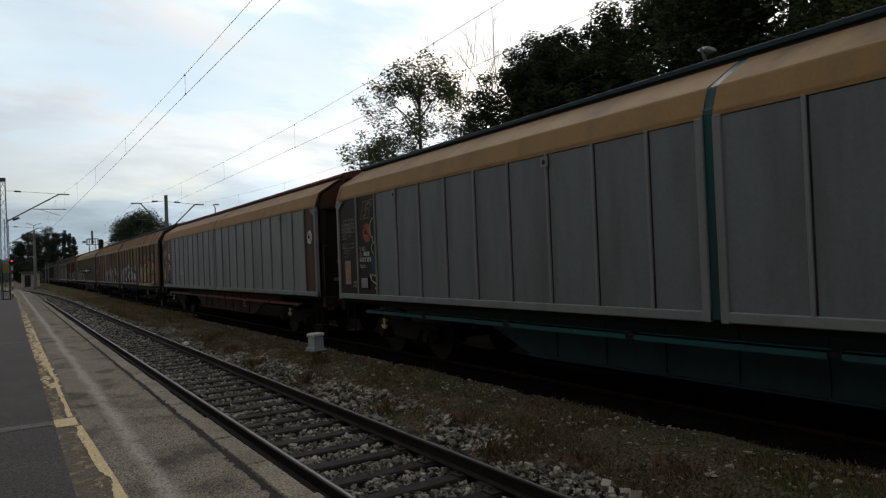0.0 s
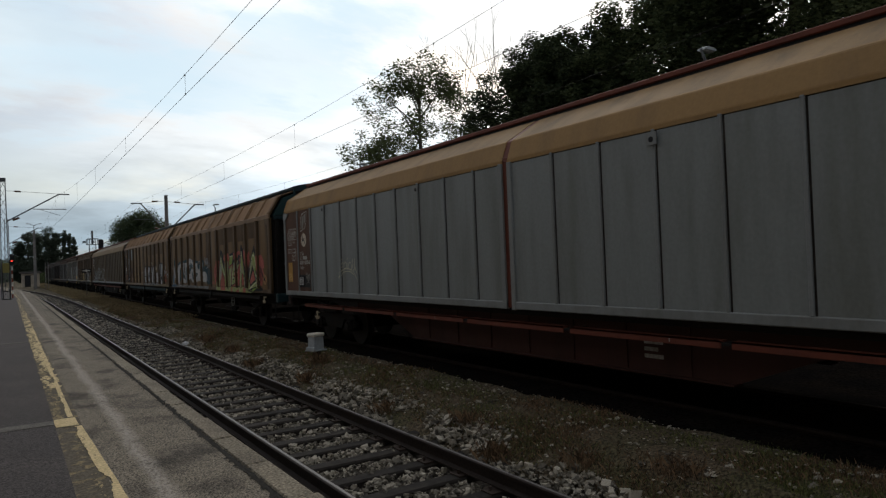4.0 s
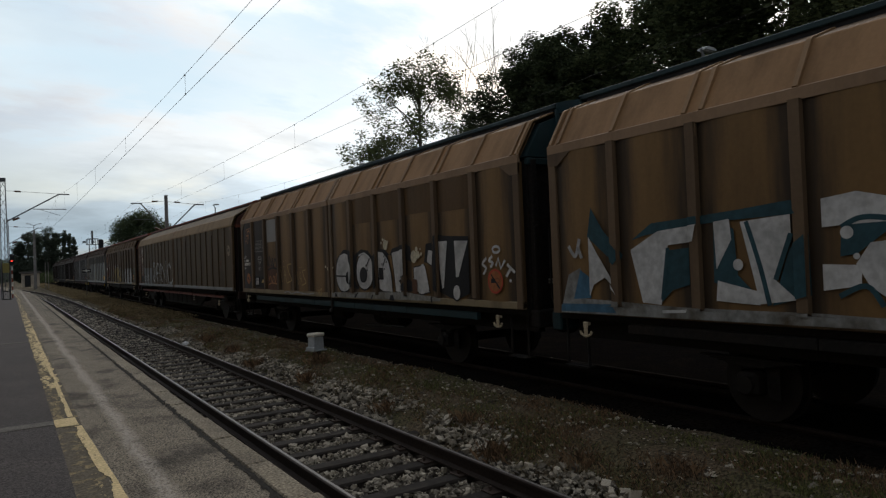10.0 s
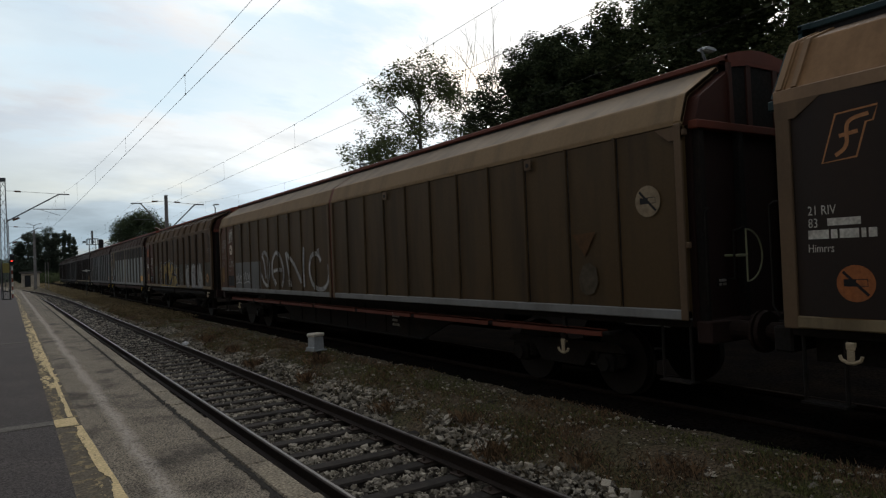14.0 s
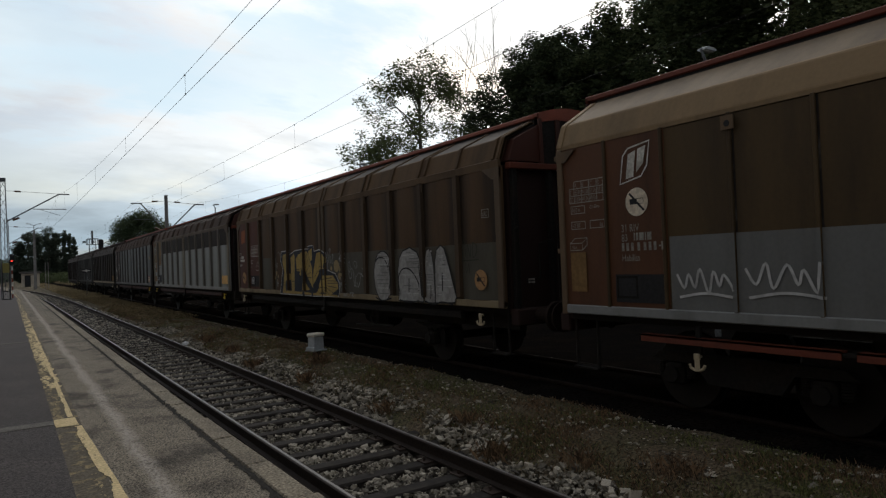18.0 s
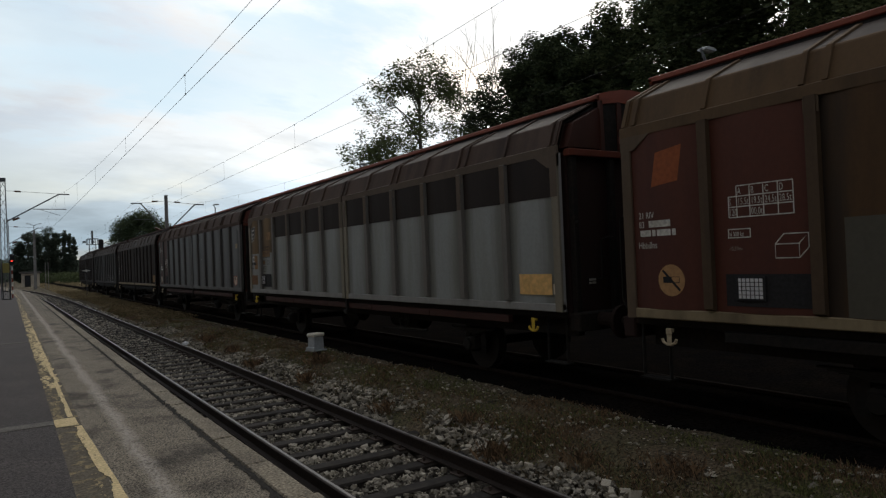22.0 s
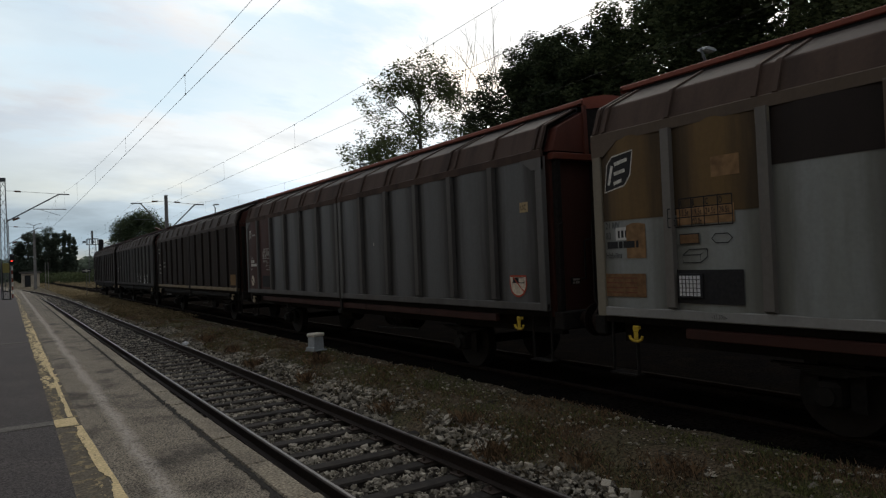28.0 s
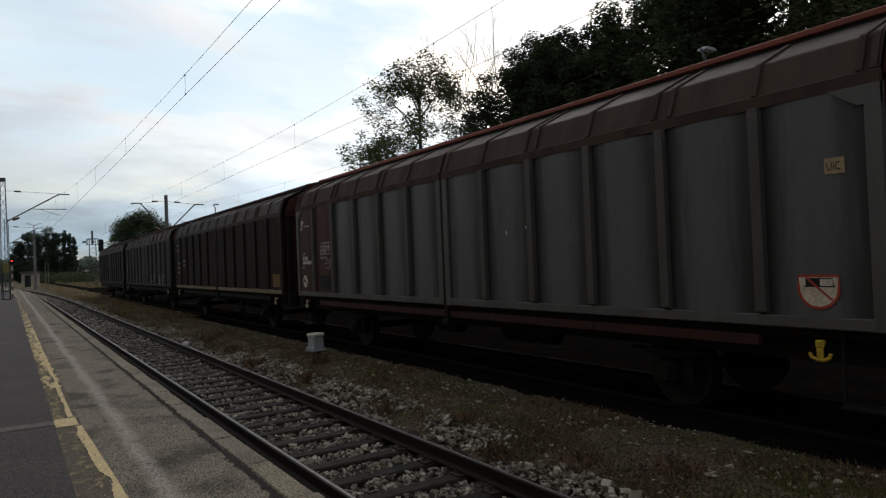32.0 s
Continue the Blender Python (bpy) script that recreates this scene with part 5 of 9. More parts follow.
C2 = scheme(BROWN, BROWNR, BROWNR, BROWNROOF, TEALDK, roof_line=ROOF_TALL, roofrib=ROOFRIB2, hood=paint("hood_teal", (0.012, 0.052, 0.055), 0.55, (0.015, 0.03, 0.03), 0.5), wheel=paint("wheel_pale_grey", (0.22, 0.22, 0.21)), panel=PANEL2, hook=CREAMHOOK, hook_label="cream cast rope hook", eave=paint("eave_brown", (0.31, 0.205, 0.125), 0.6, (0.17, 0.115, 0.075), 0.6), sole=DARK_IRON, end=DARK_IRON, ridge=TEALDK, headstock=TEALDK, crown=TONED_BROWN)
C3 = scheme(BROWN, BROWNR, SILLTAN, BROWNROOF, TEALDK, roof_line=ROOF_TALL, roofrib=ROOFRIB2, panel=PANEL2, hook=CREAMHOOK, hook_label="cream cast rope hook", eave=paint("eave_brown", (0.31, 0.205, 0.125), 0.6, (0.17, 0.115, 0.075), 0.6), sole=TEALDK, end=DARK_IRON, ridge=TEALDK, crown=TONED_BROWN)
C4 = scheme(BROWN4, BROWN4, SILLGREY, ROOF4, REDF, hook=CREAMHOOK, seam_in=0.15, end=END_SHADED, headstock=END_SHADED, post=BROWNR, brake=-1, brake_paint=paint("wheel_pale_green", (0.34, 0.36, 0.22)), crown=TONED_DULL)
C5 = scheme(BROWN5, paint("rib_dark_brown", (0.078, 0.05, 0.028), 0.7, (0.036, 0.025, 0.017), 0.75), SILLTAN, ROOF5, REDF, post=paint("post_brown", (0.12, 0.085, 0.055), 0.7, (0.055, 0.04, 0.028), 0.7), panel=PANEL5, hook=CREAMHOOK, hook_label="cream cast rope hook", end=END_SHADED, sole=DARK_IRON, eave=paint("eave_dull", (0.12, 0.076, 0.04), 0.75, (0.06, 0.04, 0.025), 0.7), headstock=END_SHADED, crown=TONED_GREY, ridge=RIDGERED)
C6 = scheme(LOWER6, RIB6, LOWER6, ROOF6, REDF, panel=PANEL6, post=paint("post_tan_grey", (0.235, 0.21, 0.16), 0.65, (0.15, 0.13, 0.095), 0.7), corner=EAVE6, end=END_SHADED, eave=EAVE6, headstock=DARK_IRON, sole=REDDK, crown=TONED_GREY, ridge=RIDGERED)
C7 = scheme(GREY7, RIB7, ROOFGREY7, ROOF7, REDF, post=ROOFGREY7, panel=PANEL7, hood=paint("hood_bright_red", (0.115, 0.034, 0.022), 0.6, (0.07, 0.024, 0.017), 0.6), end=paint("end_rust_red", (0.062, 0.02, 0.013), 0.75, (0.03, 0.013, 0.010), 0.7), headstock=DARK_IRON, sole=REDDK, crown=TONED_DARK, hook_far=CREAMHOOK, ridge=RIDGERED)
C8 = scheme(paint("door_umber_brown", (0.027, 0.019, 0.015), 0.9, (0.017, 0.013, 0.011), 0.7), UPPER6, SILLTAN, ROOF8, REDDK, hook=CREAMHOOK, end=REDDK, sole=DARK_IRON, crown=TONED_DARK)
C9 = scheme(GREY9, GREY9, GREY9, ROOF8, REDDK, hook=CREAMHOOK, end=REDDK, sole=DARK_IRON, crown=TONED_DARK)
C10 = scheme(UPPER6, UPPER6, UPPER6, ROOF8, REDDK, hook=CREAMHOOK, end=REDDK, sole=DARK_IRON, crown=TONED_DARK)

# ---- lettering and graffiti on the wagons ----
SILVER = surface("spray_silver", (0.57, 0.57, 0.565), 0.5, 0.2, 0.1, 12, (0.2, 0.2, 0.2), 0.6, 2.0)
SPRAYW = surface("spray_white", (0.56, 0.57, 0.57), 0.7, 0, 0.15, 12, (0.36, 0.37, 0.37), 0.7, 2.2)
SPRAYTHIN = surface("spray_white_thin", (0.35, 0.36, 0.36), 0.7, 0, 0.2, 10, (0.13, 0.12, 0.11), 0.8, 2.5)
SPRAYB = surface("spray_black", (0.012, 0.013, 0.016), 0.6, 0, 0.2)
SPRAYTEAL = surface("spray_teal", (0.025, 0.075, 0.095), 0.65, 0, 0.15, 12, (0.02, 0.04, 0.05), 0.5, 2)
SPRAYRED = surface("spray_coral", (0.56, 0.155, 0.125), 0.65, 0, 0.15, 12, (0.34, 0.09, 0.075), 0.6, 1.6)
SPRAYGRN = surface("spray_green", (0.37, 0.44, 0.15), 0.65, 0, 0.15, 12, (0.47, 0.47, 0.33), 0.9, 3.0)
SPRAYPALE = surface("spray_pale_green", (0.72, 0.73, 0.5), 0.65, 0, 0.15)
SPRAYYEL = surface("spray_yellow", (0.42, 0.30, 0.09), 0.65, 0, 0.15, 12, (0.30, 0.22, 0.09), 0.7, 2)
SPRAYNAVY = surface("spray_navy", (0.014, 0.02, 0.035), 0.6, 0, 0.15)
DARKTOP = paint("coat_dark_brown", (0.105, 0.060, 0.023), 0.65, (0.062, 0.036, 0.016), 0.85)
MIST = surface("spray_mist", (0.26, 0.27, 0.265), 0.7, 0, 0.2, 12, (0.07, 0.055, 0.035), 1.0, 2.2)
SKYB = surface("spray_sky_blue", (0.06, 0.15, 0.24), 0.7, 0, 0.15, 12, (0.03, 0.07, 0.1), 0.6, 2)
GREYMIST = surface("spray_grey_mist", (0.46, 0.47, 0.40), 0.7, 0, 0.15, 12, (0.32, 0.37, 0.18), 1.0, 4.0)
LIME = surface("spray_lime", (0.29, 0.46, 0.07), 0.65, 0, 0.15, 12, (0.3, 0.36, 0.14), 0.9, 4.0)
SILLSPRAY = surface("spray_dull_silver", (0.27, 0.27, 0.25), 0.6, 0.1, 0.2, 12, (0.12, 0.1, 0.07), 0.9, 2.5)
CREAMBLOT = surface("spray_cream_blot", (0.55, 0.50, 0.36), 0.7, 0, 0.2, 12)
TANTAG = surface("spray_tan", (0.44, 0.31, 0.13), 0.7, 0, 0.15)
ORTAG = surface("spray_orange", (0.42, 0.2, 0.09), 0.7, 0, 0.15)
GREYPATCH = paint("patch_grey", (0.165, 0.172, 0.17), 0.6, (0.12, 0.12, 0.115), 0.7)
MUDGREY = paint("patch_mud_grey", (0.085, 0.08, 0.062), 0.65, (0.06, 0.052, 0.04), 0.7)
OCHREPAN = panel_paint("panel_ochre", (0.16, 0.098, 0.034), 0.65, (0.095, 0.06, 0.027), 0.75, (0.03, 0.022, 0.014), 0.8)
DIMWHITE = surface("stencil_dim", (0.30, 0.29, 0.26), 0.7, 0, 0.2, 30, (0.15, 0.13, 0.1), 0.6, 5)
WHITEPATCH = paint("patch_whitish", (0.26, 0.26, 0.25), 0.6, (0.17, 0.165, 0.15), 0.8)

T_LONG = [[(0, "A"), (1, "B"), (2, "C"), (3, "D")], [(-1, "S"), (0, "33.0t"), (1, "41.0t"), (2, "51.0t"), (3, "59.0t")], [(-1, "SS"), (0, "33.0t"), (1, "41.0t"), (2, "49.0t")]]
T_SHORT = [[(0, "A"), (1, "B"), (2, "C"), (3, "D")], [(-1, "S"), (0, "15.5t"), (1, "19.5t"), (2, "24.5t"), (3, "28.5t")], [(-1, "120"), (1, "00.0t")]]
NUM = (0.15, 0.05, 0.15, 0.1, 0.05)


def logo_leaf(S, u, z, w, h, edge, fill):
    """A slanted leaf-shaped badge as plain shapes."""
    pts = [(u, z), (u + w * 0.12, z + h * 0.72), (u + w * 0.3, z + h * 0.9), (u + w, z + h), (u + w * 0.9, z + h * 0.4), (u + w * 0.7, z + h * 0.14)]
    S.strokes([pts + [pts[0]]], 0.022, edge, "badge_outline", curve=False)
    S.shape([(u + w * 0.2, z + h * 0.12), (u + w * 0.3, z + h * 0.75), (u + w * 0.55, z + h * 0.82), (u + w * 0.45, z + h * 0.15)], fill, "badge", on_ribs=False)
    S.shape([(u + w * 0.55, z + h * 0.25), (u + w * 0.62, z + h * 0.84), (u + w * 0.88, z + h * 0.9), (u + w * 0.78, z + h * 0.45)], fill, "badge", on_ribs=False)


def logo_slant(S, u, z, w, h, edge):
    pts = [(u, z), (u + w * 0.28, z + h * 0.95), (u + w, z + h), (u + w * 0.92, z + h * 0.72), (u + w * 0.80, z + h * 0.70), (u + w * 0.62, z + h * 0.05)]
    S.strokes([pts + [pts[0]]], 0.019, edge, "badge_outline", curve=False)
    S.strokes([[(u + w * 0.25, z + h * 0.12), (u + w * 0.45, z + h * 0.3), (u + w * 0.5, z + h * 0.75), (u + w * 0.85, z + h * 0.86)], [(u + w * 0.33, z + h * 0.5), (u + w * 0.66, z + h * 0.55)]], 0.036, edge, "badge")


def long_block(S, white, dim, first, cls="Habillss"):
    """The lettering of the long wagons' end panels."""
    S.table(-9.81, -9.16, 2.65, 2.94, T_LONG, dim)
    S.outline_box(-9.79, -9.52, 2.50, 2.61, dim)
    S.text("R60 m", -9.765, 2.525, 0.085, dim, 0.72)
    S.text("-21.60m-", -9.44, 2.555, 0.07, dim, 0.75)
    S.outline_box(-9.79, -9.52, 2.29, 2.40, dim)
    S.text("<2'30'", -9.77, 2.315, 0.085, dim, 0.75)
    S.outline_box(-9.44, -9.17, 2.29, 2.40, dim)
    S.text("kg", -9.26, 2.315, 0.08, dim, 0.75)
    S.text(first + " RIV", -8.90, 2.21, 0.135, white, 0.78)
    S.text("83", -8.90, 2.09, 0.135, white, 0.78)
    S.bars(-8.70, 2.098, (0.02, 0.035, 0.07, 0.02, 0.065), 0.095, white, 0.016)
    S.bars(-8.90, 1.972, (0.042, 0.042, 0.042), 0.1, white, 0.034)
    S.bars(-8.648, 1.972, (0.042,), 0.1, white)
    S.bars(-8.55, 1.972, (0.042, 0.042, 0.042), 0.1, white, 0.034)
    S.bars(-8.318, 2.012, (0.03,), 0.02, white)
    S.bars(-8.275, 1.972, (0.042,), 0.1, white)
    S.text(cls, -8.90, 1.845, 0.12, white, 0.78)


def M0(S, C):
    S.patch("end_panel", -9.95, -8.08, SILL_Z, 3.40, PANELBK, "black-brown end panel")
    long_block(S, WHITE, DIMWHITE, "31")
    logo_slant(S, -8.80, 2.90, 0.62, 0.39, surface("badge_tan", (0.27, 0.19, 0.085), 0.7, 0, 0.2, 20, (0.15, 0.1, 0.05), 0.6, 6))
    S.disc(-8.50, 2.60, 0.20, ORANGE, "orange no hump shunting disc", SPRAYB)
    S.brick(-9.72, 2.1, 0.28, 0.15, ORTAG)
    S.patch("paper_notice", -9.67, -9.37, 1.48, 2.01, surface("notice_cream", (0.40, 0.27, 0.16), 0.8, 0, 0.2, 14, (0.24, 0.17, 0.11), 0.6, 5), "faded cream notice")
    S.card(-8.80, -8.50, 1.41, 1.62)
    S.strokes([[(-8.16, 2.90), (-8.26, 2.86), (-8.36, 2.71), (-8.35, 2.58), (-8.29, 2.49), (-8.23, 2.50), (-8.24, 2.41), (-8.17, 2.37)], [(-8.17, 2.37), (-8.27, 2.33), (-8.30, 2.23), (-8.24, 2.15), (-8.20, 2.14)]], 0.02, CREAMBLOT, "graffiti_arc")
    S.shape([(-8.36, 1.72), (-8.35, 2.10), (-8.08, 2.14), (-8.08, 1.72)], SPRAYTEAL, on_ribs=False)
    S.strokes([[(-8.41, 1.71), (-8.36, 1.62), (-8.30, 1.69), (-8.09, 1.66)], [(-8.42, 1.68), (-8.34, 1.58), (-8.22, 1.53), (-8.09, 1.50)], [(-8.20, 1.40), (-8.09, 1.42)]], 0.024, CREAMBLOT)
    S.bars(-9.24, 1.50, (0.03, 0.04, 0.03), 0.05, DIMSTENCIL)
    S.bars(-9.26, 1.42, (0.04, 0.03, 0.05), 0.05, DIMSTENCIL)


def M1(S, C):
    S.patch("end_panel", -9.95, -8.12, SILL_Z, 3.40, PANELBR, "red-brown end panel")
    S.patch("end_panel", 9.23, 9.95, SILL_Z, 3.40, PANELBR1, "brown end panel")
    long_block(S, WHITE, WHITE, "31")
    logo_leaf(S, -8.81, 2.84, 0.46, 0.5, WHITE, DIMWHITE)
    S.disc(-8.59, 2.61, 0.18, CREAM, "cream no hump shunting disc", SPRAYB)
    S.disc(9.58, 2.66, 0.19, WHITE, "white no hump shunting disc", SPRAYB, SPRAYB)
    S.brick(-9.48, 2.09, 0.3, 0.2, WHITE)
    S.text("153m", -9.44, 2.12, 0.06, WHITE, 0.75)
    S.patch("ochre_patch", -9.78, -9.48, 1.51, 2.03, OCHRE, "ochre painted square")
    S.tag(-9.74, 1.58, 0.22, 0.2, surface("spray_light_ochre", (0.7, 0.48, 0.18), 0.7), 4, 0.018, 5)
    S.card(-8.92, -8.61, 1.43, 1.64, (-8.97, -8.20, 1.37, 1.70))
    S.tag(-8.5, 1.5, 0.28, 0.28, DIMWHITE, 5, 0.014, 9)
    S.strokes([[(-6.42, 1.62), (-6.2, 1.80), (-5.85, 1.83), (-5.6, 1.76), (-5.42, 1.55)], [(-6.36, 1.58), (-6.16, 1.74), (-5.82, 1.77), (-5.6, 1.70)], [(-6.40, 1.72), (-6.33, 1.78)], [(-6.27, 1.93), (-6.16, 1.98), (-6.18, 1.88), (-6.27, 1.86), (-6.24, 1.79), (-6.12, 1.82)],
               [(-6.10, 2.0), (-6.10, 1.72)], [(-6.10, 1.95), (-5.98, 1.98), (-5.96, 1.87), (-6.09, 1.83)], [(-5.92, 1.96), (-5.93, 1.8)], [(-5.92, 2.04), (-5.90, 2.07)], [(-5.74, 1.97), (-5.84, 1.95), (-5.86, 1.84), (-5.76, 1.81)], [(-5.62, 2.05), (-5.74, 1.74)],
               [(-5.52, 2.06), (-5.54, 1.80)], [(-5.54, 1.92), (-5.64, 1.90), (-5.62, 1.80), (-5.54, 1.82)], [(-5.52, 1.86), (-5.42, 1.72)], [(-6.28, 2.03), (-6.2, 2.06)]], 0.016, surface("spray_cream", (0.62, 0.6, 0.45), 0.7), "graffiti_tag")


def dark_tops(S, spans, mat):
    """An older, darker coat that is left along the top of some panels."""
    for u0, u1, z in spans:
        S.patch("dark_top", u0, u1, z, 3.36, mat, "older dark brown coat", rag=0.008, seed=int(u0 * 10) + 99)


def bays(hl, a, b, z, seed):
    r = random.Random(seed)
    w = (hl - 0.015) / 6
    return [(u + 0.08, u + w - 0.08, z + r.uniform(-0.09, 0.09)) for u in [(-hl + w * i if i < 6 else 0.015 + w * (i - 6)) for i in range(a, b)]]


def M2(S, C):
    dark_tops(S, bays(7.25, 7, 11, 2.84, 3), DARKTOP)
    G, B, R, P = SPRAYGRN, SPRAYB, SPRAYRED, SPRAYPALE
    # the right wall: lime letters on a red cloud
    S.shape([(0.79, 1.51), (0.78, 1.93), (1.17, 2.22), (1.79, 2.24), (2.35, 2.39), (2.62, 2.48), (2.89, 2.35), (3.65, 2.46), (4.04, 2.52), (4.23, 2.47), (4.67, 2.53), (4.83, 2.51), (4.98, 2.37), (5.2, 2.47), (5.27, 2.36), (5.17, 2.28), (5.28, 2.17), (5.03, 1.89), (4.89, 1.39), (1.35, 1.26), (0.91, 1.35)], R, "graffiti_cloud", "coral red cloud of a graffiti piece")
    S.shape([(6.01, 2.29), (6.45, 2.32), (6.66, 2.13), (6.7, 1.95), (6.58, 1.87), (6.64, 1.73), (6.44, 1.37), (6.03, 1.36), (6.01, 1.84)], R, "graffiti_cloud", "")
    S.shape([(0.99, 1.28), (5.0, 1.3), (6.22, 1.35), (6.17, 1.29), (6.21, 1.3), (5.35, 1.14), (4.91, 1.13), (0.98, 1.15)], G, "graffiti_fill", "")
    S.shape([(1.62, 1.27), (2.22, 1.28), (2.2, 1.16), (1.59, 1.15)], R, "graffiti_fill", "")
    S.shape([(3.02, 1.28), (3.17, 1.28), (3.11, 1.13), (2.95, 1.14)], R, "graffiti_fill", "")
    S.shape([(3.56, 1.15), (3.95, 1.25), (3.91, 1.13), (3.77, 1.13)], R, "graffiti_fill", "")
    S.shape([(4.41, 1.28), (4.69, 1.29), (4.72, 1.14), (4.39, 1.13)], R, "graffiti_fill", "")
    S.shape([(1.73, 2.63), (1.99, 2.55), (2.38, 1.64), (2.32, 1.53), (1.79, 2.46), (1.27, 1.34), (1.11, 1.3)], B, "graffiti_fill", "")
    S.shape([(2.79, 1.98), (2.92, 2.43), (3.44, 2.5), (3.56, 2.41), (3.33, 2.07), (3.17, 2.07), (3.32, 2.39), (2.98, 2.37)], B, "graffiti_fill", "")
    S.shape([(3.26, 2.07), (4.11, 2.42), (4.2, 2.33), (4.03, 2.16), (4.21, 2.18), (3.81, 1.87), (3.28, 1.68)], B, "graffiti_fill", "")
    S.shape([(4.31, 2.71), (4.44, 2.68), (4.46, 2.6), (4.53, 2.58), (4.59, 1.94), (4.63, 2.43), (4.78, 2.38), (4.95, 1.64), (4.87, 1.29), (4.7, 2.28), (4.59, 1.79), (4.38, 2.54), (4.2, 1.91), (4.0, 1.33)], B, "graffiti_fill", "")
    S.shape([(4.88, 1.61), (5.55, 2.44), (5.71, 2.65), (5.93, 2.29), (5.87, 2.23), (6.11, 1.73), (6.25, 1.31), (6.1, 1.31), (6.0, 1.96), (5.67, 2.46), (4.94, 1.57)], B, "graffiti_fill", "")
    S.shape([(4.91, 1.15), (5.71, 1.28), (6.46, 1.32), (6.5, 1.22), (5.37, 1.17)], B, "graffiti_fill", "")
    S.shape([(1.15, 1.29), (1.79, 2.46), (2.32, 1.53), (2.45, 2.2), (2.74, 2.2), (2.66, 1.25), (2.51, 1.23), (1.79, 1.96), (1.5, 1.29)], G, "graffiti_letter", "lime green and grey graffiti letter outlined in black", B, 0.05)
    S.shape([(2.84, 2.01), (2.97, 2.37), (3.35, 2.39), (3.22, 2.08)], G, "graffiti_letter", "lime green and grey graffiti letter outlined in black", B, 0.05)
    S.shape([(2.78, 1.89), (3.22, 2.04), (2.98, 1.31), (2.76, 1.29)], G, "graffiti_letter", "lime green and grey graffiti letter outlined in black", B, 0.05)
    S.shape([(3.06, 1.34), (3.33, 2.07), (3.99, 2.27), (3.8, 2.05), (4.11, 2.07), (3.81, 1.87), (3.39, 1.73), (3.24, 1.54), (3.77, 1.7), (3.74, 1.44)], G, "graffiti_letter", "lime green and grey graffiti letter outlined in black", B, 0.05)
    S.shape([(4.03, 1.31), (4.38, 2.54), (4.58, 1.77), (4.69, 2.27), (4.86, 1.29), (4.74, 1.28), (4.67, 1.7), (4.56, 1.31), (4.5, 1.7), (4.38, 1.79), (4.26, 1.3)], G, "graffiti_letter", "lime green and grey graffiti letter outlined in black", B, 0.05)
    S.shape([(4.92, 1.22), (5.01, 1.54), (5.67, 2.46), (5.92, 2.1), (5.89, 2.11), (6.18, 1.35), (5.71, 1.3), (5.04, 1.21)], G, "graffiti_letter", "lime green and grey graffiti letter outlined in black", B, 0.05)
    S.shape([(1.78, 1.93), (1.58, 1.28), (2.22, 1.29)], R, "graffiti_fill", "", B, 0.04)
    S.shape([(5.12, 1.51), (5.56, 2.02), (5.87, 1.52), (5.24, 1.32)], B, "graffiti_fill", "")
    S.shape([(5.24, 1.51), (5.6, 1.85), (5.76, 1.55), (5.28, 1.39)], R, "graffiti_fill", "")
    S.shape([(1.55, 1.99), (1.75, 2.13), (1.92, 1.98), (1.74, 1.54), (1.48, 1.49)], GREYMIST, "graffiti_fill", "")
    S.shape([(2.5, 2.15), (2.71, 2.16), (2.69, 1.82), (2.49, 1.92)], GREYMIST, "graffiti_fill", "")
    S.shape([(3.57, 2.1), (3.88, 2.2), (3.74, 1.93), (3.51, 1.85)], GREYMIST, "graffiti_fill", "")
    S.shape([(4.2, 1.91), (4.3, 2.1), (4.38, 2.02), (4.3, 1.8)], GREYMIST, "graffiti_fill", "")
    S.shape([(4.76, 1.61), (4.83, 1.5), (4.84, 1.32), (4.77, 1.32)], GREYMIST, "graffiti_fill", "")
    S.shape([(5.13, 1.64), (5.32, 1.98), (5.46, 2.01), (5.24, 1.65)], GREYMIST, "graffiti_fill", "")
    S.shape([(5.9, 1.8), (5.98, 1.83), (6.07, 1.58), (5.92, 1.55)], GREYMIST, "graffiti_fill", "")
    S.shape([(4.4, 2.29), (4.46, 2.17), (4.42, 1.91), (4.36, 2.02)], LIME, "graffiti_fill", "")
    S.shape([(5.51, 2.31), (5.66, 2.39), (5.77, 2.19), (5.6, 2.17)], LIME, "graffiti_fill", "")
    S.shape([(5.72, 1.9), (5.91, 1.96), (5.95, 1.77), (5.83, 1.65)], LIME, "graffiti_fill", "")
    S.shape([(2.87, 2.04), (2.98, 2.32), (3.29, 2.34), (3.19, 2.12)], LIME, "graffiti_fill", "")
    S.shape([(5.36, 1.22), (5.69, 1.29), (5.88, 1.28), (5.56, 1.19)], LIME, "graffiti_fill", "")
    S.strokes([[(1.4, 1.44), (1.78, 2.32), (1.85, 2.13)], [(5.27, 1.91), (5.65, 2.34), (5.88, 1.93)], [(5.15, 1.25), (5.57, 1.38), (5.83, 1.47)], [(6.05, 1.73), (6.18, 1.52)], [(4.18, 1.49), (4.37, 2.46), (4.4, 2.34)], [(4.69, 2.21), (4.76, 1.9)], [(4.58, 1.64), (4.65, 1.35)], [(3.23, 1.56), (3.81, 1.83)], [(3.12, 1.38), (3.32, 1.94)], [(1.96, 2.12), (2.29, 1.55)], [(2.98, 2.34), (3.31, 2.37)], [(2.92, 1.33), (3.14, 1.95)]], 0.035, P, "graffiti_highlight")
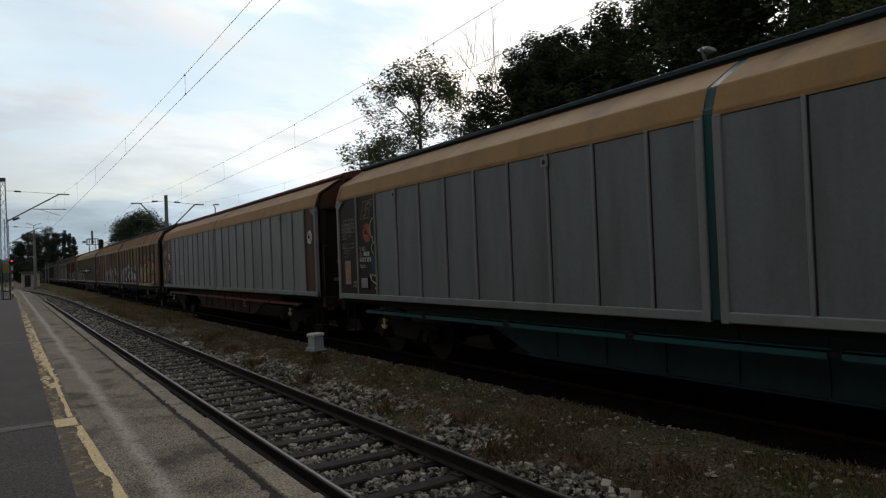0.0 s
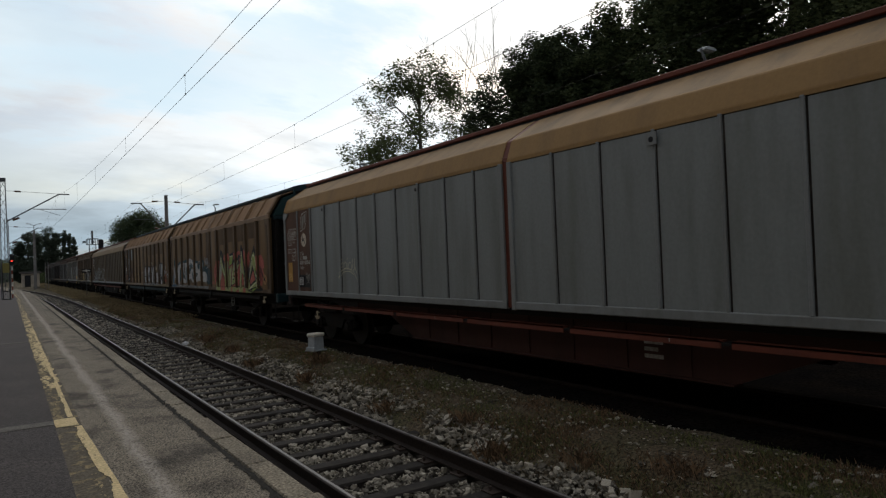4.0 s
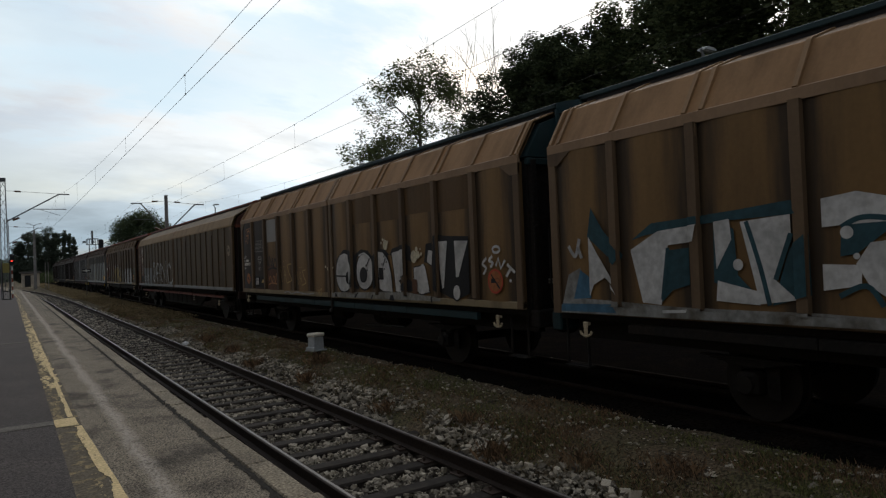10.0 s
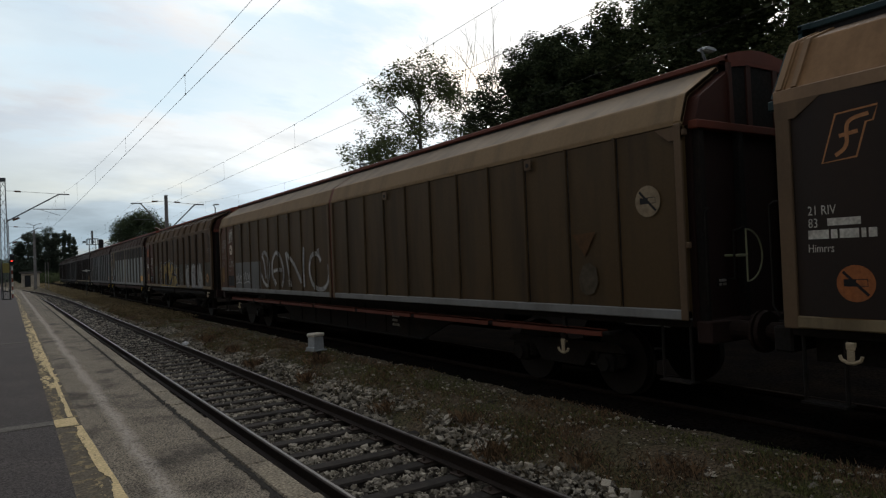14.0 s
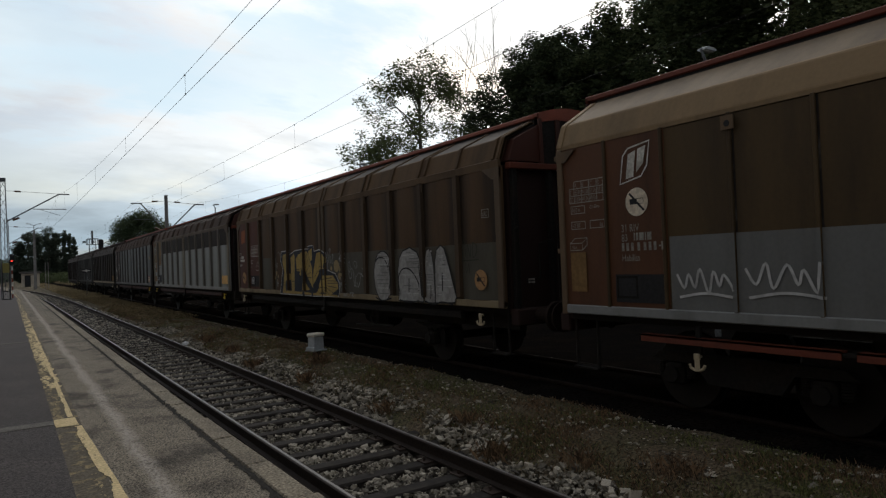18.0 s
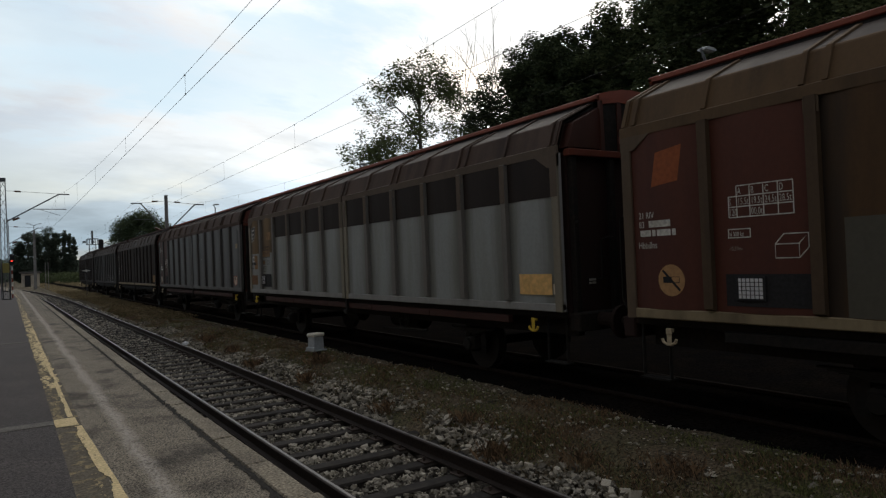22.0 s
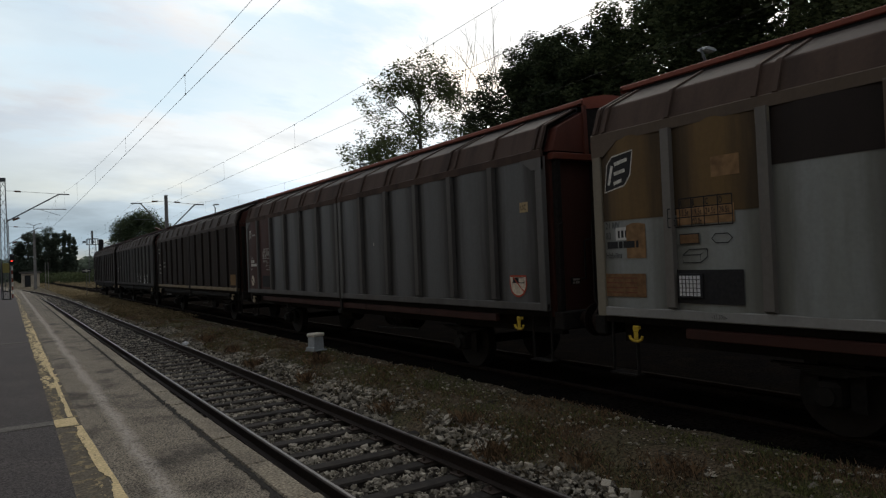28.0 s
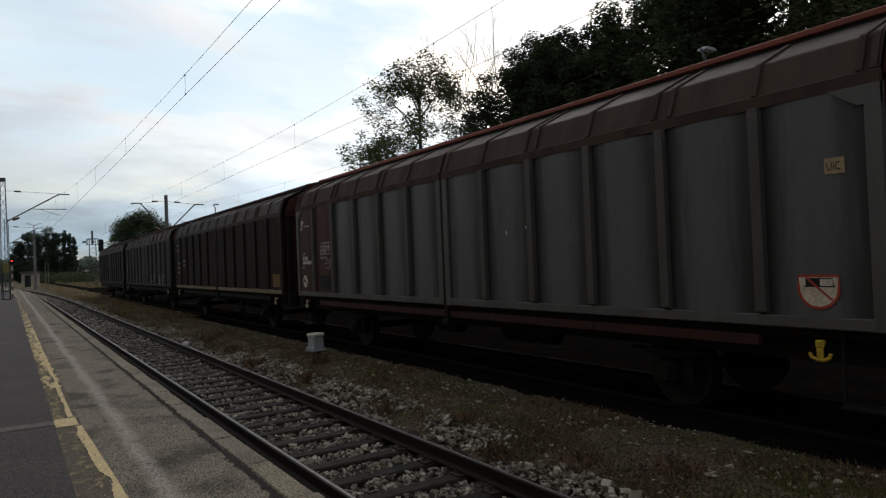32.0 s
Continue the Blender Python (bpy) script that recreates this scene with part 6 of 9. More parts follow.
    S.strokes([[(1.47, 2.14), (1.15, 1.85), (1.09, 1.64)], [(1.43, 1.99), (1.2, 1.74)], [(1.39, 1.84), (1.16, 1.49)], [(4.9, 2.02), (4.97, 1.89), (5.04, 2.03)], [(4.91, 1.91), (4.99, 1.8), (5.16, 2.02)], [(4.93, 1.82), (4.98, 1.72), (5.14, 1.89)], [(6.1, 2.0), (6.36, 1.47)], [(6.22, 1.99), (6.51, 1.5)], [(6.32, 1.98), (6.6, 1.58)], [(6.43, 1.91), (6.62, 1.63)]], 0.04, B, "graffiti_line")
    S.strokes([[(1.17, 2.2), (0.82, 1.96), (0.82, 1.64)], [(1.29, 2.15), (0.94, 1.9), (0.93, 1.59)], [(5.2, 2.45), (5.24, 2.38), (5.14, 2.29), (5.26, 2.17)], [(6.45, 2.3), (6.68, 2.13), (6.69, 1.98)], [(6.38, 2.27), (6.61, 2.11), (6.65, 1.98)]], 0.03, R, "graffiti_line")
    S.tag(0.42, 1.39, 0.42, 0.1, R, 9, 0.022, 6)
    S.disc(6.76, 1.56, 0.16, surface("disc_tan", (0.42, 0.24, 0.11), 0.7), "tan no hump shunting disc", SPRAYB)
    # the left wall: off-white letters with teal shades
    W, T = SPRAYW, SPRAYTEAL
    S.shape([(-6.44, 2.56), (-6.24, 2.24), (-5.93, 1.92), (-6.05, 1.8), (-6.52, 2.18)], T, "graffiti_fill", "")
    S.shape([(-5.77, 2.1), (-5.45, 2.29), (-4.29, 2.36), (-3.74, 2.41), (-3.67, 2.27), (-4.54, 2.25), (-4.85, 2.23), (-5.56, 2.15)], T, "graffiti_fill", "")
    S.shape([(-2.73, 2.37), (-2.27, 2.32), (-1.75, 2.29), (-1.67, 2.23), (-1.81, 2.0), (-1.67, 1.92), (-1.48, 1.99), (-1.49, 2.11), (-1.28, 2.24), (-1.01, 2.34), (-0.84, 2.33), (-0.71, 2.2), (-0.84, 1.97), (-1.08, 1.88), (-1.29, 1.87), (-1.28, 2.14), (-1.85, 2.17), (-2.28, 2.19)], T, "graffiti_fill", "")
    S.shape([(-0.79, 2.0), (-0.47, 2.09), (-0.19, 1.99), (0.01, 1.99), (0.28, 1.86), (0.28, 1.37), (-0.29, 1.35), (-0.37, 1.45), (-0.27, 1.63), (-0.45, 1.83), (-0.79, 1.9)], T, "graffiti_fill", "")
    S.shape([(-7.06, 1.29), (-6.91, 1.68), (-6.67, 1.77), (-6.58, 1.36), (-5.04, 1.3), (-3.45, 1.3), (-2.33, 1.27), (-1.11, 1.28), (-0.12, 1.29), (-0.12, 1.18), (-0.3, 1.17), (-1.2, 1.19), (-7.07, 1.16)], MIST, "graffiti_fill", "")
    S.shape([(-6.82, 1.35), (-6.67, 1.74), (-6.49, 1.64), (-6.49, 1.37)], SKYB, "graffiti_fill", "")
    S.shape([(-7.06, 1.28), (-6.14, 1.3), (-6.06, 1.19), (-7.07, 1.18)], SKYB, "graffiti_fill", "")
    S.shape([(-5.37, 1.32), (-5.23, 1.96), (-4.95, 1.98), (-4.95, 1.56), (-5.17, 1.5)], T, "graffiti_fill", "")
    S.shape([(-4.61, 2.28), (-4.36, 2.16), (-4.33, 1.67), (-4.12, 1.46), (-4.34, 1.48), (-4.63, 1.59)], T, "graffiti_fill", "")
    S.shape([(-3.77, 1.93), (-3.58, 2.07), (-3.57, 1.47), (-3.96, 1.36)], T, "graffiti_fill", "")
    S.shape([(-3.28, 1.84), (-3.26, 2.11), (-3.06, 2.19), (-2.75, 2.13), (-2.61, 1.99), (-2.88, 2.05), (-3.13, 1.86)], T, "graffiti_fill", "")
    S.shape([(-6.5, 2.18), (-6.02, 1.43), (-6.24, 1.64), (-6.43, 1.55), (-6.51, 1.39)], W, "graffiti_letter", "off-white sprayed graffiti letter")
    S.shape([(-5.79, 1.98), (-5.36, 2.19), (-4.8, 2.24), (-4.85, 2.05), (-5.22, 2.02), (-5.34, 1.32), (-5.62, 1.34)], W, "graffiti_letter", "off-white sprayed graffiti letter")
    S.shape([(-4.61, 2.25), (-4.41, 2.27), (-4.39, 2.05), (-4.59, 1.73)], W, "graffiti_letter", "off-white sprayed graffiti letter")
    S.shape([(-4.58, 1.61), (-4.1, 1.5), (-4.09, 1.36), (-4.61, 1.39)], W, "graffiti_letter", "off-white sprayed graffiti letter")
    S.shape([(-4.28, 2.23), (-3.75, 2.27), (-3.75, 2.08), (-3.92, 1.62), (-3.71, 1.42), (-4.09, 1.37), (-4.18, 1.78)], W, "graffiti_letter", "off-white sprayed graffiti letter")
    S.shape([(-3.44, 2.39), (-3.11, 2.43), (-2.74, 2.33), (-2.53, 2.2), (-2.54, 1.94), (-2.87, 2.14), (-3.26, 2.13), (-3.44, 2.12)], W, "graffiti_letter", "off-white sprayed graffiti letter")
    S.shape([(-3.45, 1.77), (-3.09, 1.76), (-3.1, 1.57), (-3.45, 1.52)], W, "graffiti_letter", "off-white sprayed graffiti letter")
    S.shape([(-3.14, 1.77), (-3.01, 1.96), (-2.69, 1.99), (-2.55, 1.85), (-2.56, 1.44), (-2.79, 1.39), (-3.03, 1.57)], W, "graffiti_letter", "off-white sprayed graffiti letter")
    S.shape([(-2.25, 2.19), (-1.8, 2.22), (-1.85, 2.05), (-1.76, 1.94), (-1.47, 1.97), (-1.45, 2.13), (-1.28, 2.22), (-1.25, 1.86), (-1.29, 1.43), (-1.59, 1.5), (-1.79, 1.45), (-2.15, 1.45), (-2.2, 1.65), (-1.82, 1.75), (-2.23, 1.81)], W, "graffiti_letter", "off-white sprayed graffiti letter")
    S.shape([(-1.08, 2.21), (-1.01, 2.24), (-0.99, 2.01), (-1.06, 1.98)], W, "graffiti_letter", "off-white sprayed graffiti letter")
    S.shape([(-1.04, 1.82), (-0.67, 1.86), (-0.41, 1.79), (-0.29, 1.63), (-0.35, 1.52), (-0.49, 1.38), (-0.56, 1.43), (-0.77, 1.46), (-1.01, 1.41)], W, "graffiti_letter", "off-white sprayed graffiti letter")
    S.strokes([[(-4.21, 2.23), (-4.08, 1.78), (-3.99, 1.36)], [(-3.75, 2.08), (-3.92, 1.62)], [(-3.26, 2.11), (-3.06, 2.19), (-2.75, 2.13), (-2.54, 1.94)], [(-2.86, 1.72), (-2.8, 1.83), (-2.69, 1.62), (-2.57, 1.49)], [(-2.28, 1.8), (-1.82, 1.76), (-2.09, 1.65), (-2.28, 1.62)], [(-1.03, 1.86), (-0.67, 1.88), (-0.4, 1.79), (-0.28, 1.63), (-0.39, 1.45)], [(-5.22, 1.99), (-5.32, 1.38)], [(-3.3, 1.47), (-3.06, 1.57), (-2.92, 1.39)]], 0.05, T, "graffiti_line")
    S.shape([(-2.89, 1.76), (-2.8, 1.83), (-2.6, 1.58), (-2.61, 1.46), (-2.78, 1.58)], T, "graffiti_fill", "")
    S.strokes([[(-0.59, 2.42), (-0.52, 2.17), (-0.59, 2.31), (-0.45, 2.2), (-0.46, 2.37)], [(-0.33, 2.37), (-0.39, 2.25), (-0.28, 2.19), (-0.18, 2.24)], [(-0.09, 2.36), (-0.17, 2.17), (-0.0, 2.19)], [(-0.52, 2.14), (-0.29, 2.14), (-0.12, 2.07), (0.17, 2.05)], [(-0.05, 2.35), (-0.05, 1.99)], [(0.02, 2.32), (-0.0, 1.97)], [(0.08, 2.18), (0.25, 2.11)], [(-6.88, 2.07), (-6.75, 1.93), (-6.66, 2.16)], [(-6.7, 2.06), (-6.63, 1.9)]], 0.055, SPRAYTHIN, "graffiti_tag")
    S.strokes([[(-1.6, 2.22), (-1.55, 2.27), (-1.39, 2.26)], [(-0.35, 1.61), (-0.43, 1.49), (-0.54, 1.37)], [(-1.02, 2.21), (-1.0, 2.05)], [(-5.33, 1.24), (-5.0, 1.26)], [(-0.37, 1.98), (-0.12, 2.0)]], 0.035, SPRAYW, "graffiti_highlight")
    S.disc(-3.21, 2.06, 0.06, SPRAYW, "white paint dot", name="paint_blot")
    S.disc(-3.13, 1.84, 0.03, SPRAYW, "white paint dot", name="paint_blot")
    S.disc(-0.2, 1.5, 0.07, SPRAYW, "white paint dot", name="paint_blot")
    S.disc(-4.32, 1.78, 0.06, SPRAYW, "white paint dot", name="paint_blot")


def ring_pts(u, z, ru, rz, a0=0, a1=360, n=18):
    return [(u + ru * math.cos(radians(a0 + (a1 - a0) * i / n)), z + rz * math.sin(radians(a0 + (a1 - a0) * i / n))) for i in range(n + 1)]


def M3(S, C):
    dark_tops(S, bays(7.25, 7, 11, 2.86, 4), DARKTOP)
    K, B = SILVER, SPRAYB
    S.patch("end_panel", -7.1, -4.85, SILL_Z, 3.38, PANELBK, "black-brown end panel")
    S.patch("maroon_patch", -4.74, -3.66, SILL_Z, 1.97, PANELBR, "maroon lower panel", rag=0.03)
    S.patch("pale_patch", -4.66, -3.70, 2.67, 3.32, WHITEPATCH, "rubbed whitish square")
    S.patch("maroon_corner", -7.22, -5.9, 1.16, 1.265, MAROON)
    logo_slant(S, -6.80, 2.72, 0.5, 0.46, ORTAG)
    S.text("21 RIV", -6.96, 2.24, 0.125, WHITE, 0.78)
    S.text("83", -6.96, 2.12, 0.125, WHITE, 0.78)
    S.bars(-6.78, 2.13, (0.3,), 0.07, WHITE)
    S.bars(-6.97, 2.01, (0.2, 0.06, 0.17, 0.04, 0.07), 0.085, WHITE, 0.02)
    S.text("Himrrs", -6.97, 1.885, 0.11, WHITE, 0.78)
    S.disc(-6.55, 1.59, 0.17, ORANGE, "orange no hump shunting disc", SPRAYB)
    S.table(-5.81, -5.07, 2.42, 2.75, [[(0, "A"), (1, "B"), (2, "C"), (3, "D")], [(-1, "S"), (0, "33.5"), (1, "41.5"), (2, "51.5"), (3, "59.5")], [(-1, "120"), (1, "00.0")]], DIMWHITE)
    S.brick(-5.52, 2.07, 0.33, 0.19, WHITE)
    S.text("234m\u00b3", -5.49, 2.09, 0.06, WHITE, 0.75)
    S.text("-30.50m-", -5.48, 1.985, 0.065, DIMWHITE, 0.75)
    S.outline_box(-5.48, -5.22, 1.85, 1.94, DIMWHITE)
    S.text("30450kg", -5.46, 1.87, 0.065, DIMWHITE, 0.68)
    S.card(-5.70, -5.42, 1.40, 1.62, (-5.98, -4.90, 1.33, 1.66))
    S.shape([(-5.25, 1.47), (-4.95, 1.47), (-5.02, 1.53), (-5.1, 1.58), (-5.17, 1.53)], TANTAG, "sand_heap_sign", on_ribs=False)
    S.tag(-4.58, 1.9, 0.85, 0.38, SPRAYB, 21, 0.045, 8)
    S.tag(-4.56, 1.46, 0.8, 0.28, ORTAG, 22, 0.035, 7)
    for u, z, k in ((-3.5, 1.5, 1.0), (-2.2, 1.45, 0.75), (-3.35 + 2.6, 1.2, 0.3)):
        S.strokes([[(u, z + 0.45 * k), (u + 0.13 * k, z), (u + 0.27 * k, z + 0.45 * k)], [(u + 0.3 * k, z), (u + 0.4 * k, z + 0.45 * k), (u + 0.5 * k, z)], [(u + 0.33 * k, z + 0.2 * k), (u + 0.47 * k, z + 0.2 * k)], [(u + 0.3 * k, z + 0.58 * k), (u + 0.33 * k, z + 0.6 * k)], [(u + 0.45 * k, z + 0.58 * k), (u + 0.48 * k, z + 0.6 * k)]], 0.028, TANTAG, "graffiti_tag", curve=False)
        S.strokes([[(u + 0.85 * k, z + 0.5 * k), (u + 0.6 * k, z + 0.45 * k), (u + 0.75 * k, z + 0.2 * k), (u + 0.85 * k, z + 0.05 * k), (u + 0.5 * k, z - 0.03 * k)]], 0.028, TANTAG, "graffiti_tag")
    S.strokes([[(-3.2, 1.2), (-2.9, 1.24), (-2.6, 1.19), (-2.2, 1.24), (-1.6, 1.2), (-1.0, 1.23)]], 0.03, SPRAYTHIN)
    # silver letters on the right wall
    S.shape([(0.32, 1.7), (0.46, 2.06), (0.86, 2.27), (1.28, 2.24), (1.42, 2.12), (1.51, 2.16), (1.8, 2.25), (2.1, 2.21), (2.33, 2.04), (2.66, 2.23), (2.91, 2.2), (3.1, 2.09), (3.21, 2.22), (3.74, 2.28), (3.92, 2.23), (3.96, 1.94), (4.11, 1.88), (4.44, 1.92), (4.51, 2.26), (4.7, 2.27), (4.76, 1.86), (4.89, 2.41), (5.31, 2.35), (5.26, 1.32), (5.0, 1.3), (4.65, 1.35), (3.79, 1.61), (3.43, 1.38), (3.18, 1.34), (3.2, 1.61), (3.01, 2.09), (2.52, 2.18), (2.45, 1.4), (2.29, 1.39), (2.29, 2.0), (1.8, 2.17), (1.54, 2.07), (1.34, 1.6), (1.63, 1.37), (1.23, 1.41), (1.07, 2.18)], B, "graffiti_ground", "black shadow of a silver graffiti piece")
    S.shape([(4.84, 2.39), (5.87, 2.33), (5.86, 1.37), (5.49, 1.24), (4.78, 1.41)], B, "graffiti_fill", "")
    S.shape([(1.3, 1.74), (1.26, 1.58), (1.15, 1.43), (1.01, 1.33), (0.83, 1.29), (0.66, 1.32), (0.51, 1.42), (0.41, 1.57), (0.39, 1.75), (0.44, 1.93), (0.55, 2.08), (0.71, 2.17), (0.89, 2.2), (1.06, 2.16), (1.19, 2.06), (1.28, 1.91), (1.3, 1.74)], K, "graffiti_letter", "silver graffiti letter", B, 0.03)
    S.shape([(2.32, 1.76), (2.29, 1.61), (2.2, 1.48), (2.06, 1.39), (1.9, 1.36), (1.75, 1.39), (1.61, 1.47), (1.52, 1.61), (1.5, 1.77), (1.54, 1.93), (1.65, 2.06), (1.79, 2.14), (1.95, 2.16), (2.11, 2.13), (2.23, 2.04), (2.3, 1.91), (2.32, 1.76)], K, "graffiti_letter", "silver graffiti letter", B, 0.03)
    S.shape([(2.53, 2.18), (2.81, 2.16), (3.05, 1.97), (3.15, 1.69), (3.18, 1.34), (2.77, 1.34), (2.57, 1.4), (2.53, 1.78)], K, "graffiti_letter", "silver graffiti letter", B, 0.03)
    S.shape([(3.18, 2.14), (3.73, 2.2), (3.73, 1.69), (3.44, 1.57), (3.65, 1.33), (3.3, 1.35), (3.26, 1.69)], K, "graffiti_letter", "silver graffiti letter", B, 0.03)
    S.shape([(4.04, 1.83), (4.44, 1.87), (4.59, 1.37), (4.31, 1.31), (4.05, 1.4)], K, "graffiti_letter", "silver graffiti letter", B, 0.03)
    S.shape([(4.52, 1.92), (4.58, 2.15), (4.77, 2.12), (4.68, 1.85)], K, "graffiti_letter", "silver graffiti letter", B, 0.03)
    S.shape([(4.91, 2.29), (5.26, 2.28), (5.09, 1.46), (5.0, 1.43), (4.93, 1.75)], K, "graffiti_letter", "silver graffiti letter", B, 0.03)
    S.shape([(5.46, 2.28), (5.88, 2.26), (5.58, 1.64), (5.48, 1.64)], K, "graffiti_letter", "silver graffiti letter", B, 0.03)
    S.shape([(5.62, 1.38), (5.61, 1.33), (5.58, 1.28), (5.54, 1.25), (5.49, 1.24), (5.45, 1.25), (5.41, 1.28), (5.38, 1.32), (5.38, 1.37), (5.39, 1.43), (5.42, 1.48), (5.46, 1.51), (5.51, 1.52), (5.55, 1.51), (5.59, 1.48), (5.61, 1.43), (5.62, 1.38)], K, "graffiti_letter", "silver graffiti letter", B, 0.03)
    S.shape([(0.13, 1.28), (3.69, 1.35), (4.97, 1.27), (4.96, 1.21), (0.12, 1.17)], SILLSPRAY, "graffiti_fill", "")
    S.shape([(0.37, 1.29), (0.48, 1.18), (0.28, 1.18)], B, "graffiti_fill", "")
    S.shape([(1.49, 1.3), (1.56, 1.29), (1.45, 1.18), (1.37, 1.19)], B, "graffiti_fill", "")
    S.shape([(2.28, 1.28), (2.32, 1.28), (2.25, 1.17), (2.19, 1.18)], B, "graffiti_fill", "")
    S.shape([(3.08, 1.28), (3.2, 1.29), (3.25, 1.17), (3.03, 1.18)], B, "graffiti_fill", "")
    S.shape([(4.62, 1.29), (4.67, 1.29), (4.69, 1.18), (4.65, 1.18)], B, "graffiti_fill", "")
    S.shape([(2.06, 1.69), (2.04, 1.62), (2.0, 1.57), (1.94, 1.53), (1.87, 1.52), (1.8, 1.53), (1.74, 1.56), (1.71, 1.62), (1.7, 1.69), (1.71, 1.75), (1.76, 1.81), (1.82, 1.85), (1.89, 1.86), (1.96, 1.84), (2.02, 1.8), (2.05, 1.75), (2.06, 1.69)], B, "graffiti_fill", "")
    S.shape([(1.2, 1.63), (1.18, 1.57), (1.15, 1.52), (1.11, 1.49), (1.06, 1.48), (1.01, 1.49), (0.97, 1.52), (0.95, 1.57), (0.94, 1.63), (0.95, 1.68), (0.98, 1.73), (1.03, 1.76), (1.08, 1.77), (1.13, 1.76), (1.17, 1.73), (1.19, 1.68), (1.2, 1.63)], B, "graffiti_fill", "")
    S.shape([(2.59, 1.84), (2.81, 1.83), (2.81, 1.59), (2.58, 1.59)], B, "graffiti_fill", "")
    S.strokes([[(2.2, 2.06), (2.02, 1.86)], [(2.96, 2.07), (2.79, 1.86)], [(0.34, 1.67), (1.0, 1.66)], [(1.42, 2.07), (1.48, 1.95), (1.41, 1.84), (1.63, 1.4)], [(3.73, 2.21), (3.73, 1.69)]], 0.035, B, "graffiti_line", curve=False)
    S.strokes([[(4.28, 1.81), (4.44, 1.85), (4.57, 1.42)], [(5.06, 2.22), (5.22, 2.23), (5.12, 1.81)], [(1.67, 2.11), (1.95, 2.16), (2.21, 2.04)], [(2.6, 2.14), (2.86, 2.1), (3.05, 1.93)], [(1.65, 1.79), (1.71, 1.51), (1.94, 1.47)], [(2.6, 1.57), (2.98, 1.56)], [(0.45, 1.8), (0.7, 2.15)], [(0.54, 1.5), (0.87, 1.35)], [(3.29, 2.08), (3.34, 1.69)], [(4.1, 1.54), (4.27, 1.34)], [(0.89, 1.6), (1.12, 1.36)]], 0.028, SPRAYW, "graffiti_highlight")
    S.disc(2.94, 2.3, 0.1, CREAMBLOT, "cream paint blot", name="paint_blot")
    S.disc(2.83, 2.41, 0.03, CREAMBLOT, "cream paint blot", name="paint_blot")
    S.disc(2.75, 2.35, 0.03, CREAMBLOT, "cream paint blot", name="paint_blot")
    S.disc(2.9, 2.41, 0.02, CREAMBLOT, "cream paint blot", name="paint_blot")
    S.disc(3.05, 2.35, 0.03, CREAMBLOT, "cream paint blot", name="paint_blot")
    S.disc(4.08, 2.03, 0.12, CREAMBLOT, "cream paint blot", name="paint_blot")
    S.disc(4.24, 2.06, 0.07, CREAMBLOT, "cream paint blot", name="paint_blot")
    S.disc(4.19, 2.17, 0.05, CREAMBLOT, "cream paint blot", name="paint_blot")
    S.disc(4.36, 2.07, 0.035, CREAMBLOT, "cream paint blot", name="paint_blot")
    S.disc(4.33, 2.17, 0.02, CREAMBLOT, "cream paint blot", name="paint_blot")
    S.disc(-0.23, 1.89, 0.03, CREAMBLOT, "cream paint blot", name="paint_blot")
    S.disc(-0.03, 1.85, 0.045, CREAMBLOT, "cream paint blot", name="paint_blot")
    S.disc(0.21, 1.86, 0.025, CREAMBLOT, "cream paint blot", name="paint_blot")
    S.disc(2.03, 1.89, 0.025, SPRAYB, "black paint dot", name="paint_blot")
    S.disc(2.08, 1.79, 0.025, SPRAYB, "black paint dot", name="paint_blot")
    S.disc(2.88, 2.07, 0.025, SPRAYB, "black paint dot", name="paint_blot")
    S.disc(2.97, 1.95, 0.025, SPRAYB, "black paint dot", name="paint_blot")
    S.disc(2.77, 1.91, 0.025, SPRAYB, "black paint dot", name="paint_blot")
    S.disc(2.87, 1.81, 0.025, SPRAYB, "black paint dot", name="paint_blot")
    S.patch("rust_patch", 3.99, 4.18, 1.33, 1.6, PANELBR, "rusty rubbed square")
    S.disc(6.62, 1.58, 0.175, ORANGE, "orange no hump shunting disc", SPRAYB, REDPAINT)
    S.strokes([[(6.40, 1.95), (6.28, 1.86), (6.385, 1.79), (6.295, 1.69)], [(6.565, 1.98), (6.475, 1.91), (6.58, 1.87), (6.505, 1.805)]], 0.046, SPRAYW, "graffiti_tag")
    S.strokes([[(6.655, 1.82), (6.715, 1.95), (6.775, 1.78), (6.88, 1.91)], [(6.925, 1.846), (7.09, 1.715)], [(7.015, 1.79), (6.895, 1.65)]], 0.046, SPRAYW, "graffiti_tag", curve=False)
    S.strokes([ring_pts(6.67, 2.08, 0.09, 0.05, 0, 360, 14)], 0.04, SPRAYW, "graffiti_tag", curve=False)
    S.disc(6.99, 1.59, 0.025, SPRAYW, "white paint dot", name="paint_blot")


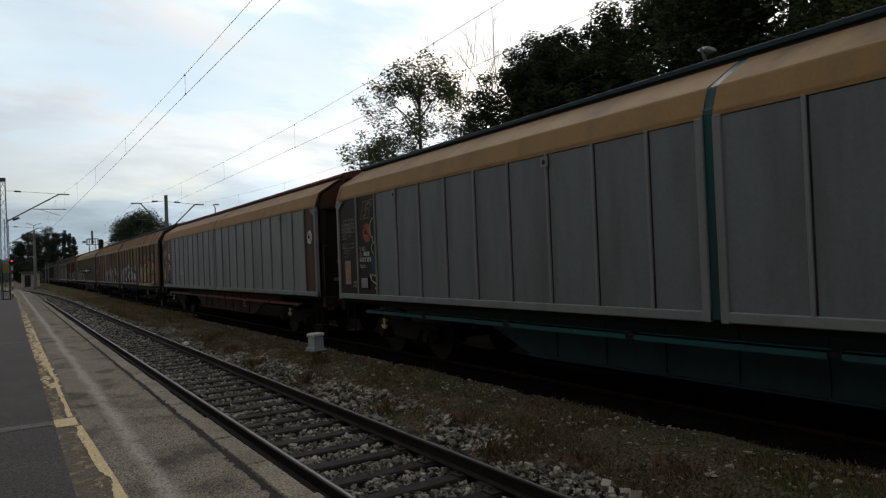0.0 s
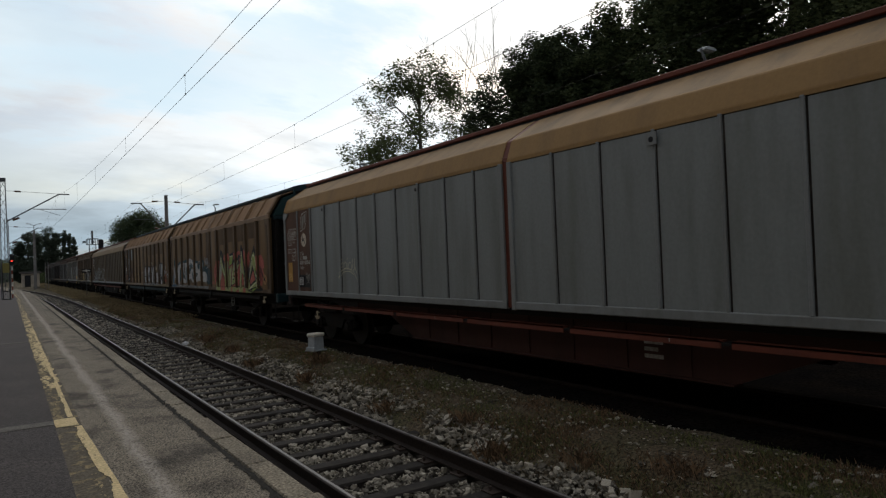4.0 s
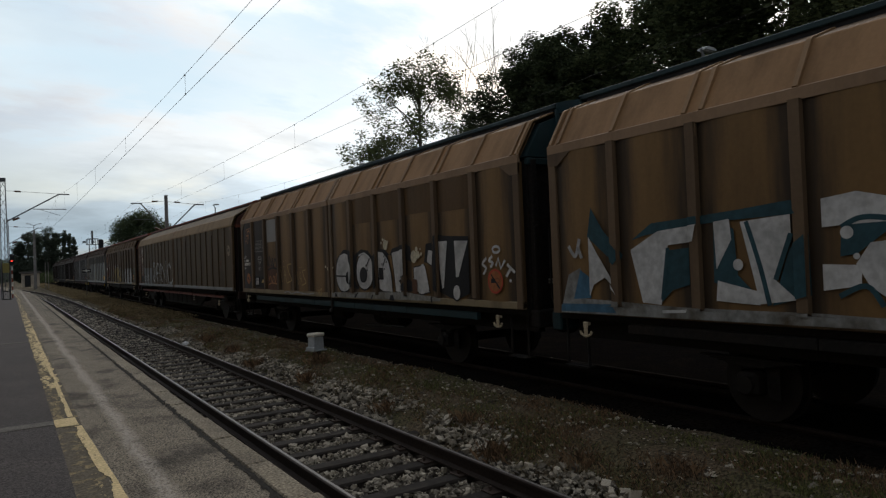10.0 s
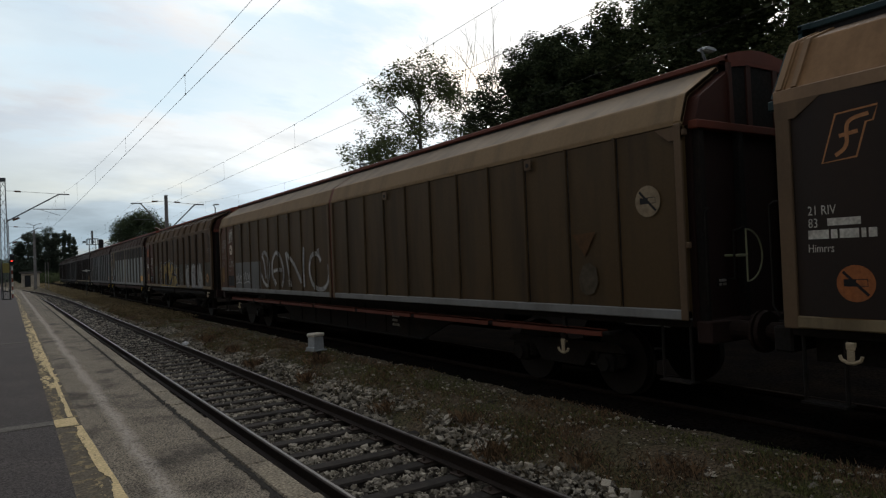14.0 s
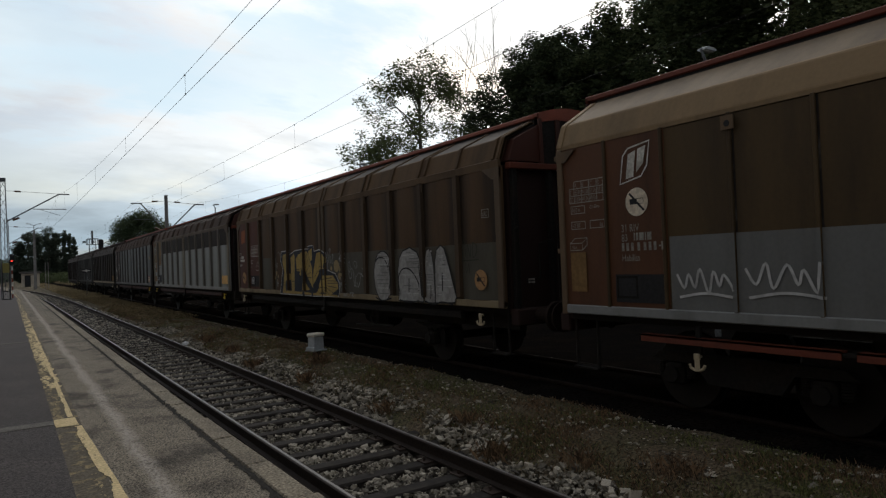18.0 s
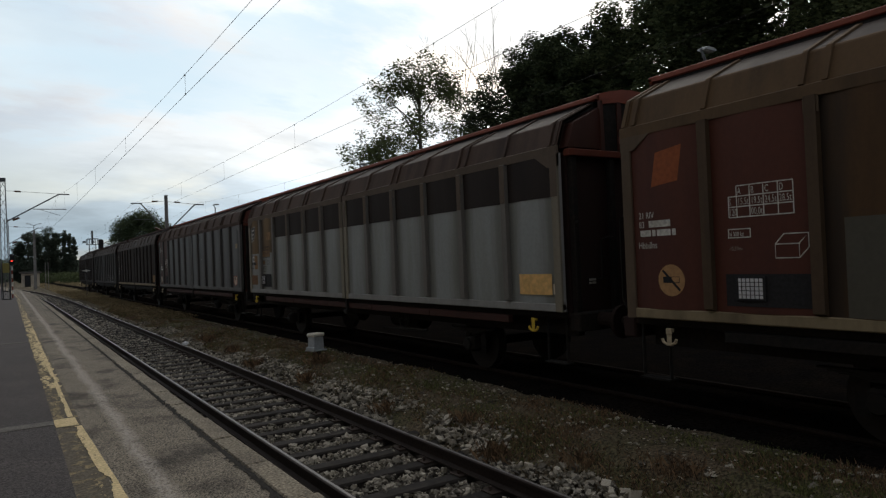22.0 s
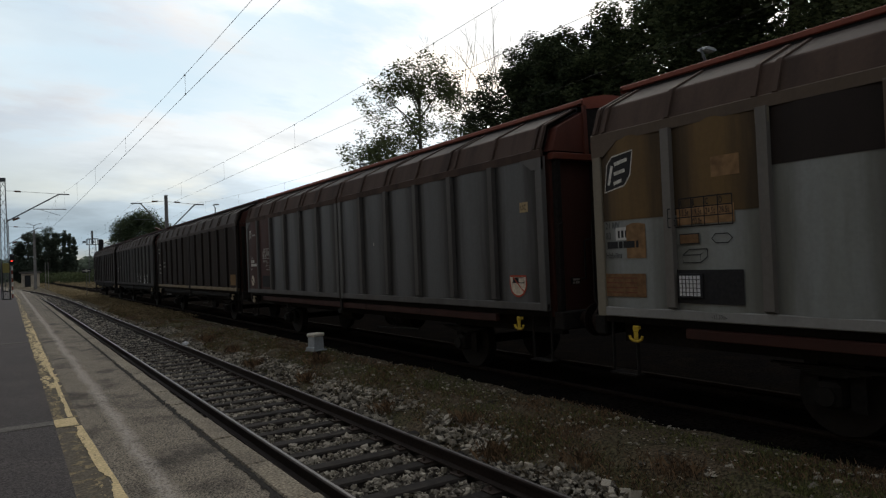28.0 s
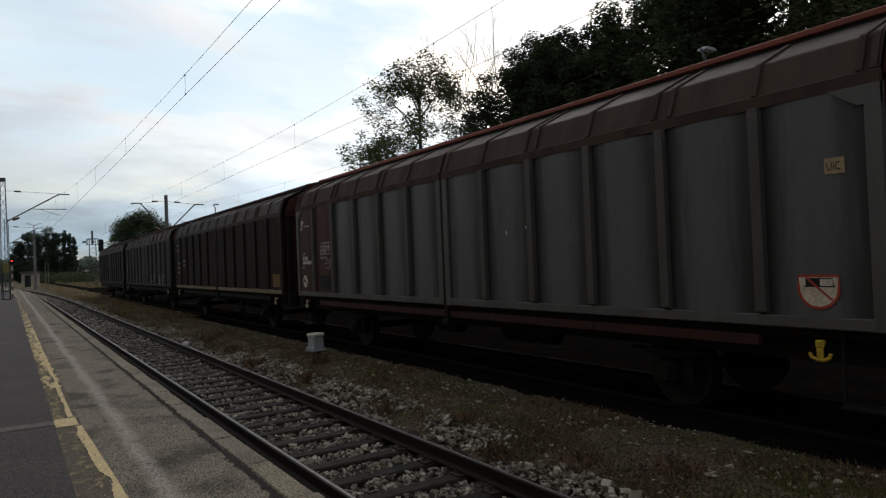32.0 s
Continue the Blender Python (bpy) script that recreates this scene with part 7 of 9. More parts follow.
def M4(S, C):
    S.patch("end_panel", -9.95, -8.19, SILL_Z, 3.40, PANELBR, "red-brown end panel")
    S.patch("grey_patch", -8.17, -5.42, SILL_Z, 2.12, GREYPATCH, "grey repainted foot of the wall", on_ribs=True)
    long_block(S, DIMWHITE, DIMWHITE, "31")
    logo_leaf(S, -8.88, 2.81, 0.48, 0.48, WHITE, WHITE)
    S.disc(-8.63, 2.57, 0.175, CREAM, "cream no hump shunting disc", SPRAYB)
    S.disc(9.64, 2.56, 0.19, surface("disc_dull_tan", (0.30, 0.24, 0.16), 0.7, 0, 0.15, 18, (0.2, 0.14, 0.09), 0.6, 4), "dull tan no hump shunting disc", SPRAYB)
    S.brick(-9.82, 2.01, 0.32, 0.16, DIMWHITE)
    S.text("153m", -9.79, 2.03, 0.055, DIMWHITE, 0.75)
    S.patch("ochre_patch", -9.82, -9.53, 1.45, 1.98, surface("patch_dull_ochre", (0.22, 0.13, 0.05), 0.75, 0, 0.15, 20, (0.15, 0.09, 0.04), 0.5, 4), "dull ochre square")
    S.patch("black_panel", -9.02, -8.22, 1.33, 1.68, BLACK)
    S.outline_box(-9.0, -8.66, 1.38, 1.66, DARK_IRON, 0.03, "card_frame")
    S.tag(-8.05, 1.46, 0.68, 0.3, SPRAYW, 31, 0.03, 9)
    S.tag(-7.18, 1.48, 0.8, 0.34, SPRAYW, 32, 0.03, 8)
    W = SPRAYTHIN
    S.strokes([[(-5.22, 2.28), (-5.05, 2.15), (-4.95, 1.85), (-4.88, 1.6)], [(-5.32, 1.75), (-5.1, 1.5), (-4.78, 1.38), (-4.62, 1.55), (-4.55, 1.95), (-4.68, 2.25), (-4.95, 2.38), (-5.2, 2.3)],
               [(-4.0, 1.4), (-4.3, 1.75), (-4.25, 2.1), (-3.95, 2.33), (-3.6, 2.25), (-3.35, 1.9), (-3.35, 1.6), (-3.5, 1.36)], [(-4.2, 1.8), (-3.9, 1.84), (-3.45, 1.84)],
               [(-3.1, 2.32), (-2.95, 1.9), (-2.74, 1.38)], [(-3.05, 2.3), (-2.5, 2.0), (-1.95, 1.5)], [(-1.72, 2.42), (-1.78, 1.9), (-1.75, 1.38)],
               [(-0.60, 2.02), (-0.75, 2.2), (-1.05, 2.22), (-1.28, 2.1), (-1.36, 1.8), (-1.2, 1.5), (-0.85, 1.35), (-0.45, 1.36), (-0.2, 1.5), (-0.12, 1.7), (-0.13, 1.95)], [(-0.75, 2.35), (-0.72, 2.2), (-0.58, 2.06)]], 0.115, W, "sprayed_word", "whitish sprayed letters")
    # thicker paint where the can slowed down
    S.strokes([[(-5.22, 2.28), (-5.1, 2.2), (-5.03, 2.1)], [(-5.2, 1.58), (-5.05, 1.47), (-4.8, 1.38)], [(-4.3, 1.7), (-4.24, 2.06), (-4.0, 2.31), (-3.8, 2.31)], [(-3.96, 1.44), (-4.1, 1.58)], [(-4.15, 1.81), (-3.85, 1.84)],
               [(-3.1, 2.32), (-3.0, 2.05), (-2.95, 1.9)], [(-2.82, 1.56), (-2.74, 1.38)], [(-2.95, 2.25), (-2.6, 2.05)], [(-1.76, 1.7), (-1.75, 1.38)], [(-0.78, 2.2), (-0.68, 2.12), (-0.58, 2.04)], [(-1.3, 2.04), (-1.36, 1.8), (-1.25, 1.58)], [(-0.45, 1.36), (-0.2, 1.5), (-0.13, 1.7)]], 0.06, SPRAYW, "sprayed_highlight", "dense white spray")
    SMEAR = surface("rubbed_smear", (0.085, 0.07, 0.048), 0.7, 0, 0.2, 14, (0.06, 0.045, 0.025), 0.9, 4)
    S.shape([(8.42, 1.62), (8.5, 1.8), (8.62, 1.84), (8.74, 1.77), (8.78, 1.58), (8.7, 1.44), (8.55, 1.4), (8.44, 1.48)], SMEAR, "rubbed_smear", "pale rubbed smear")
    S.shape([(8.32, 2.22), (8.76, 2.24), (8.55, 1.92)], surface("faded_triangle", (0.10, 0.05, 0.018), 0.65, 0, 0.15, 14, (0.066, 0.038, 0.015), 0.8, 4), "faded_triangle", "faded rust-brown triangle")


def M5(S, C):
    S.patch("end_panel", -7.1, -4.72, SILL_Z, 3.38, MAROON, "maroon end panel")
    S.patch("mud_patch", -4.5, -3.3, SILL_Z, 2.2, MUDGREY, "grey repainted foot of the wall", on_ribs=False)
    S.patch("mud_patch", 0.1, 7.25, SILL_Z, 2.2, MUDGREY, "grey repainted foot of the wall", on_ribs=False)
    S.shape([(-6.7, 2.72), (-6.62, 3.12), (-6.25, 3.17), (-6.32, 2.76)], surface("badge_orange", (0.30, 0.085, 0.03), 0.7), "badge", on_ribs=False)
    S.text("21 RIV", -6.90, 2.35, 0.11, WHITE, 0.75)
    S.text("83", -6.90, 2.24, 0.11, WHITE, 0.75)
    S.bars(-6.76, 2.24, (0.32,), 0.08, WHITE)
    S.bars(-6.90, 2.135, (0.17, 0.05, 0.2, 0.05), 0.075, WHITE, 0.02)
    S.text("Hbbillns", -6.92, 1.99, 0.115, WHITE, 0.75)
    S.disc(-6.46, 1.61, 0.185, surface("disc_tan", (0.42, 0.24, 0.11)), "tan no hump shunting disc", SPRAYB)
    S.table(-5.68, -4.97, 2.28, 2.61, T_SHORT, WHITE)
    S.outline_box(-5.70, -5.43, 2.06, 2.16, WHITE)
    S.text("16 500 kg", -5.69, 2.08, 0.07, WHITE, 0.65)
    S.text("-15.50m-", -5.69, 1.93, 0.06, DIMWHITE, 0.75)
    S.brick(-5.17, 1.84, 0.33, 0.24, WHITE)
    S.card(-5.59, -5.30, 1.42, 1.64, (-5.75, -4.74, 1.34, 1.68))
    Y, B, W = SPRAYYEL, SPRAYNAVY, SPRAYW
    B5 = SPRAYNAVY
    S.shape([(-2.98, 1.2), (-2.72, 1.86), (-2.87, 2.09), (-2.8, 2.35), (-2.23, 2.36), (-2.18, 2.25), (-1.71, 2.35), (-0.93, 2.37), (-0.75, 2.36), (-0.8, 2.43), (-0.42, 2.44), (-0.37, 2.29), (-0.08, 2.32), (0.09, 2.31), (0.34, 2.22), (0.43, 2.04), (0.44, 1.81), (0.93, 1.72), (1.09, 1.53), (1.12, 1.34), (1.07, 1.19), (-0.42, 1.16), (-2.98, 1.17)], B5, "graffiti_ground", "navy outline of a yellow graffiti piece", SPRAYW, 0.022)
    S.shape([(-2.77, 1.25), (-2.62, 1.78), (-2.74, 2.05), (-2.69, 2.27), (-2.3, 2.28), (-2.31, 1.74), (-2.09, 1.74), (-2.11, 2.17), (-1.79, 2.28), (-1.73, 2.19), (-1.83, 1.24), (-2.06, 1.23), (-2.1, 1.56), (-2.35, 1.54), (-2.43, 1.24)], Y, "graffiti_letter", "yellow graffiti letter outlined in navy", B5, 0.02)
    S.shape([(-1.65, 1.25), (-1.66, 1.84), (-1.17, 1.87), (-1.17, 1.56), (-1.45, 1.7), (-1.41, 1.78), (-1.61, 1.8), (-1.68, 2.12), (-1.47, 2.25), (-0.93, 2.32), (-0.74, 2.25), (-0.52, 1.89), (-0.49, 1.35), (-0.7, 1.31), (-1.09, 1.53), (-1.14, 1.3)], Y, "graffiti_letter", "yellow graffiti letter outlined in navy", B5, 0.02)
    S.shape([(-0.75, 2.31), (-0.49, 2.38), (-0.5, 2.08), (-0.65, 2.02)], Y, "graffiti_letter", "yellow graffiti letter outlined in navy", B5, 0.02)
    S.shape([(-0.48, 1.44), (-0.48, 1.7), (-0.24, 2.25), (0.09, 2.27), (0.33, 2.11), (0.36, 1.84), (-0.02, 1.82), (-0.29, 1.57)], Y, "graffiti_letter", "yellow graffiti letter outlined in navy", B5, 0.02)
    S.shape([(-0.04, 1.51), (0.14, 1.69), (0.78, 1.69), (1.02, 1.52), (1.06, 1.36), (0.59, 1.19), (0.12, 1.27), (-0.33, 1.2)], Y, "graffiti_letter", "yellow graffiti letter outlined in navy", B5, 0.02)
    S.shape([(-2.77, 1.19), (1.04, 1.18), (1.0, 1.22), (-2.74, 1.27)], Y, "graffiti_fill", "")
    S.strokes([[(-2.75, 1.48), (-2.41, 1.48)], [(-2.76, 1.42), (-2.41, 1.42)], [(-2.04, 1.52), (-1.77, 1.52)], [(-2.05, 1.45), (-1.78, 1.45)], [(-1.04, 2.3), (-0.96, 1.96)], [(-0.82, 2.25), (-1.05, 2.03)], [(-0.72, 2.15), (-1.05, 1.86)], [(-0.66, 1.95), (-1.02, 1.73)], [(-0.59, 1.76), (-0.99, 1.68)], [(-0.98, 1.63), (-0.58, 1.63)], [(0.42, 1.55), (0.99, 1.55)], [(0.42, 1.49), (1.0, 1.5)], [(0.37, 1.43), (0.98, 1.39)], [(0.21, 1.4), (0.9, 1.24)], [(0.16, 1.36), (0.59, 1.19)], [(0.1, 1.35), (0.28, 1.19)], [(-0.29, 1.54), (0.3, 1.6), (0.7, 1.63)], [(-0.27, 1.35), (0.21, 1.4)], [(-0.39, 1.63), (-0.02, 1.91), (0.32, 1.87)]], 0.016, B5, "graffiti_line", curve=False)
    S.shape([(-1.31, 1.7), (-1.16, 1.7), (-1.15, 1.56), (-1.3, 1.55)], B5, "graffiti_fill", "")
    S.shape([(-2.35, 1.54), (-2.1, 1.54), (-2.12, 1.38), (-2.34, 1.37)], B5, "graffiti_fill", "")
    S.shape([(0.22, 1.96), (0.33, 1.99), (0.32, 1.86), (0.22, 1.84)], B5, "graffiti_fill", "")
    S.shape([(-1.27, 1.23), (-1.11, 1.26), (-1.09, 1.15), (-1.24, 1.15)], B5, "graffiti_fill", "")
    S.shape([(-0.61, 1.25), (-0.46, 1.33), (-0.5, 1.16), (-0.61, 1.15)], B5, "graffiti_fill", "")
    S.strokes([[(0.5, 2.24), (0.56, 1.98), (0.62, 2.21), (0.51, 2.16)], [(0.69, 2.15), (0.66, 1.98), (0.74, 2.06)], [(0.77, 2.15), (0.84, 2.18), (0.76, 1.97), (0.88, 2.0)], [(0.65, 2.32), (0.7, 2.29), (0.66, 2.23), (0.61, 2.28), (0.65, 2.32)]], 0.014, SPRAYTHIN, "graffiti_tag")
    S.strokes([[(1.65, 1.97), (1.75, 1.98), (1.76, 1.79), (1.66, 1.77), (1.65, 1.97)], [(1.67, 1.74), (1.72, 1.61), (1.83, 1.64)], [(1.73, 1.79), (1.88, 1.83), (1.78, 1.61)], [(1.93, 1.91), (1.98, 1.99), (2.1, 1.97), (2.12, 1.88), (2.03, 1.84), (2.0, 1.91)], [(1.94, 1.79), (1.96, 1.54), (2.01, 1.46), (2.05, 1.69)], [(2.08, 1.64), (2.17, 1.73), (2.28, 1.69), (2.24, 1.54), (2.15, 1.42), (2.1, 1.54)], [(2.28, 1.73), (2.38, 1.66), (2.42, 1.8), (2.34, 1.83)], [(1.95, 1.45), (2.1, 1.44)]], 0.016, SPRAYTHIN, "graffiti_tag")
    S.strokes([[(1.34, 1.27), (1.39, 1.2), (1.44, 1.27), (1.48, 1.21), (1.54, 1.29)], [(1.58, 1.27), (1.56, 1.2), (1.66, 1.21)], [(1.7, 1.22), (1.7, 1.29), (1.78, 1.28), (1.7, 1.25)], [(1.81, 1.29), (1.9, 1.28), (1.81, 1.22), (1.92, 1.22)]], 0.016, SPRAYTHIN, "graffiti_tag")
    S.strokes([[(-3.06, 2.33), (-2.96, 2.34), (-2.97, 2.21)], [(-2.89, 2.36), (-2.9, 2.26), (-2.79, 2.25)], [(-2.78, 2.37), (-2.8, 2.18)]], 0.014, SPRAYTHIN, "graffiti_tag", curve=False)
    spot = surface("spray_sand", (0.34, 0.26, 0.14), 0.7)
    for u, z, r in ((1.0, 1.9, 0.14), (1.16, 1.66, 0.085), (1.27, 1.83, 0.07), (0.71, 1.85, 0.055), (1.36, 1.7, 0.04), (-3.25, 1.75, 0.07), (-3.1, 1.66, 0.05), (-3.4, 1.62, 0.05), (-3.15, 1.55, 0.04)):
        S.disc(u, z, r, spot, "sand coloured spot", name="paint_spot")
    for u, z, r in ((1.32, 2.07, 0.17), (1.35, 1.48, 0.17), (-3.2, 1.95, 0.12), (-3.15, 1.45, 0.1)):
        S.strokes([[(u - r * math.cos(a), z - r * math.sin(a)), (u + r * math.cos(a), z + r * math.sin(a))] for a in (0, 0.8, 1.6, 2.4)], 0.014, SPRAYTHIN, "star_scribble", curve=False)
    # silver letters
    K = surface("spray_worn_silver", (0.38, 0.38, 0.375), 0.6, 0.1, 0.15, 12, (0.2, 0.195, 0.18), 0.8, 2.5)
    S.shape(ring_pts(3.35, 1.66, 0.40, 0.52), K, "graffiti_letter", "silver rounded graffiti letter", SPRAYB, 0.03)
    S.shape([(4.0, 1.18), (3.98, 1.75), (4.06, 2.0), (4.22, 2.15), (4.5, 2.21), (4.73, 2.12), (4.88, 1.9), (4.94, 1.55), (4.95, 1.18)], K, "graffiti_letter", "silver rounded graffiti letter", SPRAYB, 0.03)
    S.shape([(5.0, 1.18), (5.0, 1.95), (5.07, 2.13), (5.19, 2.17), (5.29, 2.06), (5.34, 1.85), (5.36, 1.18)], K, "graffiti_letter", "silver graffiti letter", SPRAYB, 0.025)
    S.shape([(5.37, 1.18), (5.39, 1.9), (5.46, 2.13), (5.6, 2.21), (5.72, 2.15), (5.83, 1.88), (6.03, 1.3), (6.0, 1.2)], K, "graffiti_letter", "silver graffiti letter", SPRAYB, 0.03)
    # streaks of the wide spray cap
    r5 = random.Random(77)
    ln = []
    for i in range(20):
        z = 1.30 + 0.043 * i + r5.uniform(-0.012, 0.012)
        for a, b in ((3.02 + 0.12 * abs(z - 1.66), 3.68 - 0.15 * abs(z - 1.66)), (4.03, 4.86 - 0.1 * max(z - 1.9, 0)), (5.04, 5.3), (5.42, 5.92 - 0.42 * max(z - 1.5, 0))):
            if r5.random() < 0.7:
                q0, q1 = sorted((r5.uniform(a, b), r5.uniform(a, b)))
                ln.append([(q0, z), (q1 + 0.08 if q1 + 0.08 < b else b, z + r5.uniform(-0.006, 0.006))])
    S.strokes(ln[::2], 0.014, GREYPATCH, "silver_streak", curve=False)
    S.strokes(ln[1::2], 0.012, SPRAYW, "silver_streak", curve=False)
    S.strokes([[(3.02, 1.95), (3.2, 2.04), (3.42, 2.02), (3.55, 1.86), (3.6, 1.7)], [(4.05, 1.3), (4.0, 1.62), (4.2, 1.8), (4.5, 1.78), (4.75, 1.55), (4.8, 1.3)], [(4.42, 1.35), (4.44, 1.62)], [(4.98, 1.25), (5.02, 1.7)], [(5.62, 1.4), (5.63, 1.72)], [(5.2, 1.25), (5.22, 1.5)], [(3.0, 1.22), (3.3, 1.16), (3.7, 1.22)], [(4.05, 1.2), (4.4, 1.155), (4.8, 1.2)], [(5.0, 1.2), (5.3, 1.155), (5.6, 1.2), (5.95, 1.17)]], 0.03, SPRAYB, "graffiti_line")
    S.disc(6.79, 1.6, 0.17, surface("disc_tan", (0.42, 0.24, 0.11)), "tan no hump shunting disc", SPRAYB)
    S.outline_box(6.88, 7.06, 2.6, 2.74, DIMWHITE, 0.01)
    S.text("UIC", 6.9, 2.63, 0.1, DIMWHITE, 0.8)
    S.strokes([[(6.28, 1.95), (6.26, 2.2), (6.34, 2.25), (6.38, 1.98)], [(6.42, 1.96), (6.43, 2.2), (6.52, 1.98), (6.53, 2.22)], [(6.60, 2.22), (6.60, 1.98), (6.70, 2.04), (6.71, 2.16), (6.60, 2.22)], [(6.36, 1.88), (6.38, 1.72), (6.46, 1.86), (6.48, 1.70)], [(6.22, 1.92), (6.76, 1.93)]], 0.018, surface("spray_dim_green", (0.045, 0.05, 0.035), 0.7), "graffiti_tag")


def M6(S, C):
    for a, b, d, d2 in sorted(S.cuts):
        if d == d2 and d > 0.02 and a > -4.9:
            S.patch("rib_band", a - S.off, b - S.off, 2.78, 3.365, EAVE6, "taupe upper end of a rib", on_ribs=True)
    S.patch("umber_band", -4.95, 7.12, 2.78, 3.37, UPPER6, "dark umber upper band", on_ribs=False)
    S.patch("ochre_panel", -7.1, -4.93, 2.36, 3.40, OCHREPAN, "ochre-brown upper panel", on_ribs=False)
    S.shape([(-7.04, 2.74), (-6.98, 3.07), (-6.9, 3.16), (-6.56, 3.2), (-6.6, 2.92), (-6.7, 2.8)], BLACK, "badge_ground", on_ribs=False)
    S.strokes([[(-7.05, 2.73), (-6.99, 3.08), (-6.90, 3.17), (-6.55, 3.21), (-6.6, 2.91), (-6.7, 2.79), (-7.05, 2.73)]], 0.018, WHITE, "badge_outline", curve=False)
    S.strokes([[(-6.97, 2.82), (-6.90, 3.06)], [(-6.86, 3.07), (-6.64, 3.11)], [(-6.87, 2.95), (-6.68, 2.98)], [(-6.88, 2.83), (-6.74, 2.86)]], 0.045, WHITE, "badge", curve=False)
    S.text("21 RIV", -7.04, 2.26, 0.115, BLACK, 0.75)
    S.text("83", -7.04, 2.13, 0.12, BLACK, 0.75)
    S.patch("white_label", -6.88, -6.47, 2.11, 2.27, surface("label_white", (0.6, 0.6, 0.58), 0.7), "white keeper label")
    S.bars(-6.84, 2.14, (0.03, 0.04, 0.22), 0.09, BLACK)
    S.patch("tan_patch", -6.7, -6.4, 1.88, 2.3, surface("patch_sand", (0.27, 0.16, 0.075), 0.75, 0, 0.2, 12, (0.16, 0.095, 0.05), 0.6, 4), rag=0.02)
    S.bars(-7.04, 2.01, (0.19, 0.06, 0.18, 0.04), 0.085, BLACK, 0.02)
    S.text("Hbbillns", -7.05, 1.885, 0.11, BLACK, 0.75)
    S.patch("rust_notice", -7.1, -6.42, 1.40, 1.69, surface("patch_rust_tan", (0.19, 0.105, 0.048), 0.75, 0, 0.2, 15, (0.11, 0.07, 0.045), 0.6, 4), "tan notice with faded lines")
    for i in range(4):
        S.bars(-7.08, 1.63 - 0.06 * i, (0.3, 0.2), 0.012, surface("faded_red_line", (0.16, 0.05, 0.03), 0.75))
    S.patch("tan_square", -5.46, -5.12, 2.74, 2.96, surface("patch_sand", (0.36, 0.22, 0.1)), "sand coloured square")
    S.patch("tan_ground", -5.95, -5.2, 2.24, 2.44, surface("patch_sand", (0.36, 0.22, 0.1)))
    S.table(-6.02, -5.22, 2.22, 2.54, T_SHORT, BLACK)
    S.patch("tan_box", -5.92, -5.64, 2.02, 2.14, surface("patch_rust_tan", (0.27, 0.15, 0.06)))
    S.outline_box(-5.92, -5.64, 2.02, 2.14, BLACK)
    S.strokes([[(-5.48, 2.07), (-5.43, 2.12), (-5.28, 2.12), (-5.23, 2.07), (-5.28, 2.02), (-5.43, 2.02), (-5.48, 2.07)]], 0.011, BLACK, "size_sign", curve=False)
    S.brick(-5.88, 1.81, 0.34, 0.15, BLACK)
    S.card(-5.92, -5.63, 1.43, 1.67, (-6.06, -5.12, 1.35, 1.73))
    S.text("-15,50m-", -5.52, 1.19, 0.07, BLACK, 0.75)
    S.patch("yellow_square", 6.37, 7.08, 1.39, 1.69, surface("patch_yellow", (0.80, 0.50, 0.19), 0.7, 0, 0.12, 15, (0.62, 0.36, 0.12), 0.5, 3), "yellow-ochre painted square")
    S.patch("cream_square", 7.1, 7.22, 1.4, 1.55, CREAM)


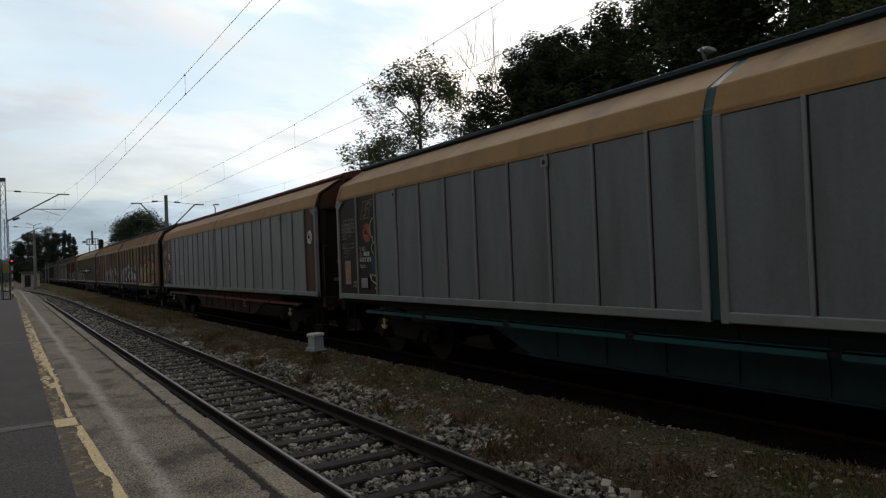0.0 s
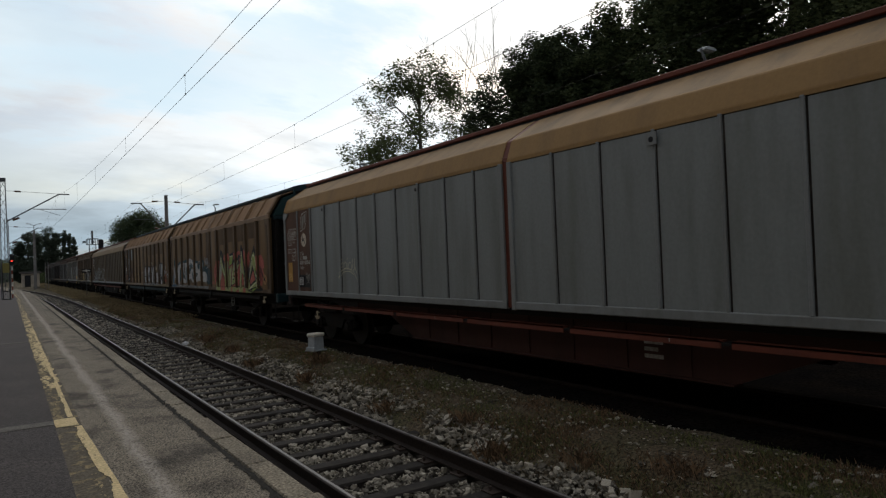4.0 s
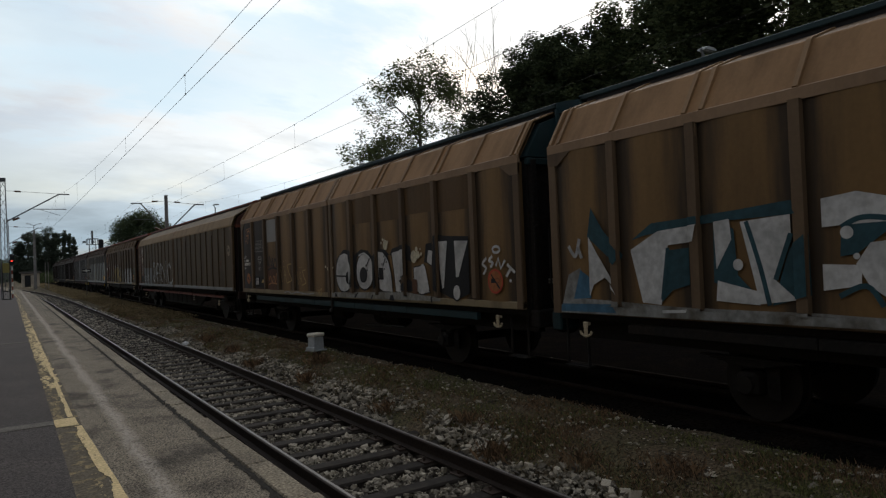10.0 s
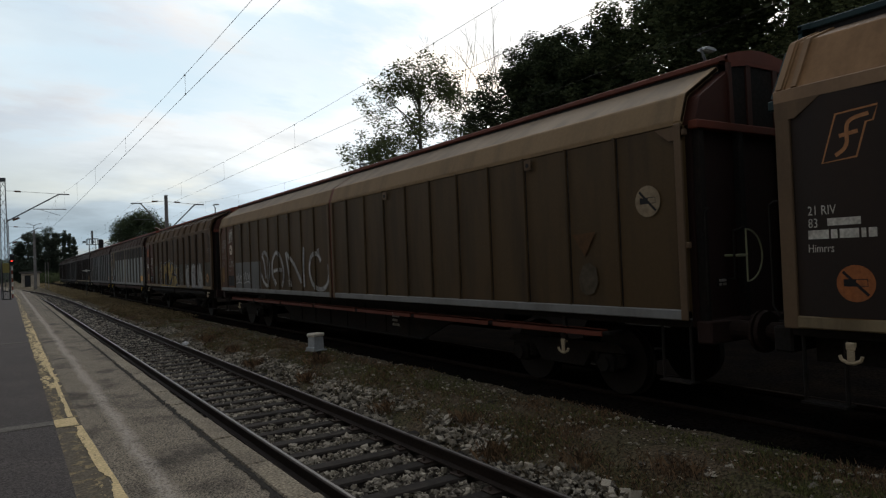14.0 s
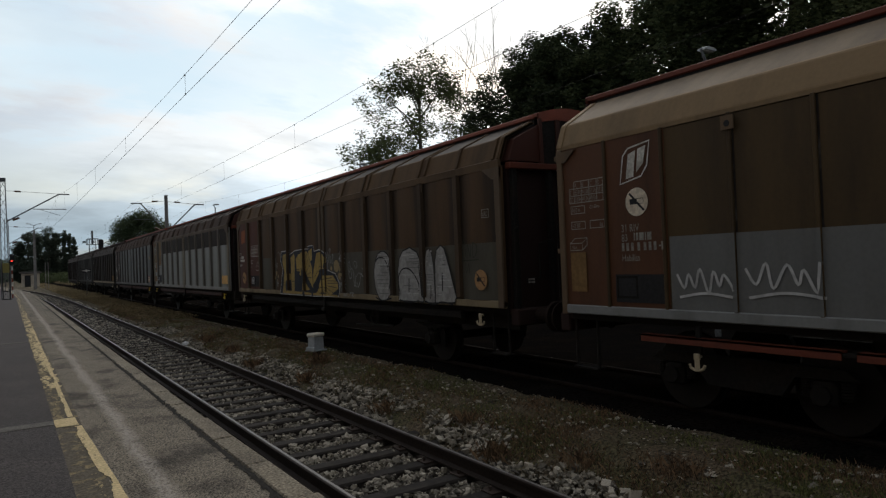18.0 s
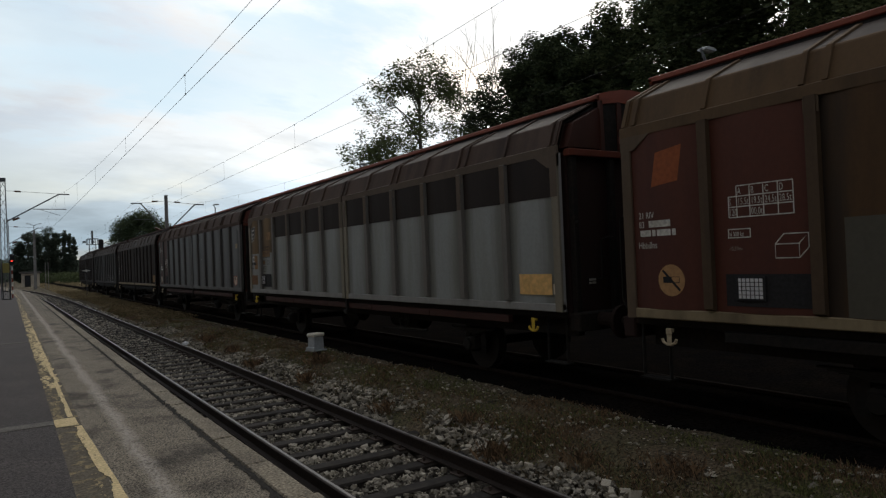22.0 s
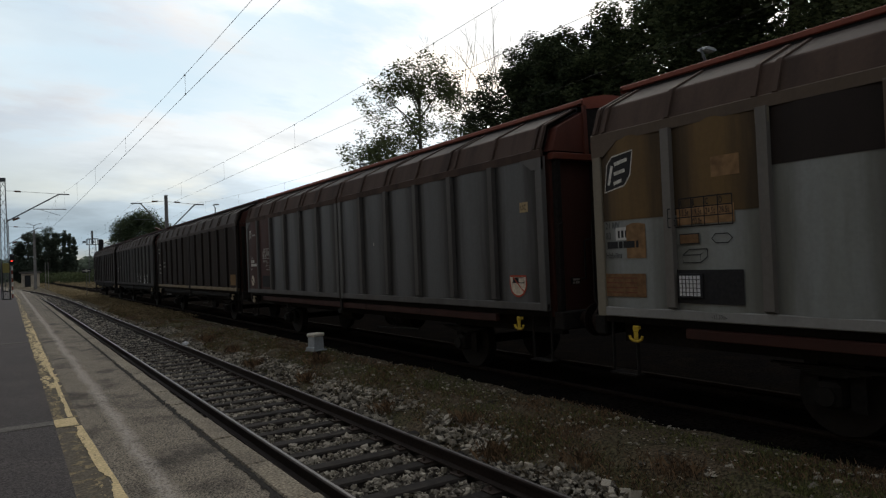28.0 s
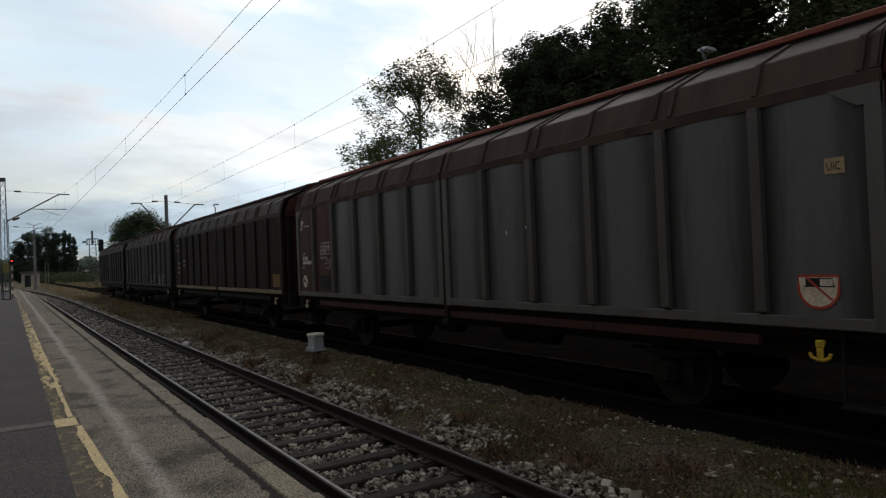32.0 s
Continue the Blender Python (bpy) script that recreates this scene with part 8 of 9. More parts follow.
def M7(S, C):
    S.patch("end_panel", -7.1, -4.78, SILL_Z, 3.38, MAROON7, "maroon end panel")
    logo_slant(S, -7.0, 2.86, 0.32, 0.24, WHITE)
    S.bars(-6.66, 2.92, (0.35,), 0.05, DIMWHITE)
    S.text("21 RIV", -6.82, 2.2, 0.11, WHITE, 0.75)
    S.bars(-6.82, 2.08, (0.12, 0.2), 0.09, WHITE)
    S.bars(-6.82, 1.97, (0.2, 0.06, 0.2, 0.05), 0.085, WHITE, 0.02)
    S.text("Hbb", -6.82, 1.86, 0.09, WHITE, 0.75)
    S.disc(-6.68, 1.53, 0.16, CREAM, "cream no hump shunting disc", SPRAYB)
    S.table(-5.62, -5.0, 2.2, 2.48, T_SHORT, WHITE)
    S.bars(-5.6, 2.08, (0.2, 0.03, 0.1), 0.06, DIMWHITE)
    S.brick(-5.3, 1.86, 0.28, 0.2, WHITE)
    S.patch("black_panel", -5.7, -4.85, 1.34, 1.68, BLACK)
    S.patch("white_card", -6.2, -6.16, 1.48, 1.62, WHITE)
    S.patch("uic_label", 6.71, 6.89, 2.61, 2.76, surface("label_ochre", (0.42, 0.32, 0.18), 0.7), "ochre label")
    S.text("UIC", 6.725, 2.645, 0.115, BLACK, 0.72)
    # a shield with a flat top instead of a round disc
    low = [(6.60 + 0.19 * math.cos(radians(a)), 1.545 + 0.19 * math.sin(radians(a))) for a in range(180, 361, 12)]
    S.shape([(6.41, 1.66)] + low + [(6.79, 1.66)], CREAM, "marking_shield", "cream no hump shunting shield with a red rim", REDPAINT, 0.026, on_ribs=True)
    S.shape([(6.48, 1.565), (6.62, 1.565), (6.62, 1.63), (6.48, 1.63)], SPRAYB, "wagon_symbol")
    S.strokes([[(6.46, 1.56), (6.76, 1.56)], [(6.48, 1.635), (6.74, 1.635), (6.74, 1.56)]], 0.012, SPRAYB, "wagon_symbol", curve=False)
    S.strokes([[(6.49, 1.645), (6.73, 1.43)]], 0.02, REDPAINT, "cancel_bar", curve=False)
    S.strokes([[(1.85, 2.36), (1.85, 2.30)], [(2.28, 2.39), (2.34, 2.38)]], 0.025, WHITE, "paint_chip", curve=False)


def M8(S, C):
    S.patch("yellow_square", 6.4, 7.0, 1.35, 1.72, surface("patch_dull_ochre", (0.22, 0.13, 0.05)), "dull ochre square")
    for u, z in ((-6.9, 3.0), (-6.9, 2.8), (-6.7, 2.2), (-6.7, 2.0), (-6.7, 1.8), (-5.6, 2.3), (-5.6, 2.1)):
        S.bars(u, z, (0.2, 0.15), 0.07, DIMWHITE)
    S.patch("white_card", -6.3, -6.1, 1.4, 1.62, WHITE)


def M9(S, C):
    for u, z in ((-6.8, 2.2), (-6.8, 2.0), (-5.6, 2.3)):
        S.bars(u, z, (0.2, 0.15), 0.07, DIMWHITE)
    S.patch("black_panel", -6.2, -5.6, 1.35, 1.65, BLACK)
    S.tag(2.0, 1.4, 1.0, 0.5, SPRAYW, 51, 0.05, 7)
    S.tag(4.2, 1.35, 1.2, 0.55, SPRAYW, 52, 0.06, 6)


def M10(S, C):
    for u, z in ((-6.8, 2.2), (-6.8, 2.0), (-5.6, 2.3)):
        S.bars(u, z, (0.2, 0.15), 0.07, DIMWHITE)

LONG, SHORT = 10.02, 7.25
make_wagon("long sliding-wall wagon with grey walls, tan roof and teal frame", 4.66, LONG, False, C0, M0)
make_wagon("long sliding-wall wagon with grey walls, tan roof and red-brown frame", 26.04, LONG, False, C1, M1)
make_wagon("rusty brown sliding-wall wagon with green and red graffiti", 44.60, SHORT, True, C2, M2, (1,))
make_wagon("rusty brown sliding-wall wagon with silver bubble graffiti along its foot", 59.78, SHORT, True, C3, M3, (-1,))
make_wagon("long dark brown sliding-wall wagon with white sprayed letters", 78.25, 10.09, False, C4, M4, mark_off=-0.075)
make_wagon("dark brown sliding-wall wagon with yellow and white graffiti and red ridge", 96.92, SHORT, True, C5, M5, mark_off=-0.10)
make_wagon("sliding-wall wagon with pale grey walls under a dark umber band", 112.61, 7.26, True, C6, M6, mark_off=-0.02)
make_wagon("dark grey sliding-wall wagon with maroon end panels and red ridge", 128.10, 7.22, True, C7, M7)
make_wagon("dark brown sliding-wall wagon with a tan bottom rail", 143.79, SHORT, True, C8, M8)
make_wagon("mid grey sliding-wall wagon with brown roof", 159.59, SHORT, True, C9, M9)
make_wagon("dark umber sliding-wall wagon at the end of the train", 175.39, SHORT, True, C10, M10, tail=True)

# ---- ballast, weeds and litter ----
def scatter(base_vs, base_fs, pos, scale, seed, flat=1.0):
    """Copies of small shapes at many places, turned at random, as one vertex and face list."""
    rng = np.random.default_rng(seed)
    n = len(pos)
    a = rng.uniform(0, 2 * np.pi, (n, 3))
    c, s = np.cos(a), np.sin(a)
    rz = np.zeros((n, 3, 3))
    rx = np.zeros((n, 3, 3))
    rz[:, 0, 0], rz[:, 0, 1], rz[:, 1, 0], rz[:, 1, 1], rz[:, 2, 2] = c[:, 0], -s[:, 0], s[:, 0], c[:, 0], 1
    rx[:, 1, 1], rx[:, 1, 2], rx[:, 2, 1], rx[:, 2, 2], rx[:, 0, 0] = c[:, 1], -s[:, 1], s[:, 1], c[:, 1], 1
    m = np.einsum("nij,njk->nik", rz, rx)
    k = rng.integers(0, len(base_vs), n)
    v = np.einsum("nij,nvj->nvi", m, base_vs[k]) * scale[:, None, None]
    v[:, :, 2] *= flat
    v += pos[:, None, :]
    nv = base_vs.shape[1]
    f = (base_fs[None] + (np.arange(n) * nv)[:, None, None]).reshape(-1, base_fs.shape[1])
    return v.reshape(-1, 3), f


def bulk(name, v, f, mat, label, category, parent=None):
    me = bpy.data.meshes.new(name)
    me.vertices.add(len(v))
    me.vertices.foreach_set("co", np.ascontiguousarray(v, dtype=np.float32).ravel())
    k = f.shape[1]
    me.loops.add(f.size)
    me.loops.foreach_set("vertex_index", np.ascontiguousarray(f, dtype=np.int32).ravel())
    me.polygons.add(len(f))
    me.polygons.foreach_set("loop_start", np.arange(0, f.size, k, dtype=np.int32))
    me.polygons.foreach_set("use_smooth", np.zeros(len(f), dtype=bool))
    me.update(calc_edges=True)
    me.materials.append(mat)
    ob = new(name, me)
    if parent is not None:
        ob.parent = parent
        ob["kind"] = "stuff"
        return ob
    return tagged(ob, label, category, kind="stuff")


def stone_shapes():
    """Angular crushed stones: sheared blocks with uneven corners."""
    rng = np.random.default_rng(5)
    box = np.array([[x, y, z] for x in (-1, 1) for y in (-1, 1) for z in (-1, 1)], float)
    f = np.array([[0, 1, 3], [0, 3, 2], [4, 6, 7], [4, 7, 5], [0, 4, 5], [0, 5, 1], [2, 3, 7], [2, 7, 6], [0, 2, 6], [0, 6, 4], [1, 5, 7], [1, 7, 3]])
    out = []
    for k in range(20):
        v = box * rng.uniform(0.5, 1.2, 3) * 0.8 + rng.uniform(-0.45, 0.45, (8, 3))
        v[:, 0] += v[:, 2] * rng.uniform(-0.5, 0.5)
        v[:, 1] += v[:, 0] * rng.uniform(-0.4, 0.4)
        out.append(v)
    return np.array(out), f


STONE_V, STONE_F = stone_shapes()


def make_ballast():
    rng = np.random.default_rng(11)
    stone = island_surface("ballast_stone", (0.05, 0.044, 0.036), (0.50, 0.455, 0.37), 0.9, 0.3, 45)
    bed = surface("ballast_bed", (0.075, 0.062, 0.05), 0.95, 0, 0.6, 22.0, (0.06, 0.052, 0.045), 0.8, 2.0, (1, 1, 1), 1.0)
    t = thing("ballast", "grey and beige crushed stone ballast of the platform track", "ballast", kind="structure")
    part("ballast_bed", profile_along([(1.55, -0.5), (1.55, -0.27), (2.0, -0.265), (4.6, -0.265), (5.0, -0.28), (5.5, -0.5)], -30, 260, 0), bed, t)
    # between the sleepers and on the shoulder
    n = 52000
    y = -5.0 + 37 * rng.random(n) ** 1.35
    x = rng.uniform(1.9, 4.75, n)
    ph = ((y - 0.99) / 0.64) % 1.0
    gap = np.abs(ph - 0.5) * 2           # 0 in the middle between two sleepers, 1 on a sleeper
    z = -0.232 + 0.025 * (1 - gap) + rng.uniform(-0.015, 0.015, n)
    on_rail = (np.abs(np.abs(x - TRACK_X) - 0.7535) < 0.085)
    keep = ~on_rail & ((gap < 0.57) | (rng.random(n) < 0.012) | (x > 4.66))
    z = np.where(gap > 0.66, -0.165, z)
    pos = np.c_[x, y, z][keep]
    v, f = scatter(STONE_V, STONE_F, pos, rng.choice([0.012, 0.018, 0.024, 0.031, 0.04], len(pos), p=[0.26, 0.3, 0.27, 0.13, 0.04]), 1, 0.8)
    bulk("ballast_stones", v, f, stone, "", "", t)
    # the far stretch, in coarser and paler stones
    far_stone = island_surface("pale_far_stone", (0.13, 0.118, 0.095), (0.58, 0.53, 0.44), 0.9, 0.3, 45)
    n = 24000
    y = rng.uniform(30, 150, n)
    x = rng.uniform(1.75, 5.2, n)
    gap = np.abs(((y - 0.99) / 0.64) % 1.0 - 0.5) * 2
    keep = (np.abs(np.abs(x - TRACK_X) - 0.7535) > 0.085) & ((gap < 0.66) | (rng.random(n) < 0.2) | (np.abs(x - TRACK_X) > 1.3))
    x = x + np.where(y < BEND_Y, 0.0, -((y - BEND_Y) ** 2) / (2 * BEND_R))
    pos = np.c_[x, y, np.where(gap < 0.66, -0.215, -0.165)][keep]
    v, f = scatter(STONE_V, STONE_F, pos, rng.choice([0.03, 0.042, 0.055], len(pos)), 9, 0.6)
    bulk("ballast_stones", v, f, far_stone, "", "", t)
    # heaped shoulder beyond the far rail
    n = 17000
    y = -4.0 + 36 * rng.random(n) ** 1.25
    u = rng.random(n)
    wob = np.array([0.45 * noise.noise((q * 0.45, 2.0, 0)) - 0.05 for q in y])
    x = 4.2 + (1.0 + wob) * u ** 0.9
    z = -0.21 + 0.20 * np.clip((x - 4.2) / 0.9, 0, 1) + rng.uniform(-0.03, 0.025, n)
    heap = np.array([noise.noise((a * 1.3, b * 0.55, 7.0)) + 0.5 * noise.noise((a * 3.1, b * 2.2, 1.0)) for a, b in zip(x, y)])
    keep = heap + 0.35 * (rng.random(n) - 0.5) > -0.06 + 0.014 * np.clip(y - 7, 0, 12)
    pos = np.c_[x, y, z][keep]
    n = len(pos)
    v, f = scatter(STONE_V, STONE_F, pos, rng.choice([0.014, 0.02, 0.028, 0.038, 0.05], n, p=[0.3, 0.3, 0.22, 0.13, 0.05]), 2, 0.85)
    bulk("shoulder_stones", v, f, stone, "", "", t)
    # thinly strewn stones in the weeds
    n = 7600
    y = -3.0 + 31 * rng.random(n) ** 1.1
    x = 4.8 + 2.5 * rng.random(n) ** 1.2
    z = np.array([ground_z(a, b) for a, b in zip(x, y)]) + 0.015
    v, f = scatter(STONE_V, STONE_F, np.c_[x, y, z], rng.choice([0.008, 0.012, 0.018, 0.03], n, p=[0.4, 0.3, 0.2, 0.1]), 3, 0.5)
    bulk("strewn_stones", v, f, stone, "", "", t)
    return t


def make_weeds():
    green = island_surface("weed_green", (0.03, 0.042, 0.012), (0.22, 0.23, 0.085), 0.8)
    dry = island_surface("weed_dry", (0.045, 0.03, 0.019), (0.31, 0.20, 0.115), 0.9)
    blade = np.array([[[-0.05, 0, 0], [0.05, 0, 0], [0.035, 0.16, 0.62], [0.0, 0.42, 1.0]], [[-0.04, 0, 0], [0.04, 0, 0], [0.03, 0.05, 0.6], [0.0, 0.15, 1.0]], [[-0.06, 0, 0], [0.06, 0, 0], [0.05, 0.3, 0.5], [0, 0.75, 0.72]]])
    fs = np.array([[0, 1, 2, 3]])

    def tufts(seed, n, lo, hi, thresh, h0, h1, mat, name, label, x0=4.7, x1=7.4):
        rng = np.random.default_rng(seed)
        y = 2.0 + 46 * rng.random(n) ** 1.8
        x = rng.uniform(x0, x1, n)
        k = np.array([noise.noise((a * 1.1 + seed, b * 0.55, 0.3)) for a, b in zip(x, y)])
        keep = k + 0.45 * (rng.random(n) - 0.5) - 0.9 * np.clip(x - 6.0, 0, 2) > thresh
        x, y = x[keep], y[keep]
        z = np.array([ground_z(a, b) for a, b in zip(x, y)]) - 0.01
        m = len(x)
        a = rng.uniform(0, 2 * np.pi, m)
        s = rng.uniform(h0, h1, m) * (0.6 + 0.6 * rng.random(m))
        b = blade[rng.integers(0, 3, m)] * s[:, None, None]
        b[:, :, 0] *= 0.055 / s[:, None]
        c, sn = np.cos(a)[:, None], np.sin(a)[:, None]
        v = np.stack([b[:, :, 0] * c - b[:, :, 1] * sn + x[:, None], b[:, :, 0] * sn + b[:, :, 1] * c + y[:, None], b[:, :, 2] + z[:, None]], -1).reshape(-1, 3)
        f = (fs[None] + (np.arange(m) * 4)[:, None, None]).reshape(-1, 4)
        bulk(name, v, f, mat, label, "weeds")

    tufts(3, 165000, 0, 0, -0.24, 0.02, 0.075, green, "green_weeds", "low green weeds between the tracks")
    tufts(8, 165000, 0, 0, -0.24, 0.025, 0.085, dry, "dry_weeds", "dry brown grass between the tracks")
    # a few reddish dry clumps on the shoulder
    rng = np.random.default_rng(17)
    spots = [(4.62, 6.35, 0.20), (4.95, 5.2, 0.16), (5.05, 7.4, 0.16), (4.75, 9.2, 0.18), (4.8, 12.5, 0.2), (4.7, 15.5, 0.2), (5.3, 13.2, 0.22), (5.2, 4.2, 0.15), (4.9, 18.0, 0.2), (5.0, 21.0, 0.22)]
    for i, (x, y, h) in enumerate(spots):
        m = 160
        xx, yy = rng.normal(x, 0.11, m), rng.normal(y, 0.14, m)
        b = blade[rng.integers(0, 3, m)] * (h * rng.uniform(0.5, 1.2, m))[:, None, None]
        b[:, :, 0] *= 0.35
        a = rng.uniform(0, 6.3, m)
        c, sn = np.cos(a)[:, None], np.sin(a)[:, None]
        z0 = ground_z(x, y) + 0.0
        v = np.stack([b[:, :, 0] * c - b[:, :, 1] * sn + xx[:, None], b[:, :, 0] * sn + b[:, :, 1] * c + yy[:, None], b[:, :, 2] + z0], -1).reshape(-1, 3)
        f = (fs[None] + (np.arange(m) * 4)[:, None, None]).reshape(-1, 4)
        ob = bulk("dry_clump", v, f, dry, "dry reddish brown clump of weeds on the ballast", "weeds")


make_ballast()
make_weeds()
litter = thing("crumpled_bag", "crumpled white plastic bag beside the rail", "litter", pose(4.42, 21.5, -0.14) @ Matrix.Scale(0.62, 4))
part("film", MB().add([(math.cos(a) * (0.15 + 0.05 * math.sin(3 * a)) * r, math.sin(a) * (0.11 + 0.03 * math.cos(2 * a)) * r, h + 0.02 * math.sin(5 * a)) for r, h in ((1, 0), (0.9, 0.09), (0.45, 0.15)) for a in [i * 0.5236 for i in range(12)]],
                      [(j * 12 + i, j * 12 + (i + 1) % 12, (j + 1) * 12 + (i + 1) % 12, (j + 1) * 12 + i) for j in range(2) for i in range(12)] + [tuple(range(24, 36))]), surface("bag_white", (0.75, 0.76, 0.78), 0.5), litter)

# ---- overhead line ----
CONC = surface("mast_concrete", (0.21, 0.2, 0.19), 0.9, 0, 0.2, 12, (0.11, 0.105, 0.1), 0.6, 1.5)
STEELG = surface("mast_steel", (0.11, 0.115, 0.12), 0.6, 0.4, 0.15)
WIRE = surface("wire_copper_dark", (0.05, 0.048, 0.045), 0.6, 0.6, 0.1)
INSUL = surface("insulator_brown", (0.08, 0.035, 0.02), 0.3)


def make_wires(x, y0, y1, y_mid, z_low, sag, sag_far, y_mast, z_contact, first, step, label, follow=False):
    """A messenger wire that sags between masts, a level contact wire, and droppers."""
    t = thing("overhead_line", label, "overhead wire", group="overhead lines")
    dx = (lambda y: bend(y) + max(0.14 - 0.0065 * (y - 9), -0.2)) if follow else (lambda y: 0.0)
    span = 2 * (y_mast - y_mid)

    def mz(y):
        d = y - y_mid
        if d < 0:
            return z_low + sag * min(-d, 45) ** 2
        d -= span * round(d / span)
        return z_low + sag_far * d * d

    n = int((y1 - y0) / 3)
    ys = [y0 + (y1 - y0) * i / n for i in range(n + 1)]
    part("messenger_wire", MB().path([(x + dx(y), y, mz(y)) for y in ys], 0.0045, 5), WIRE, t)
    part("contact_wire", MB().path([(x + dx(y), y, z_contact) for y in ys], 0.005, 5), WIRE, t)
    y = first
    while y < 110:
        d = part("dropper", MB().tube((x + dx(y), y, z_contact), (x + dx(y), y, mz(y)), 0.003, 4), WIRE, t)
        part("clamp", MB().box(x + dx(y) - 0.009, x + dx(y) + 0.009, y - 0.02, y + 0.02, z_contact - 0.012, z_contact + 0.03), WIRE, d)
        part("clamp", MB().box(x + dx(y) - 0.009, x + dx(y) + 0.009, y - 0.02, y + 0.02, mz(y) - 0.03, mz(y) + 0.012), WIRE, d)
        y += step
    return t


make_wires(TRACK_X, -40, 200, 14.0, 6.49, 0.0009, 0.00079, 57.3, 6.05, 15.78, 8.8, "overhead contact wire and messenger over the platform track", True)
make_wires(TRAIN_X, -60, 240, 24.0, 6.68, 0.0012, 0.00056, 54.7, 5.95, 12.4, 8.6, "overhead contact wire and messenger over the siding")
make_wires(THIRD_X, -60, 240, 24.0, 6.42, 0.0012, 0.0009, 54.7, 5.75, 9.0, 8.6, "overhead contact wire and messenger over the far track")


def cantilever(t, x0, y, xw, z_top, z_arm, z_reg):
    """The swivelling bracket that carries the wires, from the mast at x0 to the wire at xw."""
    s = 1 if xw > x0 else -1
    c = part("cantilever", MB().tube((x0, y, z_arm), (xw - s * 0.05, y, z_top), 0.045, 8).tube((xw - s * 0.15, y, z_top), (xw + s * 0.62, y, z_top), 0.045, 8), STEELG, t, "dark tubular bracket")
    part("stay", MB().tube((x0, y, z_top + 0.2), (xw - s * 0.1, y, z_top + 0.03), 0.014, 6), STEELG, c)
    part("insulator", MB().tube((x0 + s * 0.35, y, z_arm + 0.08), (x0 + s * 0.75, y, z_arm + 0.25), 0.08, 8), INSUL, c)
    part("insulator", MB().tube((x0 + s * 0.5, y, z_top + 0.175), (x0 + s * 0.9, y, z_top + 0.15), 0.06, 8), INSUL, c)
    xm = x0 + (xw - x0) * 0.48
    part("registration_tube", MB().tube((xm, y, z_reg + 0.5), (xw + s * 0.4, y, z_reg + 0.5), 0.03, 6), STEELG, c)
    part("steady_arm", MB().tube((xm + s * 0.5, y, z_reg + 0.45), (xw, y, z_reg + 0.03), 0.016, 6), STEELG, c)


def lattice_mast(label, x, y, z0, h, w0, w1):
    t = thing("catenary_mast", label, "catenary mast", pose(x, y, z0))
    mb = MB()
    for sx in (-1, 1):
        for sy in (-1, 1):
            mb.tube((sx * w0, sy * w0, 0), (sx * w1, sy * w1, h), 0.035, 5)
    part("leg_frame", mb, STEELG, t)
    n = int(h / 0.65)
    for i in range(n):
        za, zb = h * i / n, h * (i + 1) / n
        wa, wb = w0 + (w1 - w0) * i / n, w0 + (w1 - w0) * (i + 1) / n
        s = 1 if i % 2 else -1
        part("lacing_bar", MB().tube((-s * wa, -wa, za), (s * wb, -wb, zb), 0.014, 4).tube((s * wa, wa, za), (-s * wb, wb, zb), 0.014, 4).tube((-wa, s * wa, za), (-wb, -s * wb, zb), 0.014, 4), STEELG, t)
    return t


m1 = lattice_mast("grey steel lattice mast with a wire bracket on the platform", -0.25, 57.3, PLAT_Z, 8.5, 0.25, 0.15)
part("cap", MB().box(-0.2, 0.2, -0.2, 0.2, 8.35, 8.6, 0.03), STEELG, m1)
cantilever(m1, 0.2, 0.0, TRACK_X + 0.2, 7.5, 5.52, 5.9)
m2 = lattice_mast("grey steel lattice mast with a wire bracket beside the curve", -0.15, 90.0, 0.3, 8.3, 0.28, 0.16)
cantilever(m2, 0.2, 0.0, 3.05, 7.23, 5.48, 5.72)


def concrete_mast(label, x, y, z0, h, arms):
    t = thing("catenary_mast", label, "catenary mast", pose(x, y, z0))
    part("pole", MB().prism([(-0.15, 0), (0.15, 0), (0.10, h), (-0.10, h)], -0.13, 0.13), CONC, t)
    for xw, zt, za, zr in arms:
        cantilever(t, 0.1 if xw > 0 else -0.1, 0, xw, zt, za, zr)
    return t


concrete_mast("concrete mast with a wire bracket on either side", 10.18, 54.7, 0.0, 7.85, [(-1.85, 7.2, 5.1, 5.5), (2.15, 7.15, 5.1, 5.3)])


